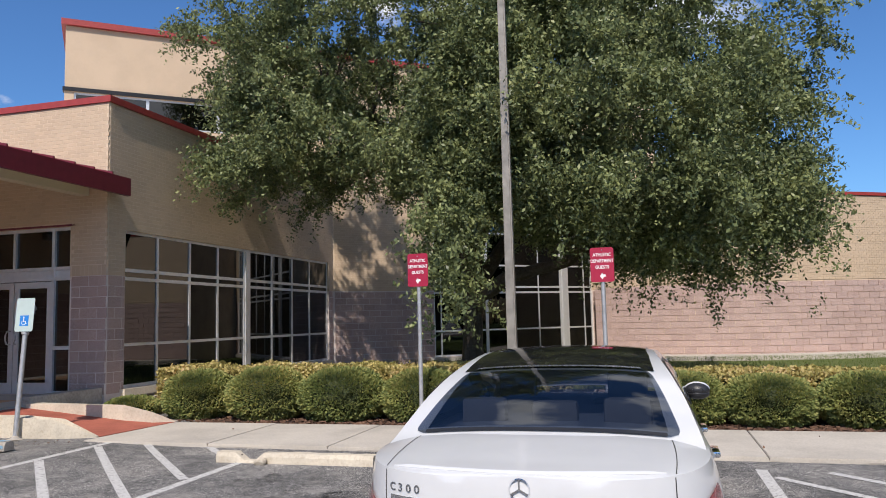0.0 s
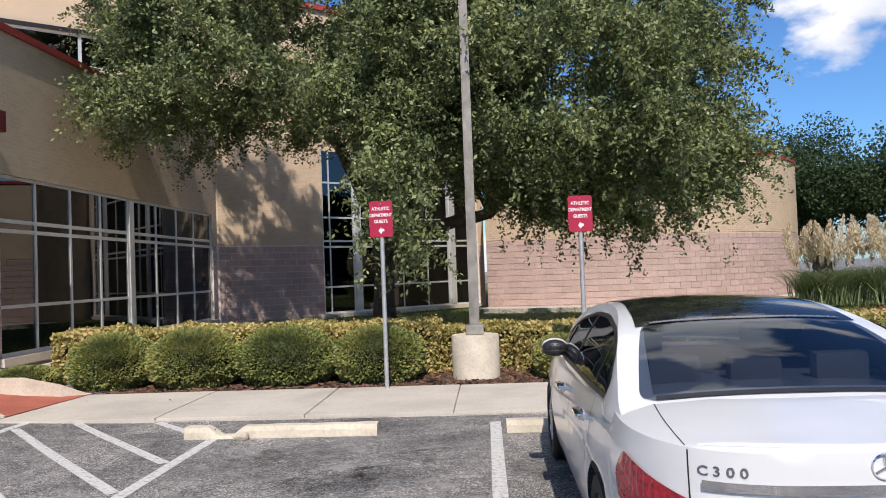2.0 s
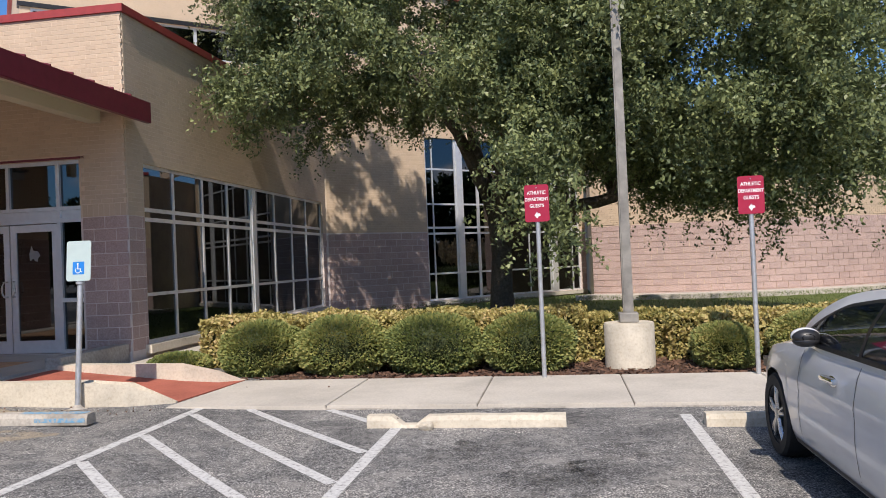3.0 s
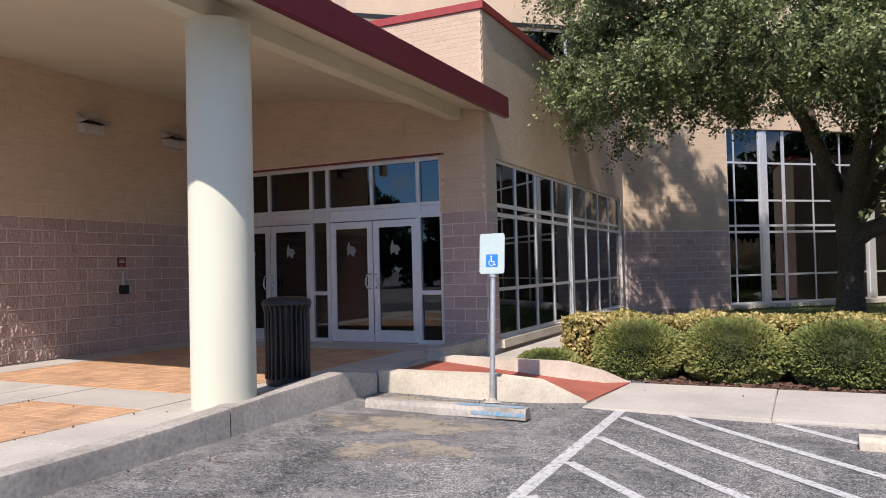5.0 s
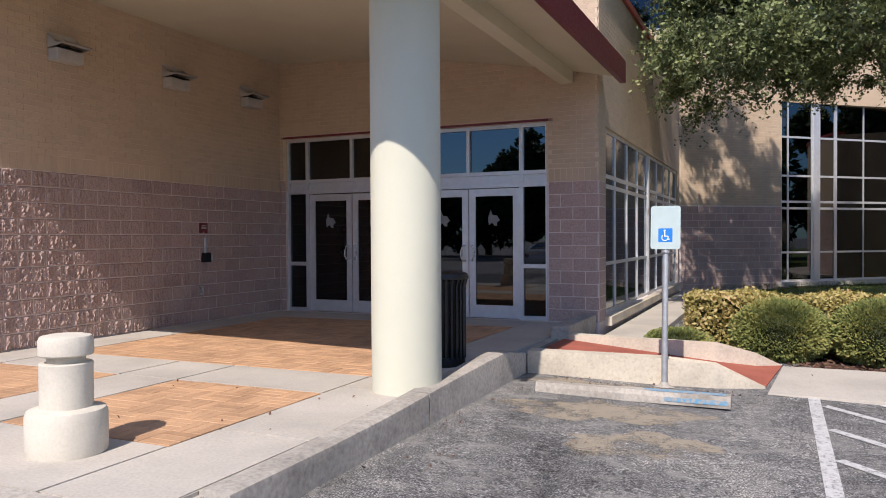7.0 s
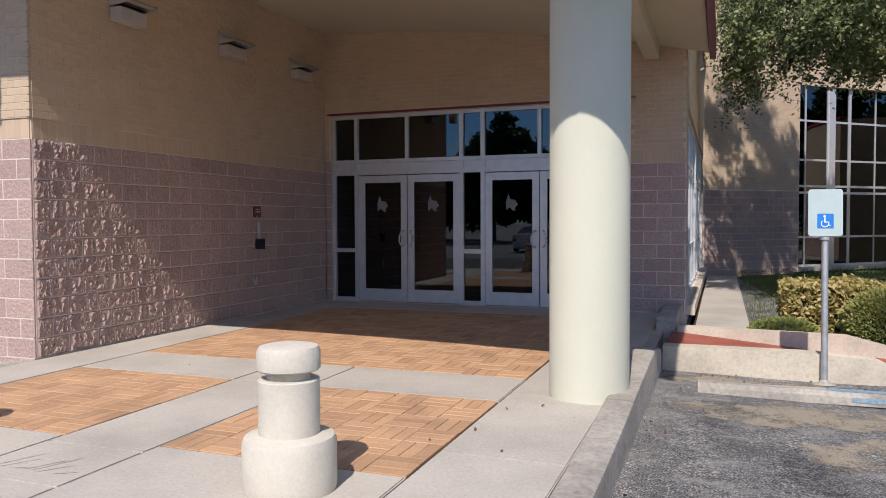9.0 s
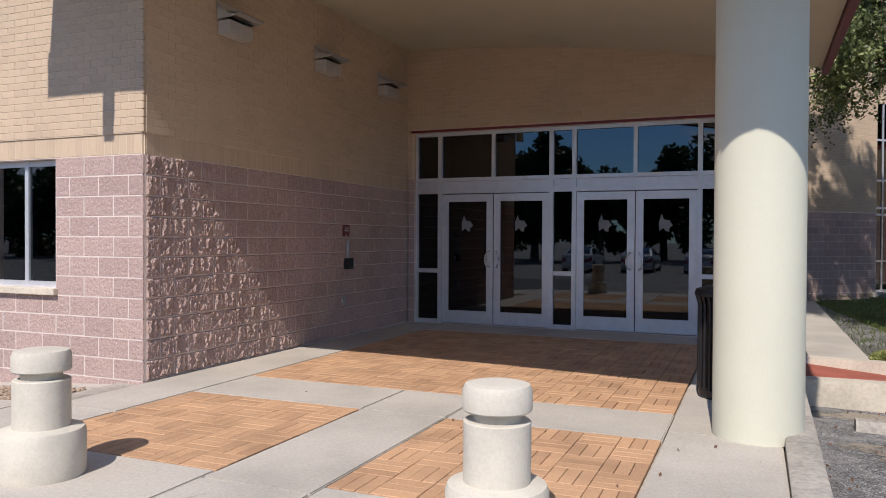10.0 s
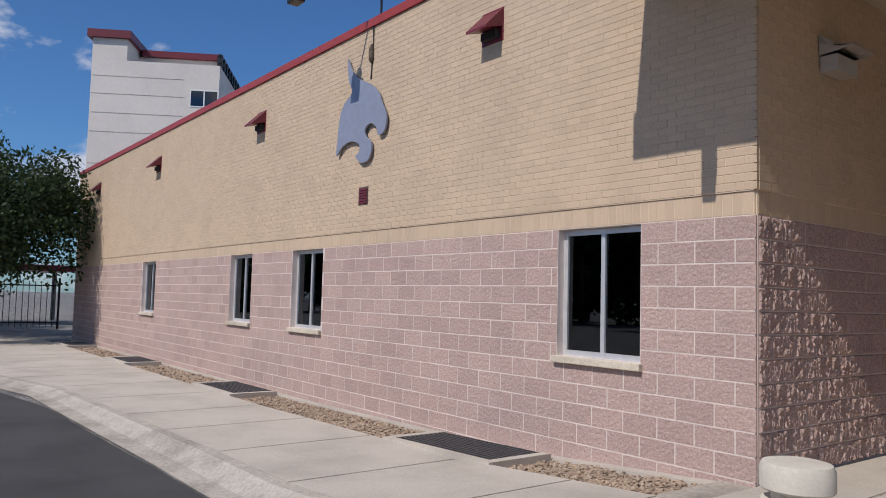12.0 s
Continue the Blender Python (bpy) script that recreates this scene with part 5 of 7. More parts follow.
ROOF = [(0.66, 0.965), (0.74, 0.99), (0.95, 1.09), (1.2, 1.195), (1.45, 1.28), (1.75, 1.345), (2.1, 1.375), (2.5, 1.365), (2.85, 1.315), (3.2, 1.18), (3.5, 1.02), (3.62, 0.96)]
BELT = 0.93


def roof_z(y):
    return sum(lerp_table(y + d, ROOF) for d in (-0.14, -0.07, 0.0, 0.07, 0.14)) / 5


def win_top(y):
    return sum(lerp_table(min(3.28, max(1.04, y + d)), WIN_T) for d in (-0.06, -0.03, 0.0, 0.03, 0.06)) / 5


def cabin_x(y, z):
    q = max(0.0, (z - BELT) / 0.42)
    t = 1.0
    if y < 1.6:
        t -= 0.055 * ((1.6 - y) / 0.9) ** 2
    if y > 2.7:
        t -= 0.10 * ((y - 2.7) / 0.8) ** 2
    # the rear pillar runs out into the wing
    foot = min(1.0, max(0.0, (1.2 - y) / 0.3)) * max(0.0, 1 - (z - BELT + 0.03) / 0.2) ** 2
    return (0.79 - 0.094 * q - 0.154 * q * q) * t + 0.042 * foot


def top_point(y, f):
    """On the roof or a sloping glass; f from -1 to 1 across."""
    zr = roof_z(y) - 0.035
    return Vector((cabin_x(y, zr) * f, y, roof_z(y) - 0.035 * abs(f) ** 2.6))


def rear_half(y):
    edge = min(1.0, max(0.0, 1 - (y - 0.765) / 0.09)), min(1.0, max(0.0, 1 - (1.455 - y) / 0.10))
    return lerp_table(y, [(0.72, 0.885), (1.0, 0.865), (1.45, 0.82)]) - sum(0.075 * (1 - math.sqrt(1 - e * e)) for e in edge)


WIN_T = [(1.04, 1.01), (1.10, 1.08), (1.18, 1.14), (1.30, 1.19), (1.5, 1.235), (1.9, 1.275), (2.3, 1.27), (2.7, 1.215), (3.0, 1.11), (3.28, 0.99)]
WIN_B = [(1.02, 0.98), (1.15, 0.975), (3.28, 0.955)]


def car_cabin():
    b = bmesh.new()
    ys = [0.66 + 2.96 * i / 74 for i in range(75)]
    rings = []
    for y in ys:
        zr = max(BELT + 0.012, roof_z(y) - 0.035)
        side = [Vector((cabin_x(y, z), y, z)) for z in (BELT - 0.03 + (zr - BELT + 0.03) * k / 12 for k in range(12))]
        top = [top_point(y, f) for f in (1.0, 0.98, 0.94, 0.9, 0.8, 0.6, 0.4, 0.2, 0.0)]
        half = side + top
        rings.append([b.verts.new(p) for p in half] + [b.verts.new((-p.x, p.y, p.z)) for p in half[-2::-1]])
    n = len(rings[0])
    for r, s in zip(rings, rings[1:]):
        for k in range(n - 1):
            q = [r[k], s[k], s[k + 1], r[k + 1]]
            c = sum((w.co for w in q), Vector()) / 4
            on_top = 11 <= k < n - 12
            if on_top and 0.80 < c.y < 1.40 and abs(c.x) < top_point(c.y, rear_half(c.y) - 0.05).x:
                continue
            if on_top and 2.85 < c.y < 3.5 and abs(c.x) < top_point(c.y, 0.88).x:
                continue
            if not on_top and 1.06 < c.y < 3.22 and lerp_table(c.y, WIN_B) + 0.01 < c.z < win_top(c.y) - 0.012:
                continue
            b.faces.new(q)
    return b


def strip(points_a, points_b, rows=6):
    """A sheet between two rows of points."""
    b = bmesh.new()
    g = [[b.verts.new(p.lerp(q, k / rows)) for k in range(rows + 1)] for p, q in zip(points_a, points_b)]
    for r, s in zip(g, g[1:]):
        for k in range(rows):
            b.faces.new((r[k], s[k], s[k + 1], r[k + 1]))
    return b


def top_sheet(y0, y1, half, up, n=24, m=14):
    b = bmesh.new()
    g = []
    for i in range(n + 1):
        y = y0 + (y1 - y0) * i / n
        g.append([b.verts.new(top_point(y, half(y) * (2 * k / m - 1)) + Vector((0, -up * 0.6, up))) for k in range(m + 1)])
    for r, s in zip(g, g[1:]):
        for k in range(m):
            b.faces.new((r[k], r[k + 1], s[k + 1], s[k]))
    return b


def side_sheet(s, y0, y1, zb, zt, out, n=30, rows=6):
    b = bmesh.new()
    g = []
    for i in range(n + 1):
        y = y0 + (y1 - y0) * i / n
        a, c = zb(y), zt(y)
        g.append([b.verts.new((s * (cabin_x(y, a + (c - a) * k / rows) + out), y, a + (c - a) * k / rows)) for k in range(rows + 1)])
    for r, q in zip(g, g[1:]):
        for k in range(rows):
            b.faces.new((r[k], q[k], q[k + 1], r[k + 1]) if s > 0 else (r[k], r[k + 1], q[k + 1], q[k]))
    return b


def body_patch(u0, u1, v0, v1, out, s, n=14, m=6):
    """A sheet on the body; v0 and v1 functions of the share along u."""
    b = bmesh.new()
    g = []
    for i in range(n + 1):
        f = i / n
        u = u0 + (u1 - u0) * f
        g.append([b.verts.new(body_point(u, v0(f) + (v1(f) - v0(f)) * k / m, out, s)) for k in range(m + 1)])
    for r, q in zip(g, g[1:]):
        for k in range(m):
            b.faces.new((r[k], q[k], q[k + 1], r[k + 1]))
    return b


def u_at(y):
    return 0.25 + 0.60 * (y - TAIL_C) / (CAR_L - TAIL_C - NOSE_C)


car = thing("car", "white four-door saloon with a black roof, parked in a bay", "car", pose(-0.56, 2.99, 0.03))
body = part("body", car_body(), M_CARWHITE, car, "glossy white painted body", True)
part("cabin_shell", car_cabin(), M_CARWHITE, car, "white pillars and roof rails", True)
part("roof_panel", top_sheet(1.44, 2.84, lambda y: lerp_table(y, [(1.44, 0.86), (1.8, 0.90), (2.84, 0.90)]), 0.004), M_CARBLACK, car, "gloss black panoramic roof", True)
part("rear_window", top_sheet(0.765, 1.455, rear_half, 0.0045), M_CARGLASS, car, "dark tinted rear window", True)
part("roof_edge", strip([top_point(1.452, f) + Vector((0, -0.004, 0.009)) for f in np.linspace(-0.75, 0.75, 21)], [top_point(1.472, f) + Vector((0, -0.004, 0.010)) for f in np.linspace(-0.75, 0.75, 21)], 1), M_BADGE, car, "grey seal above the rear window")
part("windscreen", top_sheet(2.845, 3.52, lambda y: 0.9, 0.004), M_CARGLASS, car, "tinted windscreen", True)
part("window_seal", strip([top_point(0.762, f) + Vector((0, -0.006, 0.008)) for f in np.linspace(-0.79, 0.79, 15)], [top_point(0.79, f) + Vector((0, -0.006, 0.010)) for f in np.linspace(-0.79, 0.79, 15)], 1), M_TRIM, car)
for s in (-1, 1):
    part("side_window", side_sheet(s, 1.04, 3.26, lambda y: lerp_table(y, WIN_B), win_top, 0.003), M_CARGLASS, car, "dark tinted side window", True)
    part("window_trim", side_sheet(s, 1.04, 3.30, lambda y: lerp_table(y, WIN_B) - 0.022, lambda y: lerp_table(y, WIN_B) + 0.004, 0.006, 30, 1), M_TRIM, car, "dark window trim")
    part("window_trim", side_sheet(s, 1.045, 3.28, lambda y: win_top(y) - 0.004, lambda y: win_top(y) + 0.018, 0.005, 40, 1), M_TRIM, car, "dark window trim")
    for yy, w in ((1.34, 0.014), (2.17, 0.04)):
        sh_ = 0.10 if yy < 1.5 else -0.05
        part("window_post", strip([Vector((s * (cabin_x(yy, z) + 0.006), yy - sh_ * (z - 0.95), z)) for z in np.linspace(0.965, win_top(yy), 7)], [Vector((s * (cabin_x(yy, z) + 0.006), yy + w - sh_ * (z - 0.95), z)) for z in np.linspace(0.965, win_top(yy), 7)], 1), M_TRIM, car)
    # tail lamps wrap round the corner
    part("tail_lamp", body_patch(0.058, 0.202, lambda f: 0.50 + 0.04 * f + (5.0 * (f - 0.8) ** 2 if f > 0.8 else 0), lambda f: 0.70 + 0.20 * f - (9.0 * (f - 0.88) ** 2 if f > 0.88 else 0), 0.007, s, 40, 8), M_TAIL, car, "deep red tail lamp", True)
    part("reflector", body_patch(0.10, 0.17, lambda f: 0.20, lambda f: 0.235, 0.004, s), M_TAIL, car, "red reflector strip", True)
    # door gaps, sill strip, handles
    for yd, lean in ((1.18, 0.10), (2.16, 0.0), (3.20, -0.05)):
        seam = [(u_at(yd + lean * v), v) for v in np.linspace(0.10, 0.98, 12)]
        part("door_gap", strip([body_point(u - 0.0009, v, 0.0015, s) for u, v in seam], [body_point(u + 0.0009, v, 0.0015, s) for u, v in seam], 1), M_TRIM, car)
    part("sill_strip", body_patch(u_at(1.4), u_at(3.4), lambda f: 0.015, lambda f: 0.06, 0.004, s), M_TRIM, car, "dark sill strip", True)
    for yh in (1.52, 2.52):
        p = body_point(u_at(yh), 0.82, 0.0, s)
        h = part("door_handle", boxed((-0.022, 0.022, -0.11, 0.11, -0.016, 0.016), bev=0.010), M_CHROME, car, "chrome door handle", True, Matrix.Translation(p + Vector((s * 0.028, 0, 0))))
        b = bmesh.new()
        bmesh.ops.create_uvsphere(b, u_segments=14, v_segments=8, radius=1, matrix=Matrix.Diagonal((0.012, 0.075, 0.035, 1)))
        part("handle_cup", b, M_CHROME, h, smooth=True, m=Matrix.Translation((-s * 0.024, 0, -0.012)))
    # mirror
    b = bmesh.new()
    bmesh.ops.create_uvsphere(b, u_segments=20, v_segments=12, radius=1, matrix=Matrix.Translation((s * 0.845, 2.93, 1.005)) @ Matrix.Diagonal((0.09, 0.06, 0.056, 1)))
    mir = part("mirror", b, M_TRIM, car, "dark mirror housing with a white cap", True)
    b = bmesh.new()
    bmesh.ops.create_uvsphere(b, u_segments=20, v_segments=12, radius=1, matrix=Matrix.Translation((s * 0.845, 2.95, 1.012)) @ Matrix.Diagonal((0.093, 0.062, 0.056, 1)))
    part("mirror_cap", b, M_CARWHITE, mir, "white cap", True)
    b = bmesh.new()
    bmesh.ops.create_circle(b, cap_ends=True, segments=24, radius=1, matrix=Matrix.Translation((s * 0.845, 2.876, 1.006)) @ Matrix.Diagonal((0.04, 1, 0.025, 1)) @ Matrix.Rotation(radians(90), 4, "X"))
    part("mirror_glass", b, M_CARBLACK, mir, "dark mirror glass")
    b = bmesh.new()
    bmesh.ops.create_uvsphere(b, u_segments=18, v_segments=8, radius=1, matrix=Matrix.Translation((s * 0.845, 2.935, 0.98)) @ Matrix.Diagonal((0.088, 0.066, 0.042, 1)))
    part("mirror_base", b, M_TRIM, mir, "black lower half", True)
    b = bmesh.new()
    tube(b, [(s * 0.75, 3.02, 0.955), (s * 0.845, 2.96, 0.98)], [0.03, 0.028], 10)
    part("mirror_arm", b, M_TRIM, mir, smooth=True)
    for yw in WHEELS:
        b = bmesh.new()
        lathe(b, [(0.20, -0.11), (0.30, -0.112), (0.318, -0.09), (0.322, 0.0), (0.318, 0.09), (0.30, 0.112), (0.22, 0.11), (0.215, 0.06)], 36)
        w = part("wheel", b, M_TYRE, car, "black tyre on an alloy rim", True, Matrix.Translation((s * 0.722, yw, 0.315)) @ Matrix.Rotation(radians(90 * s), 4, "Y"))
        b = bmesh.new()
        lathe(b, [(0.222, 0.045), (0.225, 0.098), (0.205, 0.10), (0.19, 0.06), (0.05, 0.045)], 32)
        # dark trim colour puts shade into the well behind the silver spokes
        part("rim", b, M_TRIM, w, "rim well, coloured dark for its shade", True)
        for k in range(5):
            b = bmesh.new()
            for d in (-0.13, 0.13):
                tube(b, [(0.03, 0.0, 0.085), (0.12 * math.cos(d), 0.12 * math.sin(d), 0.095), (0.212 * math.cos(d), 0.212 * math.sin(d), 0.09)], [0.02, 0.016, 0.014], 6)
            part("spoke", b, M_RIM, w, "silver double spoke", True, Matrix.Rotation(2 * math.pi * k / 5, 4, "Z"))
        b = bmesh.new()
        lathe(b, [(0.05, 0.06), (0.05, 0.10), (0.035, 0.108)], 18)
        part("hub", b, M_RIM, w, smooth=True)
bpy.context.view_layer.update()


def on_deck(x, y):
    """The body's top below a point."""
    hit, p, n, i = body.ray_cast(Vector((x, y, 1.2)), Vector((0, 0, -1)))
    return p if hit else Vector((x, y, 0.96))


def on_tail(x, z):
    """The y of the body's tail at a point."""
    hit, p, n, i = body.ray_cast(Vector((x, -1, z)), Vector((0, 1, 0)))
    return p.y if hit else 0.1


# underbody and arches
part("underbody", boxed((-0.63, 0.63, 0.25, 4.4, 0.18, 0.60)), M_TRIM, car, "dark underbody")
part("wheel_liner", boxed(*[(sx * 0.69 - 0.09, sx * 0.69 + 0.09, yw - 0.5, yw + 0.5, 0.62, 0.70) for sx in (-1, 1) for yw in WHEELS]), M_TRIM, car)
# tail: bright strip, plate, boot gap, badge, lip
part("chrome_strip", body_patch(0.0, 0.085, lambda f: 0.815, lambda f: 0.86, 0.012, -1), M_CHROME, car, "chrome strip across the boot", True)
part("chrome_strip", body_patch(0.0, 0.085, lambda f: 0.815, lambda f: 0.86, 0.012, 1), M_CHROME, car, "chrome strip across the boot", True)
part("number_plate", boxed((-0.155, 0.155, 0.035, 0.045, 0.52, 0.68)), M_WHITE, car, "pale number plate")
for s in (-1, 1):
    part("boot_gap", strip([body_point(0.087 + 0.012 * v, v, 0.0015, s) for v in np.linspace(0.62, 0.99, 8)], [body_point(0.0885 + 0.012 * v, v, 0.0015, s) for v in np.linspace(0.62, 0.99, 8)], 1), M_TRIM, car)
    deck = [on_deck(s * (0.615 + 0.05 * t * (1 - t)), 0.20 + 0.54 * t) for t in np.linspace(0, 1, 14)]
    part("boot_gap", strip([p + Vector((0.002, 0, 0.002)) for p in deck], [p + Vector((-0.002, 0, 0.002)) for p in deck], 1), M_TRIM, car)
b = bmesh.new()
lip = [on_deck(x, 0.135 + 0.28 * abs(x) ** 2) for x in np.linspace(-0.58, 0.58, 17)]
tube(b, [p + Vector((0, 0, 0.002)) for p in lip], [0.003] + [0.011] * 15 + [0.003], 8)
part("boot_lip", b, M_CARWHITE, car, "raised boot lip", True)
# thin grey tube laid on the body as the lip's line of shade
b = bmesh.new()
tube(b, [p + Vector((0, 0.018, 0.001)) for p in lip], [0.0025] * 17, 5)
part("lip_gap", b, M_LAMPGREY, car, "thin grey line put in as shade along the lip")
p = body_point(0.0, 0.94, 0.004, 1)
b = bmesh.new()
n = 32
for i in range(n):
    a0, a1 = 2 * math.pi * i / n, 2 * math.pi * (i + 1) / n
    for ra, rb, ya, yb in ((0.045, 0.042, 0, -0.006), (0.042, 0.039, -0.006, 0)):
        b.faces.new([b.verts.new((r * math.cos(a), y_, r * math.sin(a))) for r, a, y_ in ((ra, a0, ya), (ra, a1, ya), (rb, a1, yb), (rb, a0, yb))])
part("badge", b, M_CHROME, car, "round chrome badge ring", True, Matrix.Translation(p))
for k in range(3):
    part("badge_bar", boxed((-0.0035, 0.0035, -0.005, 0.0, 0.0, 0.042)), M_CHROME, car, m=Matrix.Translation(p) @ Matrix.Rotation(2 * math.pi * k / 3, 4, "Y"))
for k, ch in enumerate("C300"):
    x = -0.575 + 0.042 * k
    y0, y1 = on_tail(x - 0.015, 0.85), on_tail(x + 0.015, 0.85)
    o = lettering(ch, 0.048, M_BADGE, car, x, min(y0, y1), 0.85, 1.15, "badge_letter")
    o.matrix_local = Matrix.Translation((x, (y0 + y1) / 2 - 0.003, 0.85)) @ Matrix.Rotation(math.atan2(y1 - y0, 0.03), 4, "Z") @ Matrix.Rotation(radians(90), 4, "X") @ Matrix.Diagonal((1.15, 1, 1, 1))
# inside
part("parcel_shelf", boxed((-0.62, 0.62, 0.80, 1.30, 0.90, 0.955)), M_TRIM, car, "dark parcel shelf")
for x, y, z in ((-0.40, 1.30, 1.02), (0.40, 1.30, 1.02), (0.0, 1.33, 1.0), (-0.37, 2.25, 1.10), (0.37, 2.25, 1.10)):
    part("headrest", boxed((x - 0.13, x + 0.13, y - 0.05, y + 0.05, z - 0.08, z + 0.10), bev=0.035), M_SEAT, car, "grey headrest", True)
for x in (-0.37, 0.37):
    part("seat_back", boxed((x - 0.24, x + 0.24, 2.2, 2.32, 0.4, 1.02), bev=0.05), M_SEAT, car, smooth=True)
part("rear_seat", boxed((-0.66, 0.66, 1.31, 1.45, 0.4, 0.96), bev=0.04), M_SEAT, car, smooth=True)
part("dashboard", boxed((-0.7, 0.7, 2.95, 3.4, 0.6, 0.96), bev=0.05), M_TRIM, car)

# ---- plants ----
def sheet_leaves(name, centres, a, b, seed, up=None, droop=0.0):
    """Leaves as small folded lozenges, at random turns; a and b half length and half width."""
    r = np.random.default_rng(seed)
    n = len(centres)
    d = r.standard_normal((n, 3))
    if up is not None:
        d = d * (1 - droop) + up * droop * 1.6
    d /= np.linalg.norm(d, axis=1, keepdims=True)
    e = np.cross(d, r.standard_normal((n, 3)))
    e /= np.linalg.norm(e, axis=1, keepdims=True)
    s = r.uniform(0.7, 1.3, (n, 1))
    nn = np.cross(d, e)
    v = np.stack([centres - d * a * s, centres + e * b * s + nn * b * 0.3, centres + d * a * s, centres - e * b * s + nn * b * 0.3], 1).reshape(-1, 3)
    me = bpy.data.meshes.new(name)
    me.vertices.add(4 * n)
    me.vertices.foreach_set("co", v.astype(np.float32).ravel())
    me.loops.add(4 * n)
    me.loops.foreach_set("vertex_index", np.arange(4 * n, dtype=np.int32))
    me.polygons.add(n)
    me.polygons.foreach_set("loop_start", np.arange(0, 4 * n, 4, dtype=np.int32))
    me.polygons.foreach_set("loop_total", np.full(n, 4, dtype=np.int32))
    me.update(calc_edges=True)
    return me


def leaf_part(name, me, material, parent, label=""):
    me.materials.append(material)
    ob = new(name, me)
    ob.parent = parent
    return tagged(ob, label)


def clump_cloud(centres, radii, per, seed, shell=0.55):
    r = np.random.default_rng(seed)
    out = []
    for c, rad in zip(centres, radii):
        n = int(per * (np.mean(rad) / 0.6) ** 2)
        d = r.standard_normal((n, 3))
        d /= np.linalg.norm(d, axis=1, keepdims=True)
        k = r.uniform(0, 1, (n, 1)) ** (1 - shell)
        out.append(c + d * k * rad)
    return np.concatenate(out)


ZB = [(-10.5, 4.6), (-9.7, 4.2), (-7.9, 4.2), (-7.0, 4.5), (-5.9, 4.6), (-5.0, 4.6), (-4.3, 4.2), (-3.2, 3.6), (-2.1, 3.2), (-1.3, 2.8), (-0.2, 2.4), (1.3, 2.1), (2.4, 2.1), (3.3, 3.0), (4.6, 4.4), (6, 5)]


def twig_cloud(centres, sizes, axis, seed):
    """Leaves in sprays: each clump throws short drooping twigs outward, each twig carries its leaves."""
    r = np.random.default_rng(seed)
    out = []
    for c, s in zip(centres, sizes):
        away = c - axis
        away = away / (np.linalg.norm(away) + 1e-6)
        for _ in range(int(21 * (s / 0.65) ** 2)):
            d = r.standard_normal(3) + 0.55 * away + np.array([0, 0, 0.15])
            d /= np.linalg.norm(d)
            ln = s * r.uniform(0.65, 1.5)
            u = r.uniform(0.15, 1.0, (40, 1))
            p = c + d * ln * u + np.array([0, 0, -0.38]) * ln * u * u + r.standard_normal((40, 3)) * (0.035 + 0.05 * s * (1 - 0.6 * u))
            out.append(p)
    return np.concatenate(out)


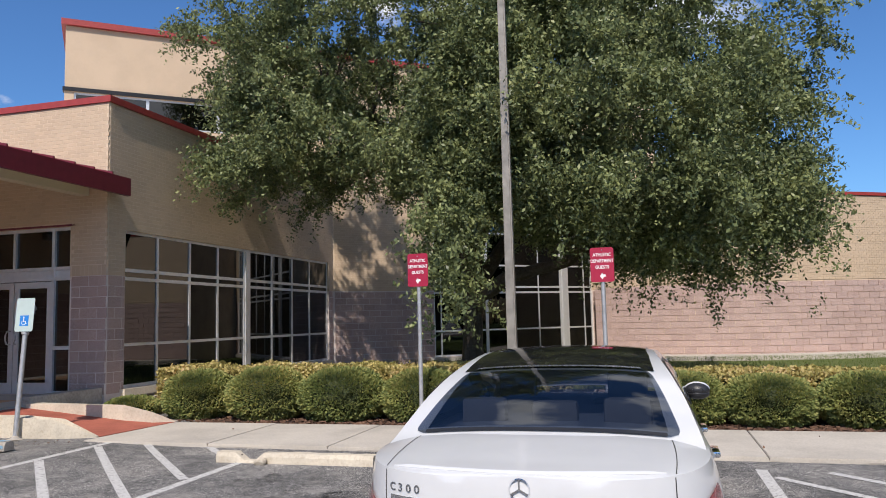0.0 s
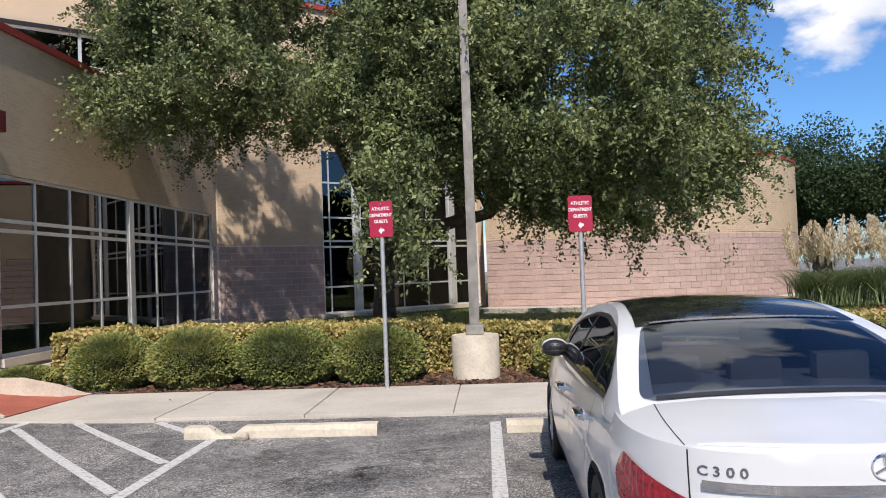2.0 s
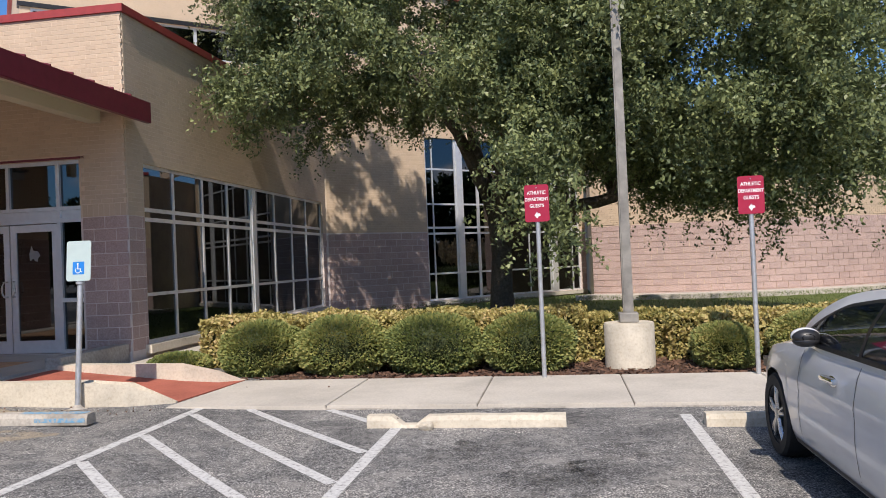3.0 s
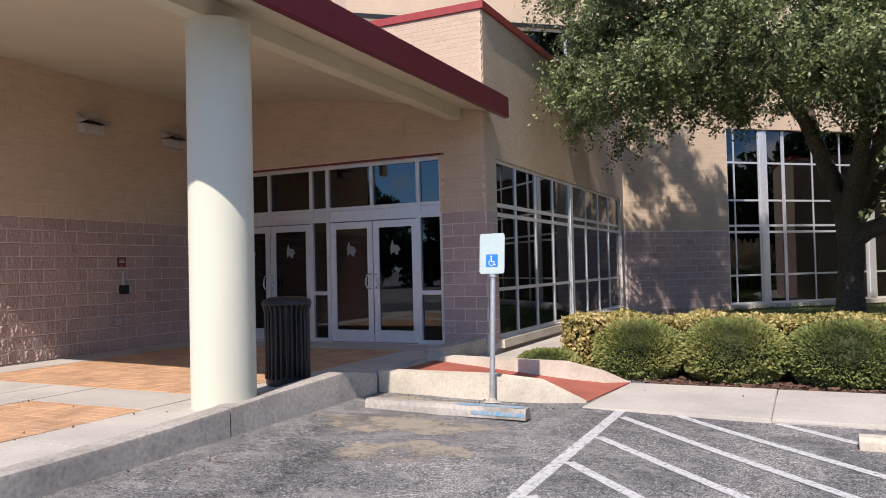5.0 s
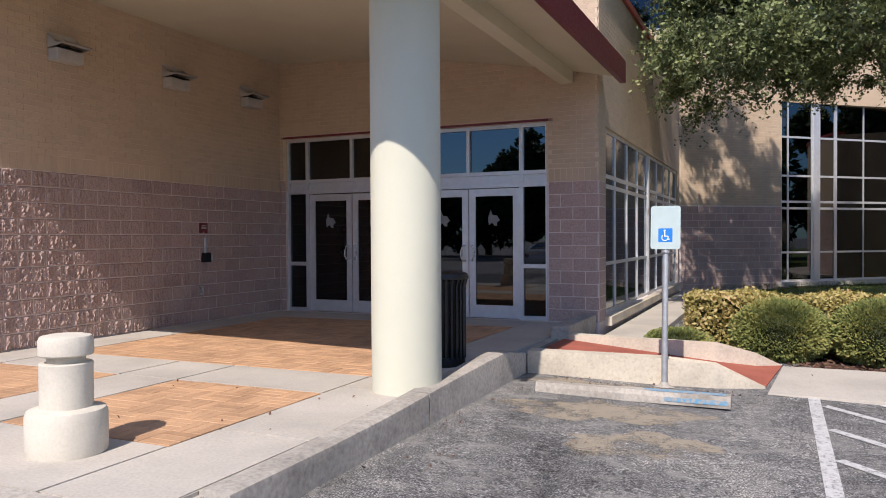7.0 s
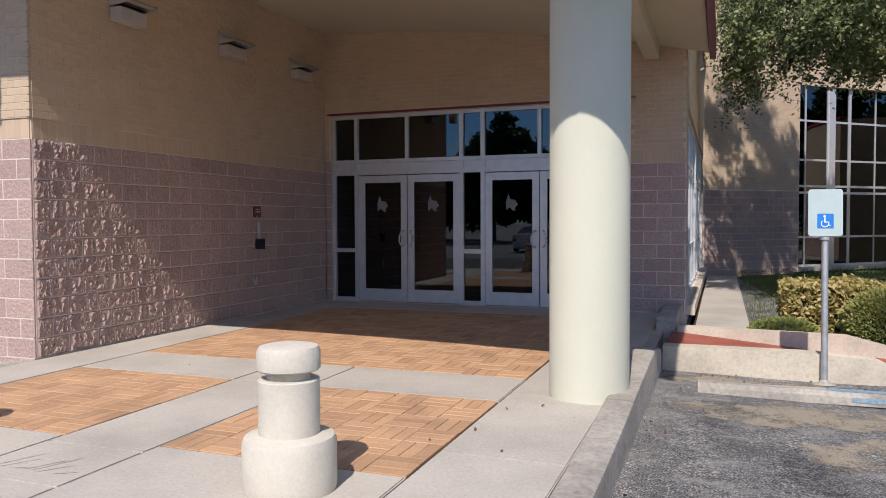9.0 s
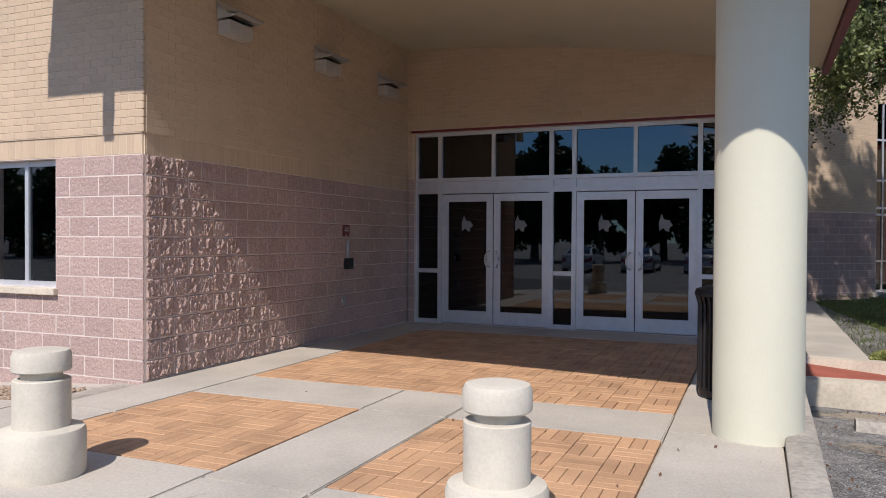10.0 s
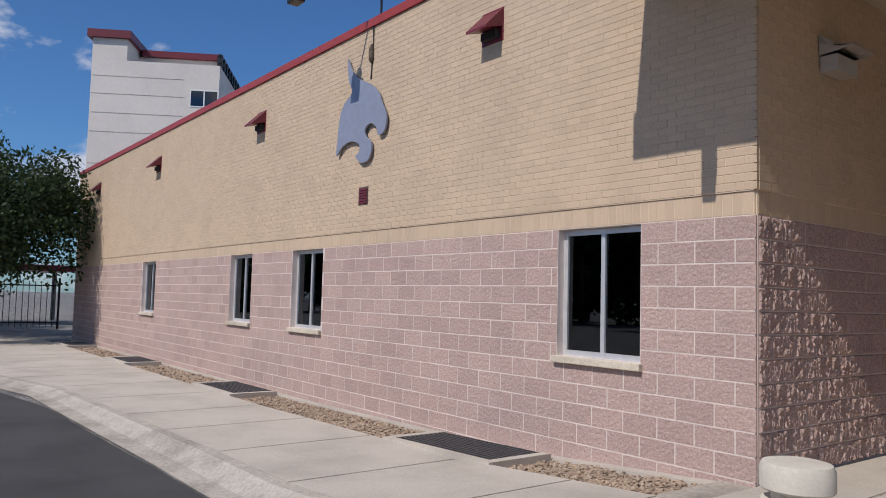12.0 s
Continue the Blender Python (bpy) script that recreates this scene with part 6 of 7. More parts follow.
def oak():
    t = thing("oak_tree", "large live oak with a broad dense crown", "tree", pose(0, 0, 0))
    t.location = (-4.45, 18.7, 0.14)
    base = np.array([-4.45, 18.7, 0.14])
    r = np.random.default_rng(21)
    cs, rs = [], []
    while len(cs) < 760:
        d = r.standard_normal(3)
        d /= np.linalg.norm(d)
        k = r.uniform(0.15, 1.0) ** 0.42
        if len(cs) % 2:
            p = np.array([-5.0, 16.2, 7.6]) + d * k * np.array([5.4, 4.6, 6.0])
        else:
            p = np.array([-0.6, 15.9, 5.4]) + d * k * np.array([4.1, 4.4, 4.0])
        p[0] += 0.25 * math.sin(p[2] * 2.1)
        # open pockets between the boughs, and a thin top on the side of the bay
        if noise.noise(Vector(p) * 0.52 + Vector((3.7, 1.2, 0.4))) < (-0.33 if p[2] < 9.0 else -0.15):
            continue
        if p[0] < -4.6 and p[2] > 8.2 and r.random() < 0.15:
            continue
        zb = np.interp(p[0], [q[0] for q in ZB], [q[1] for q in ZB])
        s = r.uniform(0.42, 0.82)
        if p[2] < zb + s * 0.7:
            if r.random() < 0.45:
                p[2] = zb + s * 0.7 + r.uniform(0.0, 0.7)
            else:
                continue
        if p[0] > -1.5 and p[2] + s > (25.6 - p[1]) * 1.04:
            continue
        if p[0] < -9.2 and p[2] < 6.8:
            p[0] = -9.2 + 0.1 * r.random()
        cs.append(p)
        rs.append(s)
    # the full side towards the bay wall, in small clumps that let flecks of sun through
    for k in range(120):
        p = np.array([r.uniform(-9.0, -4.6), r.uniform(14.6, 18.2), 0.0])
        p[2] = r.uniform(4.9, 8.0) if k % 2 else r.uniform(7.6, 12.2)
        cs.append(p)
        rs.append(r.uniform(0.36, 0.58))
    # a bough that hangs forward and low beside the light pole
    for k in range(44):
        u = k / 43
        cs.append(np.array([-3.9 + 0.9 * u, 15.2 - 3.1 * u, 6.2 - 3.6 * u * u]) + r.standard_normal(3) * np.array([0.42, 0.35, 0.35]))
        rs.append(r.uniform(0.5, 0.72))
    cs = np.array(cs)
    main = twig_cloud(cs, rs, np.array([-3.4, 17.2, 5.0]), 4)
    # loose hanging sprays at the rim
    low = cs[np.argsort(cs[:, 2])[:110]]
    spray = []
    for c in low:
        for _ in range(5):
            st = c + r.standard_normal(3) * 0.4
            dr = np.array([r.normal(0, 0.5), r.normal(-0.1, 0.5), -0.8])
            m = 30
            u = r.uniform(0, 1, (m, 1))
            spray.append(st + dr * u * r.uniform(0.3, 0.65) + r.standard_normal((m, 3)) * 0.05)
    pts = np.concatenate([main] + spray)
    pts = pts[~((pts[:, 0] < -9.95) & (pts[:, 2] < 6.3))]
    leaf_part("crown", sheet_leaves("crown", pts - base, 0.044, 0.022, 5), M_OAK, t, "small dark grey-green oak leaves")
    b = bmesh.new()
    tube(b, [(0.05, 0, -0.2), (0.0, 0, 0.15), (-0.02, 0.0, 0.8), (0.05, -0.05, 1.6), (0.0, -0.1, 2.5)], [0.46, 0.33, 0.26, 0.25, 0.28], 16)
    for v in b.verts:
        v.co += Vector(noise.noise_vector(v.co * 2.5)) * 0.05
    part("trunk", b, M_BARK, t, "grey-brown furrowed trunk", True)
    limbs = [((0.1, -0.1, 1.9), (1.2, -0.8, 2.5), (2.6, -1.4, 2.75), (4.2, -1.6, 3.5), (6.2, -1.3, 4.3)), ((0, -0.1, 2.3), (-0.45, -0.6, 3.6), (-1.2, -1.5, 5.2), (-2.9, -2.3, 6.6)), ((0, 0, 2.3), (0.5, -0.9, 3.6), (0.9, -1.9, 5.2), (1.0, -2.8, 7.4)),
             ((0, 0, 2.4), (-0.5, 0.5, 4), (-0.9, 0.8, 6), (-0.6, 0.4, 8.5)), ((0.1, 0, 2.3), (1.3, 0.5, 4.0), (2.8, 0.6, 5.8), (4.8, 0.2, 7.2)), ((0.0, -0.2, 2.4), (0.3, -1.8, 4.4), (0.6, -3.2, 5.6)), ((-1.2, -1.5, 5.2), (-2.3, -1.0, 6.6), (-3.8, -0.5, 8.0))]
    for L in limbs:
        b = bmesh.new()
        pts_ = [Vector(p) for p in L]
        fine = []
        for p, q in zip(pts_, pts_[1:]):
            for k in range(4):
                fine.append(p.lerp(q, k / 4) + Vector(noise.noise_vector(p.lerp(q, k / 4) * 1.3)) * 0.10 * (len(fine) > 0))
        fine.append(pts_[-1])
        nn = len(fine)
        tube(b, fine, [0.20 * (1 - 0.8 * i / nn) for i in range(nn)], 9)
        part("limb", b, M_BARK, t, smooth=True)
    # twigs towards the clumps
    b = bmesh.new()
    ends = [Vector(p) for L in limbs for p in L[1:]]
    for c in cs[::2]:
        q = Vector(c - base)
        p = min(ends, key=lambda e: (e - q).length)
        if (p - q).length > 1.9:
            continue
        mid = p.lerp(q, 0.5) + Vector((0, 0, 0.25))
        tube(b, [p, mid, q], [0.05, 0.03, 0.012], 5)
    tagged(part("branch", b, M_BARK, t, "thin grey branches"), kind="stuff")
    return t


oak()


def bush(x, y, z, rx, ry, rz, seed, leaf=M_BUSH, name="bush", label="clipped round green shrub beside the pavement", n=15000, group="clipped shrubs"):
    t = thing(name, label, "shrub", pose(x, y, z), group)
    r = np.random.default_rng(seed)
    d = r.standard_normal((n, 3))
    d /= np.linalg.norm(d, axis=1, keepdims=True)
    p = np.sign(d) * np.abs(d) ** 0.9
    p[:, 2] = np.maximum(p[:, 2], -0.85)
    wob = np.array([1 + 0.07 * noise.noise(Vector(q) * 2.6 + Vector((seed * 3.1, 0, 0))) + 0.05 * noise.noise(Vector(q) * 6.0) for q in p])
    k = (0.95 + 0.09 * r.random(n) ** 2) * wob
    c = p * k[:, None] * np.array([rx, ry, rz]) + np.array([0, 0, rz * 0.85])
    leaf_part("foliage", sheet_leaves("foliage", c, 0.024, 0.0165, seed), leaf, t, "dense small leaves")
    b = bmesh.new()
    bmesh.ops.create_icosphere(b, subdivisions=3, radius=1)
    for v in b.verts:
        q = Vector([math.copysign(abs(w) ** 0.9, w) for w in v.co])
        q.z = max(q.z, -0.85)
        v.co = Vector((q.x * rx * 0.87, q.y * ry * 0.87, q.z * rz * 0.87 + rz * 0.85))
    part("core", b, M_CORE, t, "solid filler, coloured dark for the shade among leaves", True)


# solid filler below the leaves, coloured dark for the shade among them
M_CORE = plain("core_shade", (0.035, 0.045, 0.014), 0.9, 0, 0.4, 30)
for i, (x, rx, h) in enumerate(((-7.48, 0.60, 0.80), (-6.22, 0.67, 0.84), (-4.87, 0.72, 0.82), (-3.50, 0.64, 0.80), (-0.85, 0.42, 0.60), (0.35, 0.60, 0.72), (1.48, 0.60, 0.70), (2.75, 0.66, 0.72), (4.1, 0.66, 0.70), (5.4, 0.66, 0.70), (6.8, 0.66, 0.70))):
    bush(x, 11.35, 0.04, rx, 0.58, h / 1.85, 40 + i)
bush(-8.80, 11.30, 0.04, 0.46, 0.42, 0.20, 60, n=5000, label="low clipped green shrub beside the ramp")


def hedge(x0, x1, y0, y1, z1, seed, leaf, label, n):
    t = thing("hedge", label, "hedge", pose((x0 + x1) / 2, (y0 + y1) / 2, 0.05))
    r = np.random.default_rng(seed)
    w, d, h = (x1 - x0) / 2, (y1 - y0) / 2, z1 - 0.05
    f = r.random(n)
    px, py, pz = r.uniform(-w, w, n), r.uniform(-d, d, n), r.uniform(0.0, h, n)
    top, fr = f < 0.5, (f >= 0.5) & (f < 0.86)
    bk = ~(top | fr)
    lump = np.array([0.07 * noise.noise(Vector((a * 1.6, b_ * 1.6, seed))) + 0.05 * noise.noise(Vector((a * 5, b_ * 5, seed))) for a, b_ in zip(px, py)])
    pz[top] = h + lump[top] + r.normal(0, 0.02, top.sum()) - 0.10 * (np.abs(py[top]) / d) ** 4
    py[fr] = -d + 1.2 * lump[fr] + r.normal(0, 0.025, fr.sum())
    px[bk] = np.where(r.random(bk.sum()) < 0.5, -w, w) + 1.2 * lump[bk]
    c = np.column_stack([px, py, pz])
    leaf_part("foliage", sheet_leaves("foliage", c, 0.034, 0.021, seed), leaf, t, "loose small leaves")
    part("core", boxed((-w + 0.06, w - 0.06, -d + 0.06, d - 0.06, 0, h - 0.07), bev=0.05), M_CORE, t, "solid filler, coloured dark for the shade among leaves")


hedge(-8.72, -2.72, 11.85, 12.75, 0.84, 71, M_PRIVET, "yellow-green clipped hedge behind the round shrubs", 26000)
hedge(-1.45, 4.2, 11.9, 12.75, 0.72, 72, M_PRIVET, "yellow-green clipped hedge behind the round shrubs", 22000)
hedge(-2.75, -1.44, 12.2, 12.75, 0.72, 74, M_PRIVET, "yellow-green clipped hedge behind the light pole", 5000)
M_REDLEAF = leafy("red_shrub_leaves", [(0.16, 0.10, 0.04), (0.30, 0.12, 0.06), (0.40, 0.16, 0.09), (0.28, 0.20, 0.07)])
hedge(4.25, 14.0, 12.3, 13.6, 0.70, 73, M_REDLEAF, "reddish-brown low hedge beyond the shrubs", 24000)


def pampas(x, y, s, seed):
    t = thing("pampas_grass", "tall pampas grass with cream plumes on the lawn", "ornamental grass", pose(x, y, 0.2), "pampas grass")
    r = np.random.default_rng(seed)
    V, F = [], []
    for _ in range(900):
        a, l = r.uniform(0, 6.28), r.uniform(0.8, 1.5) * s
        o = np.array([r.normal(0, 0.25), r.normal(0, 0.25), 0]) * s
        d = np.array([math.cos(a), math.sin(a), 0])
        w = np.array([-math.sin(a), math.cos(a), 0]) * 0.014
        pts_ = [o + d * l * (0.12 * u + 0.55 * u * u) + np.array([0, 0, l * (1.15 * u - 0.55 * u * u)]) for u in (0, 0.35, 0.7, 1.0)]
        n = len(V)
        for p, k in zip(pts_, (1, 1, 0.8, 0.15)):
            V += [(p - w * k).tolist(), (p + w * k).tolist()]
        F += [(n + 2 * i, n + 2 * i + 1, n + 2 * i + 3, n + 2 * i + 2) for i in range(3)]
    me = bpy.data.meshes.new("blades")
    me.from_pydata(V, [], F)
    leaf_part("blades", me, M_PAMPAS, t, "arching grey-green blades")
    for _ in range(26):
        a, l = r.uniform(0, 6.28), r.uniform(1.4, 2.1) * s
        o = np.array([r.normal(0, 0.3), r.normal(0, 0.3), 0]) * s
        top = o + np.array([math.cos(a) * 0.45 * s, math.sin(a) * 0.45 * s, l])
        u = r.uniform(0, 1, (260, 1))
        c = o + (top - o) * (0.62 + 0.38 * u) + r.standard_normal((260, 3)) * 0.055 * s * np.sin(np.clip(u * 3.0, 0, 3.1)) + np.array([0, 0, -0.03])
        ob = leaf_part("plume", sheet_leaves("plume", c, 0.055, 0.014, seed + 9, up=(top - o) / np.linalg.norm(top - o), droop=0.6), M_PLUME, t)
    return t


for i, (x, y, s) in enumerate(((8.0, 23.5, 1.25), (9.6, 23.2, 1.3), (11.4, 23.8, 1.3), (13.2, 23.4, 1.25), (15.2, 24.0, 1.3))):
    pampas(x, y, s, 300 + 20 * i)


def far_tree(x, y, h, w, seed, n=26, per=620, base=0.28, leaf=0.11):
    t = thing("tree", "dark green broadleaf tree in the distance", "tree", pose(x, y, 0.1), "distant trees")
    r = np.random.default_rng(seed)
    cs, rs = [], []
    for _ in range(n):
        d = r.standard_normal(3)
        d /= np.linalg.norm(d)
        cs.append(np.array([0, 0, h * (0.5 + base / 2)]) + d * r.uniform(0.4, 0.95) * np.array([w, w, h * (0.5 - base / 2)]))
        rs.append(np.ones(3) * w * r.uniform(0.22, 0.4))
    pts_ = np.concatenate([c + (clump_cloud([np.zeros(3)], [np.ones(3) * 0.6], per, seed + i) / 0.6) * q for i, (c, q) in enumerate(zip(cs, rs))])
    leaf_part("crown", sheet_leaves("crown", pts_, leaf, leaf * 0.55, seed), M_FARLEAF, t, "dense dark leaves")
    b = bmesh.new()
    tube(b, [(0, 0, -0.1), (0.05, 0, h * 0.25), (0, 0.1, h * 0.6)], [w * 0.09, w * 0.06, w * 0.03], 8)
    part("trunk", b, M_BARK, t, smooth=True)


for i, (x, y, h, w) in enumerate(((17.5, 45, 8.6, 4.2), (23, 44, 9.5, 4.8), (29, 43, 9.0, 4.6), (20, 52, 10, 5), (34, 40, 9, 5))):
    far_tree(x, y, h, w, 500 + i, n=30)
for i, (x, y, h, w) in enumerate(((-41.2, 2.9, 6.4, 3.3), (-47.5, 1.8, 7.6, 3.2), (-52, -1.5, 8.0, 3.2))):
    far_tree(x, y, h, w, 530 + i, n=52, per=520, base=0.30, leaf=0.08)
for i in range(26):
    far_tree(-72 + 4.9 * i, -37 - 3 * (i % 3), 8.6 + 1.7 * math.sin(i * 2.3), 4.4, 560 + i, n=20, per=300, base=0.0, leaf=0.30)
# rows west and east lie out of view, added to darken the window reflections
for i in range(9):
    far_tree(-84 - 3 * (i % 2), -44 + 4.8 * i, 9.0 + 1.4 * math.sin(i * 1.9), 4.4, 620 + i, n=20, per=300, base=0.0, leaf=0.30)
for i in range(8):
    far_tree(24 + 2.5 * (i % 2), 6 + 4.4 * i, 11.5 + 1.5 * math.sin(i * 1.7), 4.4, 600 + i, n=20, per=300, base=0.0, leaf=0.30)
for x, y, rz in ((-19.5, -15, 180), (-16.4, -15.2, 180), (-13.2, -15, 180), (-7.2, -15.1, 180), (-1.2, -14.8, 180), (4.8, -15, 180)):
    tagged(copy_thing(car, pose(x, y, 0.03, 0, 0, rz)), "white saloon parked across the drive", group="parked cars")

# grass on the lawn
r = np.random.default_rng(9)
V, F = [], []
for x0, x1, y0, y1, n in ((-9.1, -8.75, 10.65, 13.0, 2600), (-9.15, 12, 12.85, 27, 34000)):
    for _ in range(n):
        x, y = r.uniform(x0, x1), y0 + (y1 - y0) * r.random() ** 1.5
        if y > ARC_C.y - math.sqrt(max(0, ARC_R ** 2 - (x - ARC_C.x) ** 2)) - 0.1 and x > -2:
            continue
        z = 0.07 + 0.16 * min(1, max(0, (y - 13) / 10))
        a, h = r.uniform(0, 6.28), r.uniform(0.03, 0.075)
        dx, dy, k = 0.009 * math.cos(a), 0.009 * math.sin(a), r.normal(0, 0.025)
        n0 = len(V)
        V += [(x - dx, y - dy, z), (x + dx, y + dy, z), (x + k, y + k * 0.5, z + h)]
        F.append((n0, n0 + 1, n0 + 2))
me = bpy.data.meshes.new("grass")
me.from_pydata(V, [], F)
me.materials.append(M_GRASS)
tagged(new("grass", me), "short green grass of the lawn", "grass", kind="stuff")
solid("pavement", boxed((-2.6, -2.0, 26.2, 27.3, 0.1, 0.24)), M_CONC, "concrete edge at the curved wall", "pavement")
b = bmesh.new()
prism(b, [arc(ARC_R + 0.9, A0 + (A1 - A0) * i / NA) for i in range(NA + 1)] + [arc(ARC_R + 0.02, A1 - (A1 - A0) * i / NA) for i in range(NA + 1)], 0.1, 0.27)
solid("pavement", b, M_CONC, "pale concrete strip at the foot of the curved wall", "pavement")
# bark chips in the bed
r = np.random.default_rng(19)
V, F = [], []
for _ in range(7000):
    x, y = r.uniform(-8.9, 5), r.uniform(10.62, 12.3)
    c = np.array([x, y, 0.06 + r.uniform(0, 0.012)])
    d, e = r.standard_normal(3) * 0.022, r.standard_normal(3) * 0.010
    d[2] *= 0.3
    n0 = len(V)
    V += [(c - d - e).tolist(), (c + d - e).tolist(), (c + d + e).tolist(), (c - d + e).tolist()]
    F.append((n0, n0 + 1, n0 + 2, n0 + 3))
me = bpy.data.meshes.new("bark_chips")
me.from_pydata(V, [], F)
M_CHIP = stone("bark_chip", (0.16, 0.09, 0.06), (0.07, 0.04, 0.03), (0.28, 0.18, 0.12), 40, 2, pieces=True)
me.materials.append(M_CHIP)
tagged(new("bark_chips", me), "brown bark chips in the planting bed", "mulch", kind="stuff")

# ---- fallen leaves ----
r = np.random.default_rng(77)
pts = []
for x0, x1, y0, y1, n in ((-10.17, -9.6, 4.6, 8.6, 24), (-11.2, -10.5, 4.2, 6.0, 5), (-7.5, 2.5, 8.8, 10.5, 8), (-9.7, -7.6, 8.3, 8.65, 30), (-15.4, -11.3, 4.1, 6.6, 7)):
    for _ in range(n):
        x, y = r.uniform(x0, x1), r.uniform(y0, y1)
        z = (Z_FLOOR if x < -10.45 else asphalt_z(x, y) if y < 8.68 else 0.078) + 0.012
        pts.append((x, y, z))
me = sheet_leaves("leaf_litter", np.array(pts), 0.016, 0.010, 78)
me.materials.append(M_CHIP)
tagged(new("leaf_litter", me), "a few dry brown leaves on the ground", "leaves", kind="stuff")

# ---- slabs, pavers, blocks and bricks ----
def slab(name, outline, z0, z1, material, parent, bevel=0.008):
    b = bmesh.new()
    prism(b, outline, z0, z1)
    top = max(b.faces, key=lambda f: f.calc_center_median().z)
    bmesh.ops.bevel(b, geom=list(top.edges), offset=bevel, segments=2, affect="EDGES")
    return part(name, b, material, parent)


def rect(x0, x1, y0, y1):
    return [(x0, y0), (x1, y0), (x1, y1), (x0, y1)]


G = 0.006
x_cuts = [-7.55, -5.65, -3.95, -2.30, -0.6, 1.1, 2.8, 4.5, 6.2, 7.9, 9.6, 13, 17, 22, 30, 69]
for a, c in zip(x_cuts, x_cuts[1:]):
    k0, k1 = 8.72 - 0.0067 * (a + 7.6), 8.72 - 0.0067 * (c + 7.6)
    a0 = a if a > -7.5 else -7.60
    slab("slab", [(a0 + G, k0), (c - G, k1), (c - G, 10.60), (a + G if a > -7.5 else -7.44, 10.57)], 0.0, 0.078, M_CONC, walk_slabs)
slab("slab", rect(-16.5 + G, -15.54 - G, 3.07, 4.99), 0.25, Z_FLOOR, M_CONC, pavement)
slab("slab", rect(-16.24, -15.54 - G, 5.0 + G, 12.12), 0.25, Z_FLOOR, M_CONC, pavement)
slab("slab", rect(-15.54 + G, -13.72 - G, 3.07, 4.06 - G), 0.25, Z_FLOOR, M_CONC, pavement)
slab("slab", rect(-13.72 + G, -12.94 - G, 3.07, 3.28 - G), 0.25, Z_FLOOR, M_CONC, pavement)
slab("slab", rect(-13.72 + G, -12.94 - G, 3.28 + G, 3.92 - G), 0.25, Z_FLOOR, M_CONC, pavement)
slab("slab", rect(-13.72 + G, -12.94 - G, 3.92 + G, 5.92 - G), 0.25, Z_FLOOR, M_CONC, pavement)
slab("slab", rect(-12.94 + G, -11.23 - G, 3.07, 4.06 - G), 0.25, Z_FLOOR, M_CONC, pavement)
for a, c in ((-15.54, -13.72), (-13.72, -12.94), (-12.94, -11.23)):
    slab("slab", rect(a + G, c - G, 5.92 + G, 6.80 - G), 0.25, Z_FLOOR, M_CONC, pavement)
slab("slab", rect(-15.54 + G, -11.23 - G, 11.25 + G, 12.13), 0.25, Z_FLOOR, M_CONC, pavement)
for a, c in ((3.07, 4.55), (4.55, 6.2), (6.2, 8.9), (8.9, 12.12)):
    slab("slab", rect(-11.23 + G, -10.43, a + G, c - G), 0.25, Z_FLOOR, M_CONC, pavement)
walk_cuts = [-16.5, -17.4, -19.0, -20.7, -22.4, -24.0] + [-24.0 - 1.9 * i for i in range(1, 11)]
for a, c in zip(walk_cuts, walk_cuts[1:]):
    lo_y = [float(np.interp(x, [p[0] for p in EDGE], [p[1] for p in EDGE])) + 0.17 for x in (c, a)]
    slab("slab", [(c + G, lo_y[0]), (a - G, lo_y[1]), (a - G, 5.02), (c + G, 5.02)], -0.12, lambda x, y: walk_z(x), M_CONC, pavement)


def box_data(x0, x1, y0, y1, z0, z1, ch):
    """Vertices and faces of a piece with chamfered front edges; the front looks to -y."""
    v = [(x0, y1, z0), (x1, y1, z0), (x1, y1, z1), (x0, y1, z1), (x0, y0 + ch, z0), (x1, y0 + ch, z0), (x1, y0 + ch, z1), (x0, y0 + ch, z1),
         (x0 + ch, y0, z0 + ch), (x1 - ch, y0, z0 + ch), (x1 - ch, y0, z1 - ch), (x0 + ch, y0, z1 - ch)]
    f = [(8, 9, 10, 11), (4, 5, 9, 8), (5, 6, 10, 9), (6, 7, 11, 10), (7, 4, 8, 11), (0, 1, 5, 4), (1, 2, 6, 5), (2, 3, 7, 6), (3, 0, 4, 7)]
    return v, f


PIECE_MESHES = {}


def piece_mesh(name, w, h, d, ch, material):
    key = (name, round(w, 3), round(h, 3), material.name)
    if key not in PIECE_MESHES:
        me = bpy.data.meshes.new(name)
        v, f = box_data(0, w, 0, d, 0, h, ch)
        me.from_pydata(v, [], f)
        me.materials.append(material)
        PIECE_MESHES[key] = me
    return PIECE_MESHES[key]


def lay(parent, rects, name, material, near, d=0.03, ch=0.0025, many="masonry", jitter=0.0, place=None, limit=300, proud=0.0):
    """Pieces from rectangles x0, x1, z0, z1 in the parent's frame: those that near() picks as objects, the rest joined."""
    rng = random.Random(7)
    V, F, count = [], [], 0
    for r in rects:
        y = rng.uniform(-jitter, jitter) - proud
        if near(r) and count < limit and place is None:
            ob = new(name, piece_mesh(name, r[1] - r[0], r[3] - r[2], d, ch, material))
            ob.parent, ob.location = parent, (r[0], y, r[2])
            count += 1
        else:
            v, f = box_data(r[0], r[1], y, d + y, r[2], r[3], ch)
            n = len(V)
            V += [place(p) for p in v] if place else v
            F += [tuple(i + n for i in q) for q in f]
    if V:
        me = bpy.data.meshes.new(many)
        me.from_pydata(V, [], F)
        me.materials.append(material)
        ob = new(many, me)
        ob.parent = parent
        tagged(ob, kind="stuff")


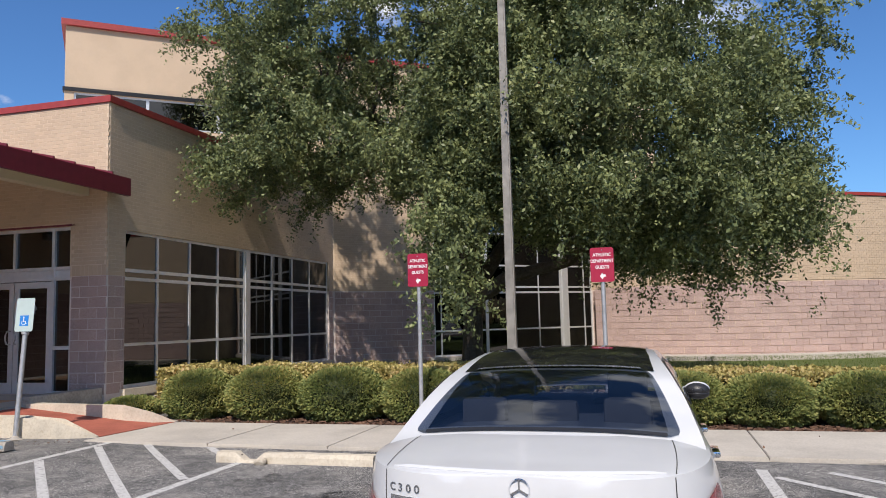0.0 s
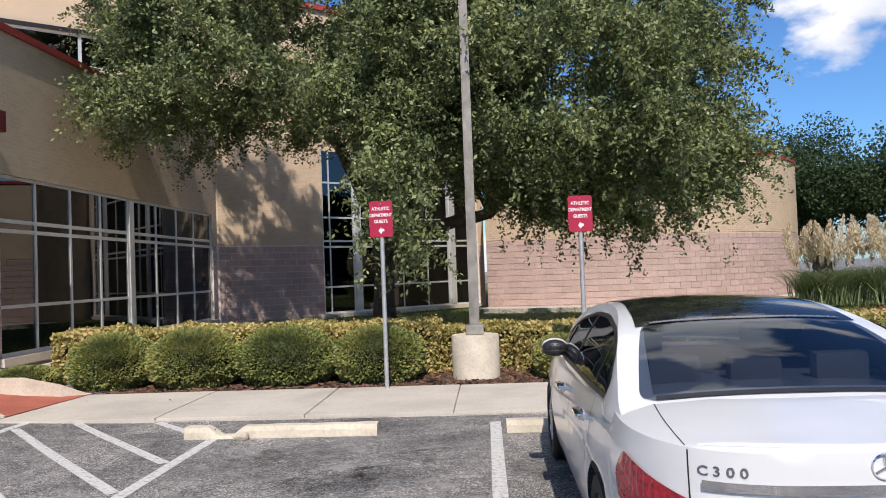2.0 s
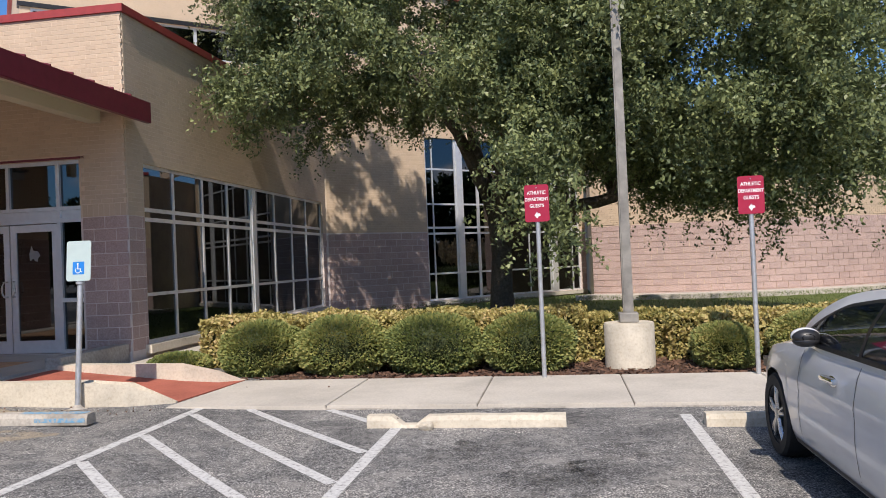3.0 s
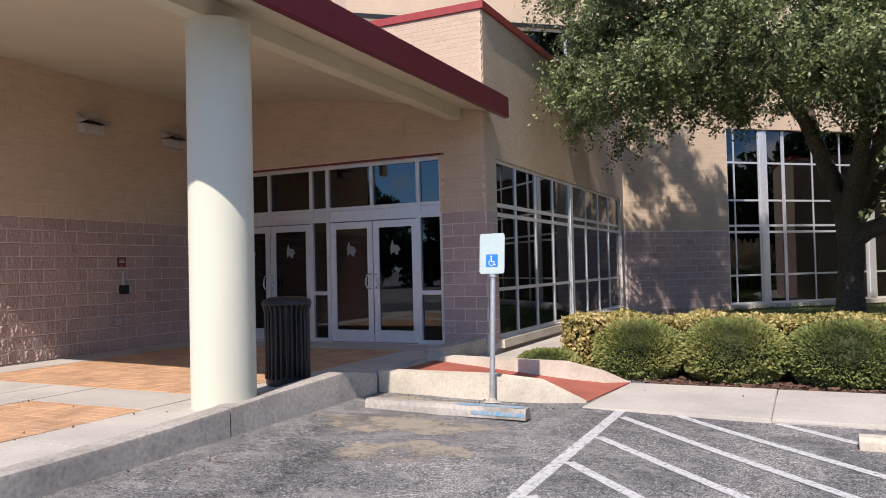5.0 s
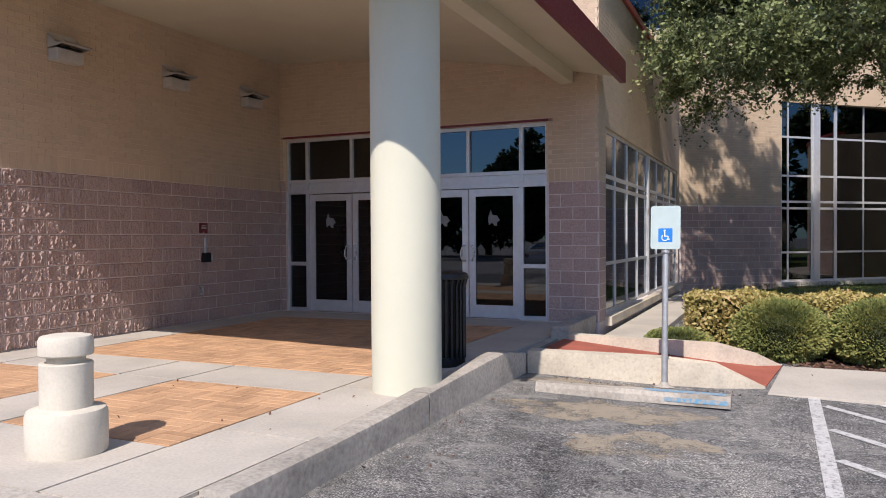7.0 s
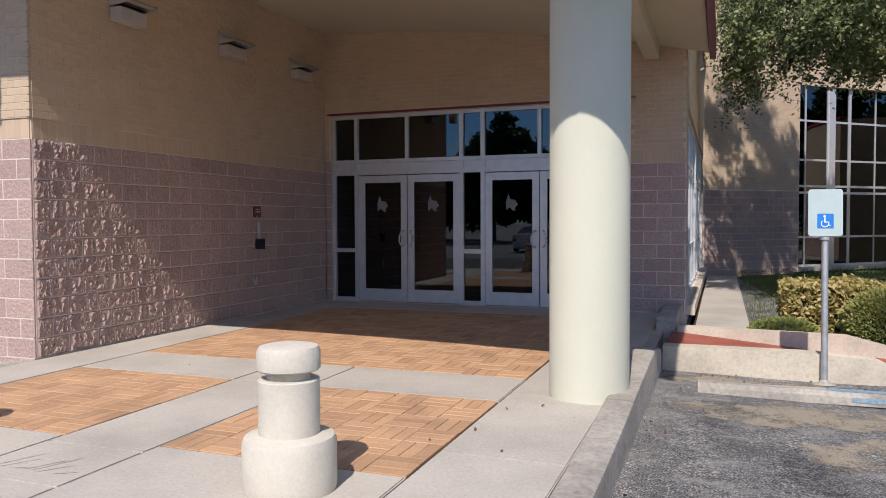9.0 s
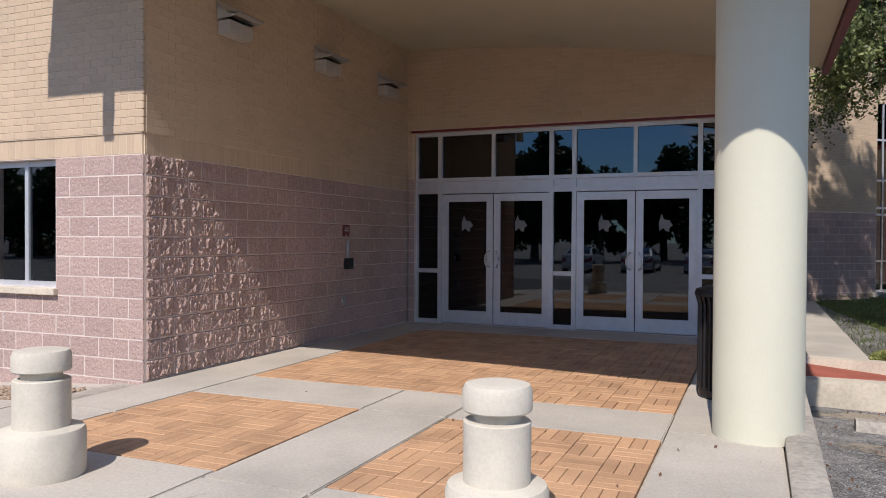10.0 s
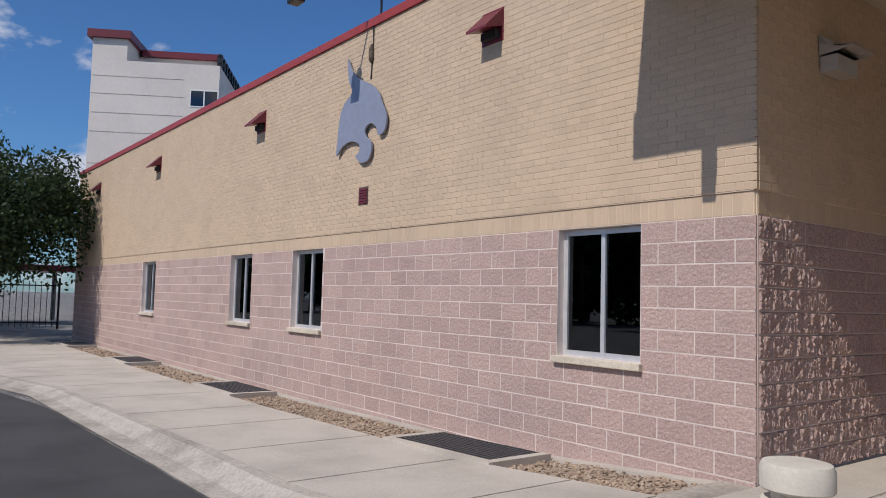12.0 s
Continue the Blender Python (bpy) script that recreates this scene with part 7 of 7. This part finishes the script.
def courses(x0, x1, z0, z1, ln, ht, gap, openings=(), shift=0.5, minimum=0.06):
    """Running-bond pieces between x0 and x1, cut at the ends and at openings."""
    out = []
    n = max(1, round((z1 - z0) / ht))
    for k in range(n):
        za, zb = z0 + k * ht + gap / 2, min(z1, z0 + (k + 1) * ht) - gap / 2
        x = x0 - (ln * shift if k % 2 else 0)
        while x < x1:
            a, c = max(x, x0) + gap / 2, min(x + ln, x1) - gap / 2
            spans = [(a, c)]
            for o in openings:
                if za < o[3] - 0.01 and zb > o[2] + 0.01:
                    spans = [s for p, q in spans for s in ((p, min(q, o[0] - gap / 2)), (max(p, o[1] + gap / 2), q)) if s[1] - s[0] > minimum]
            out += [(p, q, za, zb) for p, q in spans if q - p > minimum]
            x += ln
    return out


BL, BH, JG = 0.406, 0.2077, 0.0125
BKL, BKH, BKG = 0.2032, 0.0763, 0.0065
# front wall
lay(wall_front, courses(L_FRONT - 66 * BL, L_FRONT, Z_BLOCK - 13 * BH, Z_BLOCK, BL, BH, JG, O_FRONT), "block", M_BLOCK, lambda r: r[0] > 16.0, jitter=0.0015, many="block_masonry")
lay(wall_front, courses(0.0, L_FRONT, Z_BLOCK, Z_SOLDIER, 0.100, 0.215, 0.008, (), 0.0), "brick", M_BRICK, lambda r: r[0] > 18.0, many="soldier_course", limit=100)
lay(wall_front, courses(L_FRONT + LEDGE - 132 * BKL, L_FRONT + LEDGE, Z_SOLDIER + 0.006, Z_PARAPET, BKL, BKH, BKG), "brick", M_BRICK, lambda r: r[0] > 24.2 and r[2] < 4.4, many="brick_masonry", limit=300, proud=LEDGE + 0.001)
# wing wall
def rough_mesh(w, h, k):
    """A split-face block: broken front, straight edges."""
    key = ("rough", round(w, 3), round(h, 3), k)
    if key not in PIECE_MESHES:
        nx, nz = max(3, round(w / 0.0105)), 16
        V, F = [], []
        for j in range(nz + 1):
            for i in range(nx + 1):
                x, z = w * i / nx, h * j / nz
                edge = min(1.0, min(i, nx - i, j, nz - j) / 1.0)
                q = Vector((x * 26 + 7.3 * k, z * 13 + 3.1 * k, k * 1.7))
                d = 0.020 * noise.noise(q) + 0.014 * abs(noise.noise(q * 1.9)) + 0.010 * noise.noise(q * 3.1) + 0.008
                V.append((x, 0.002 - edge * max(-0.001, d), z))
        for j in range(nz):
            for i in range(nx):
                a = j * (nx + 1) + i
                F.append((a, a + 1, a + nx + 2, a + nx + 1))
        n = len(V)
        V += [(0, 0.03, 0), (w, 0.03, 0), (w, 0.03, h), (0, 0.03, h)]
        F += [(n, n + 1, nx, 0), (n + 1, n + 2, n - 1, nx), (n + 2, n + 3, n - 1 - nx, n - 1), (n + 3, n, 0, n - 1 - nx)]
        me = bpy.data.meshes.new("block")
        me.from_pydata(V, [], F)
        me.materials.append(M_ROUGH)
        PIECE_MESHES[key] = me
    return PIECE_MESHES[key]


for i, r in enumerate(courses(0.03, L_WING, 0.335, Z_BLOCK, BL, BH, JG)):
    ob = new("block", rough_mesh(r[1] - r[0], r[3] - r[2], (i * 7) % 6))
    ob.parent, ob.location = wall_wing, (r[0], 0, r[2])
lay(wall_wing, courses(0.03, L_WING, Z_BLOCK, Z_SOLDIER, 0.100, 0.215, 0.008, (), 0.0), "brick", M_BRICK, lambda r: True, many="soldier_course", limit=60)
lay(wall_wing, courses(0.0155, L_WING, Z_SOLDIER + 0.006, Z_PARAPET, BKL, BKH, BKG), "brick", M_BRICK, lambda r: r[2] < 4.4, many="brick_masonry", limit=300, proud=LEDGE + 0.001)
# entrance wall
lay(wall_entry, courses(0.014, 0.146, 0.335, Z_SOLDIER, BL, BH, JG), "block", M_BLOCK, lambda r: True, many="block_masonry")
lay(wall_entry, courses(5.34, L_ENTRY - 0.002, 0.335, Z_BLOCK, BL, BH, JG), "block", M_BLOCK, lambda r: True, many="block_masonry", jitter=0.002)
lay(wall_entry, courses(5.34, L_ENTRY - 0.002, Z_BLOCK, Z_SOLDIER, 0.100, 0.215, 0.008, (), 0.0), "brick", M_BRICK, lambda r: True, many="soldier_course")
lay(wall_entry, courses(0.02, L_ENTRY - 0.002, Z_SOLDIER + 0.006, Z_PARAPET, BKL, BKH, BKG, [(0.1, 5.34, 0, 3.66)]), "brick", M_BRICK, lambda r: r[2] < 5.0, many="brick_masonry", limit=300, proud=LEDGE)
# side wall
lay(wall_side, courses(0.03, L_SIDE, 0.335, Z_BLOCK, BL, BH, JG, O_SIDE), "block", M_BLOCK, lambda r: True, many="block_masonry")
lay(wall_side, courses(0.03, L_SIDE, Z_BLOCK + 0.005, Z_PARAPET, BKL, BKH, BKG, O_SIDE), "brick", M_BRICK, lambda r: r[0] < 4 and r[2] > 3.5, many="brick_masonry", limit=250)
# bay wall
lay(wall_bay, courses(0.05, L_BAY, 0.1, Z_BLOCK, BL, BH, JG, O_BAY), "block", M_BLOCK, lambda r: r[0] < 3.8, many="block_masonry", limit=150)
lay(wall_bay, courses(0.05, L_BAY, Z_BLOCK + 0.005, 8.25, BKL, BKH, BKG, O_BAY), "brick", M_BRICK, lambda r: False, many="brick_masonry")
# curved hall
HALL_L = ARC_R * (A1 - A0)


def on_arc(p):
    a = A0 + p[0] / ARC_R
    r = ARC_R + 0.018 - p[1]
    return (*arc(r, a), p[2])


lay(wall_hall, courses(0.0, HALL_L, 0.1, Z_BLOCK - 0.05, BL, BH, 0.014), "block", M_BLOCK, lambda r: False, many="block_masonry", place=on_arc, d=0.05)
lay(wall_hall, courses(0.0, HALL_L, Z_BLOCK - 0.02, 5.35, BKL, BKH, 0.005), "brick", M_BRICK, lambda r: False, many="brick_masonry", place=on_arc, d=0.05)


# clay pavers, three to a square, turned by turns
def paver_panel(x0, x1, y0, y1, limit):
    nx, ny = max(1, round((x1 - x0) / 0.305)), max(1, round((y1 - y0) / 0.305))
    ux, uy, out = (x1 - x0) / nx, (y1 - y0) / ny, []
    for j in range(ny):
        for i in range(nx):
            for k in range(3):
                if (i + j) % 2:
                    out.append((x0 + i * ux, x0 + (i + 1) * ux, y0 + j * uy + k * uy / 3, y0 + j * uy + (k + 1) * uy / 3))
                else:
                    out.append((x0 + i * ux + k * ux / 3, x0 + i * ux + (k + 1) * ux / 3, y0 + j * uy, y0 + (j + 1) * uy))
    rng, g, V, F, n = random.Random(3), 0.0022, [], [], 0
    for a, c, d, e in out:
        z = Z_FLOOR + rng.uniform(-0.002, 0.002)
        w, h = c - a - 2 * g, e - d - 2 * g
        if n < limit:
            key = ("paver", round(w, 4), round(h, 4))
            if key not in PIECE_MESHES:
                me = bpy.data.meshes.new("paver")
                v, f = box_data(0, w, 0, 0.04, 0, h, 0.004)
                me.from_pydata([(p[0], p[2], -p[1]) for p in v], [], [q[::-1] for q in f])
                me.materials.append(M_PAVER)
                PIECE_MESHES[key] = me
            ob = new("paver", PIECE_MESHES[key])
            ob.parent, ob.location = pavement, (a + g, d + g, z)
            n += 1
        else:
            v, f = box_data(a + g, c - g, -z, -z + 0.04, d + g, e - g, 0.004)
            m = len(V)
            V += [(p[0], p[2], -p[1]) for p in v]
            F += [tuple(i + m for i in q[::-1]) for q in f]
    if V:
        me = bpy.data.meshes.new("paving")
        me.from_pydata(V, [], F)
        me.materials.append(M_PAVER)
        ob = tagged(new("paving", me), kind="stuff")
        ob.parent = pavement


paver_panel(-15.53, -13.73, 4.07, 5.91, 110)
paver_panel(-12.93, -11.24, 4.07, 5.91, 110)
paver_panel(-15.53, -11.24, 6.81, 11.24, 80)
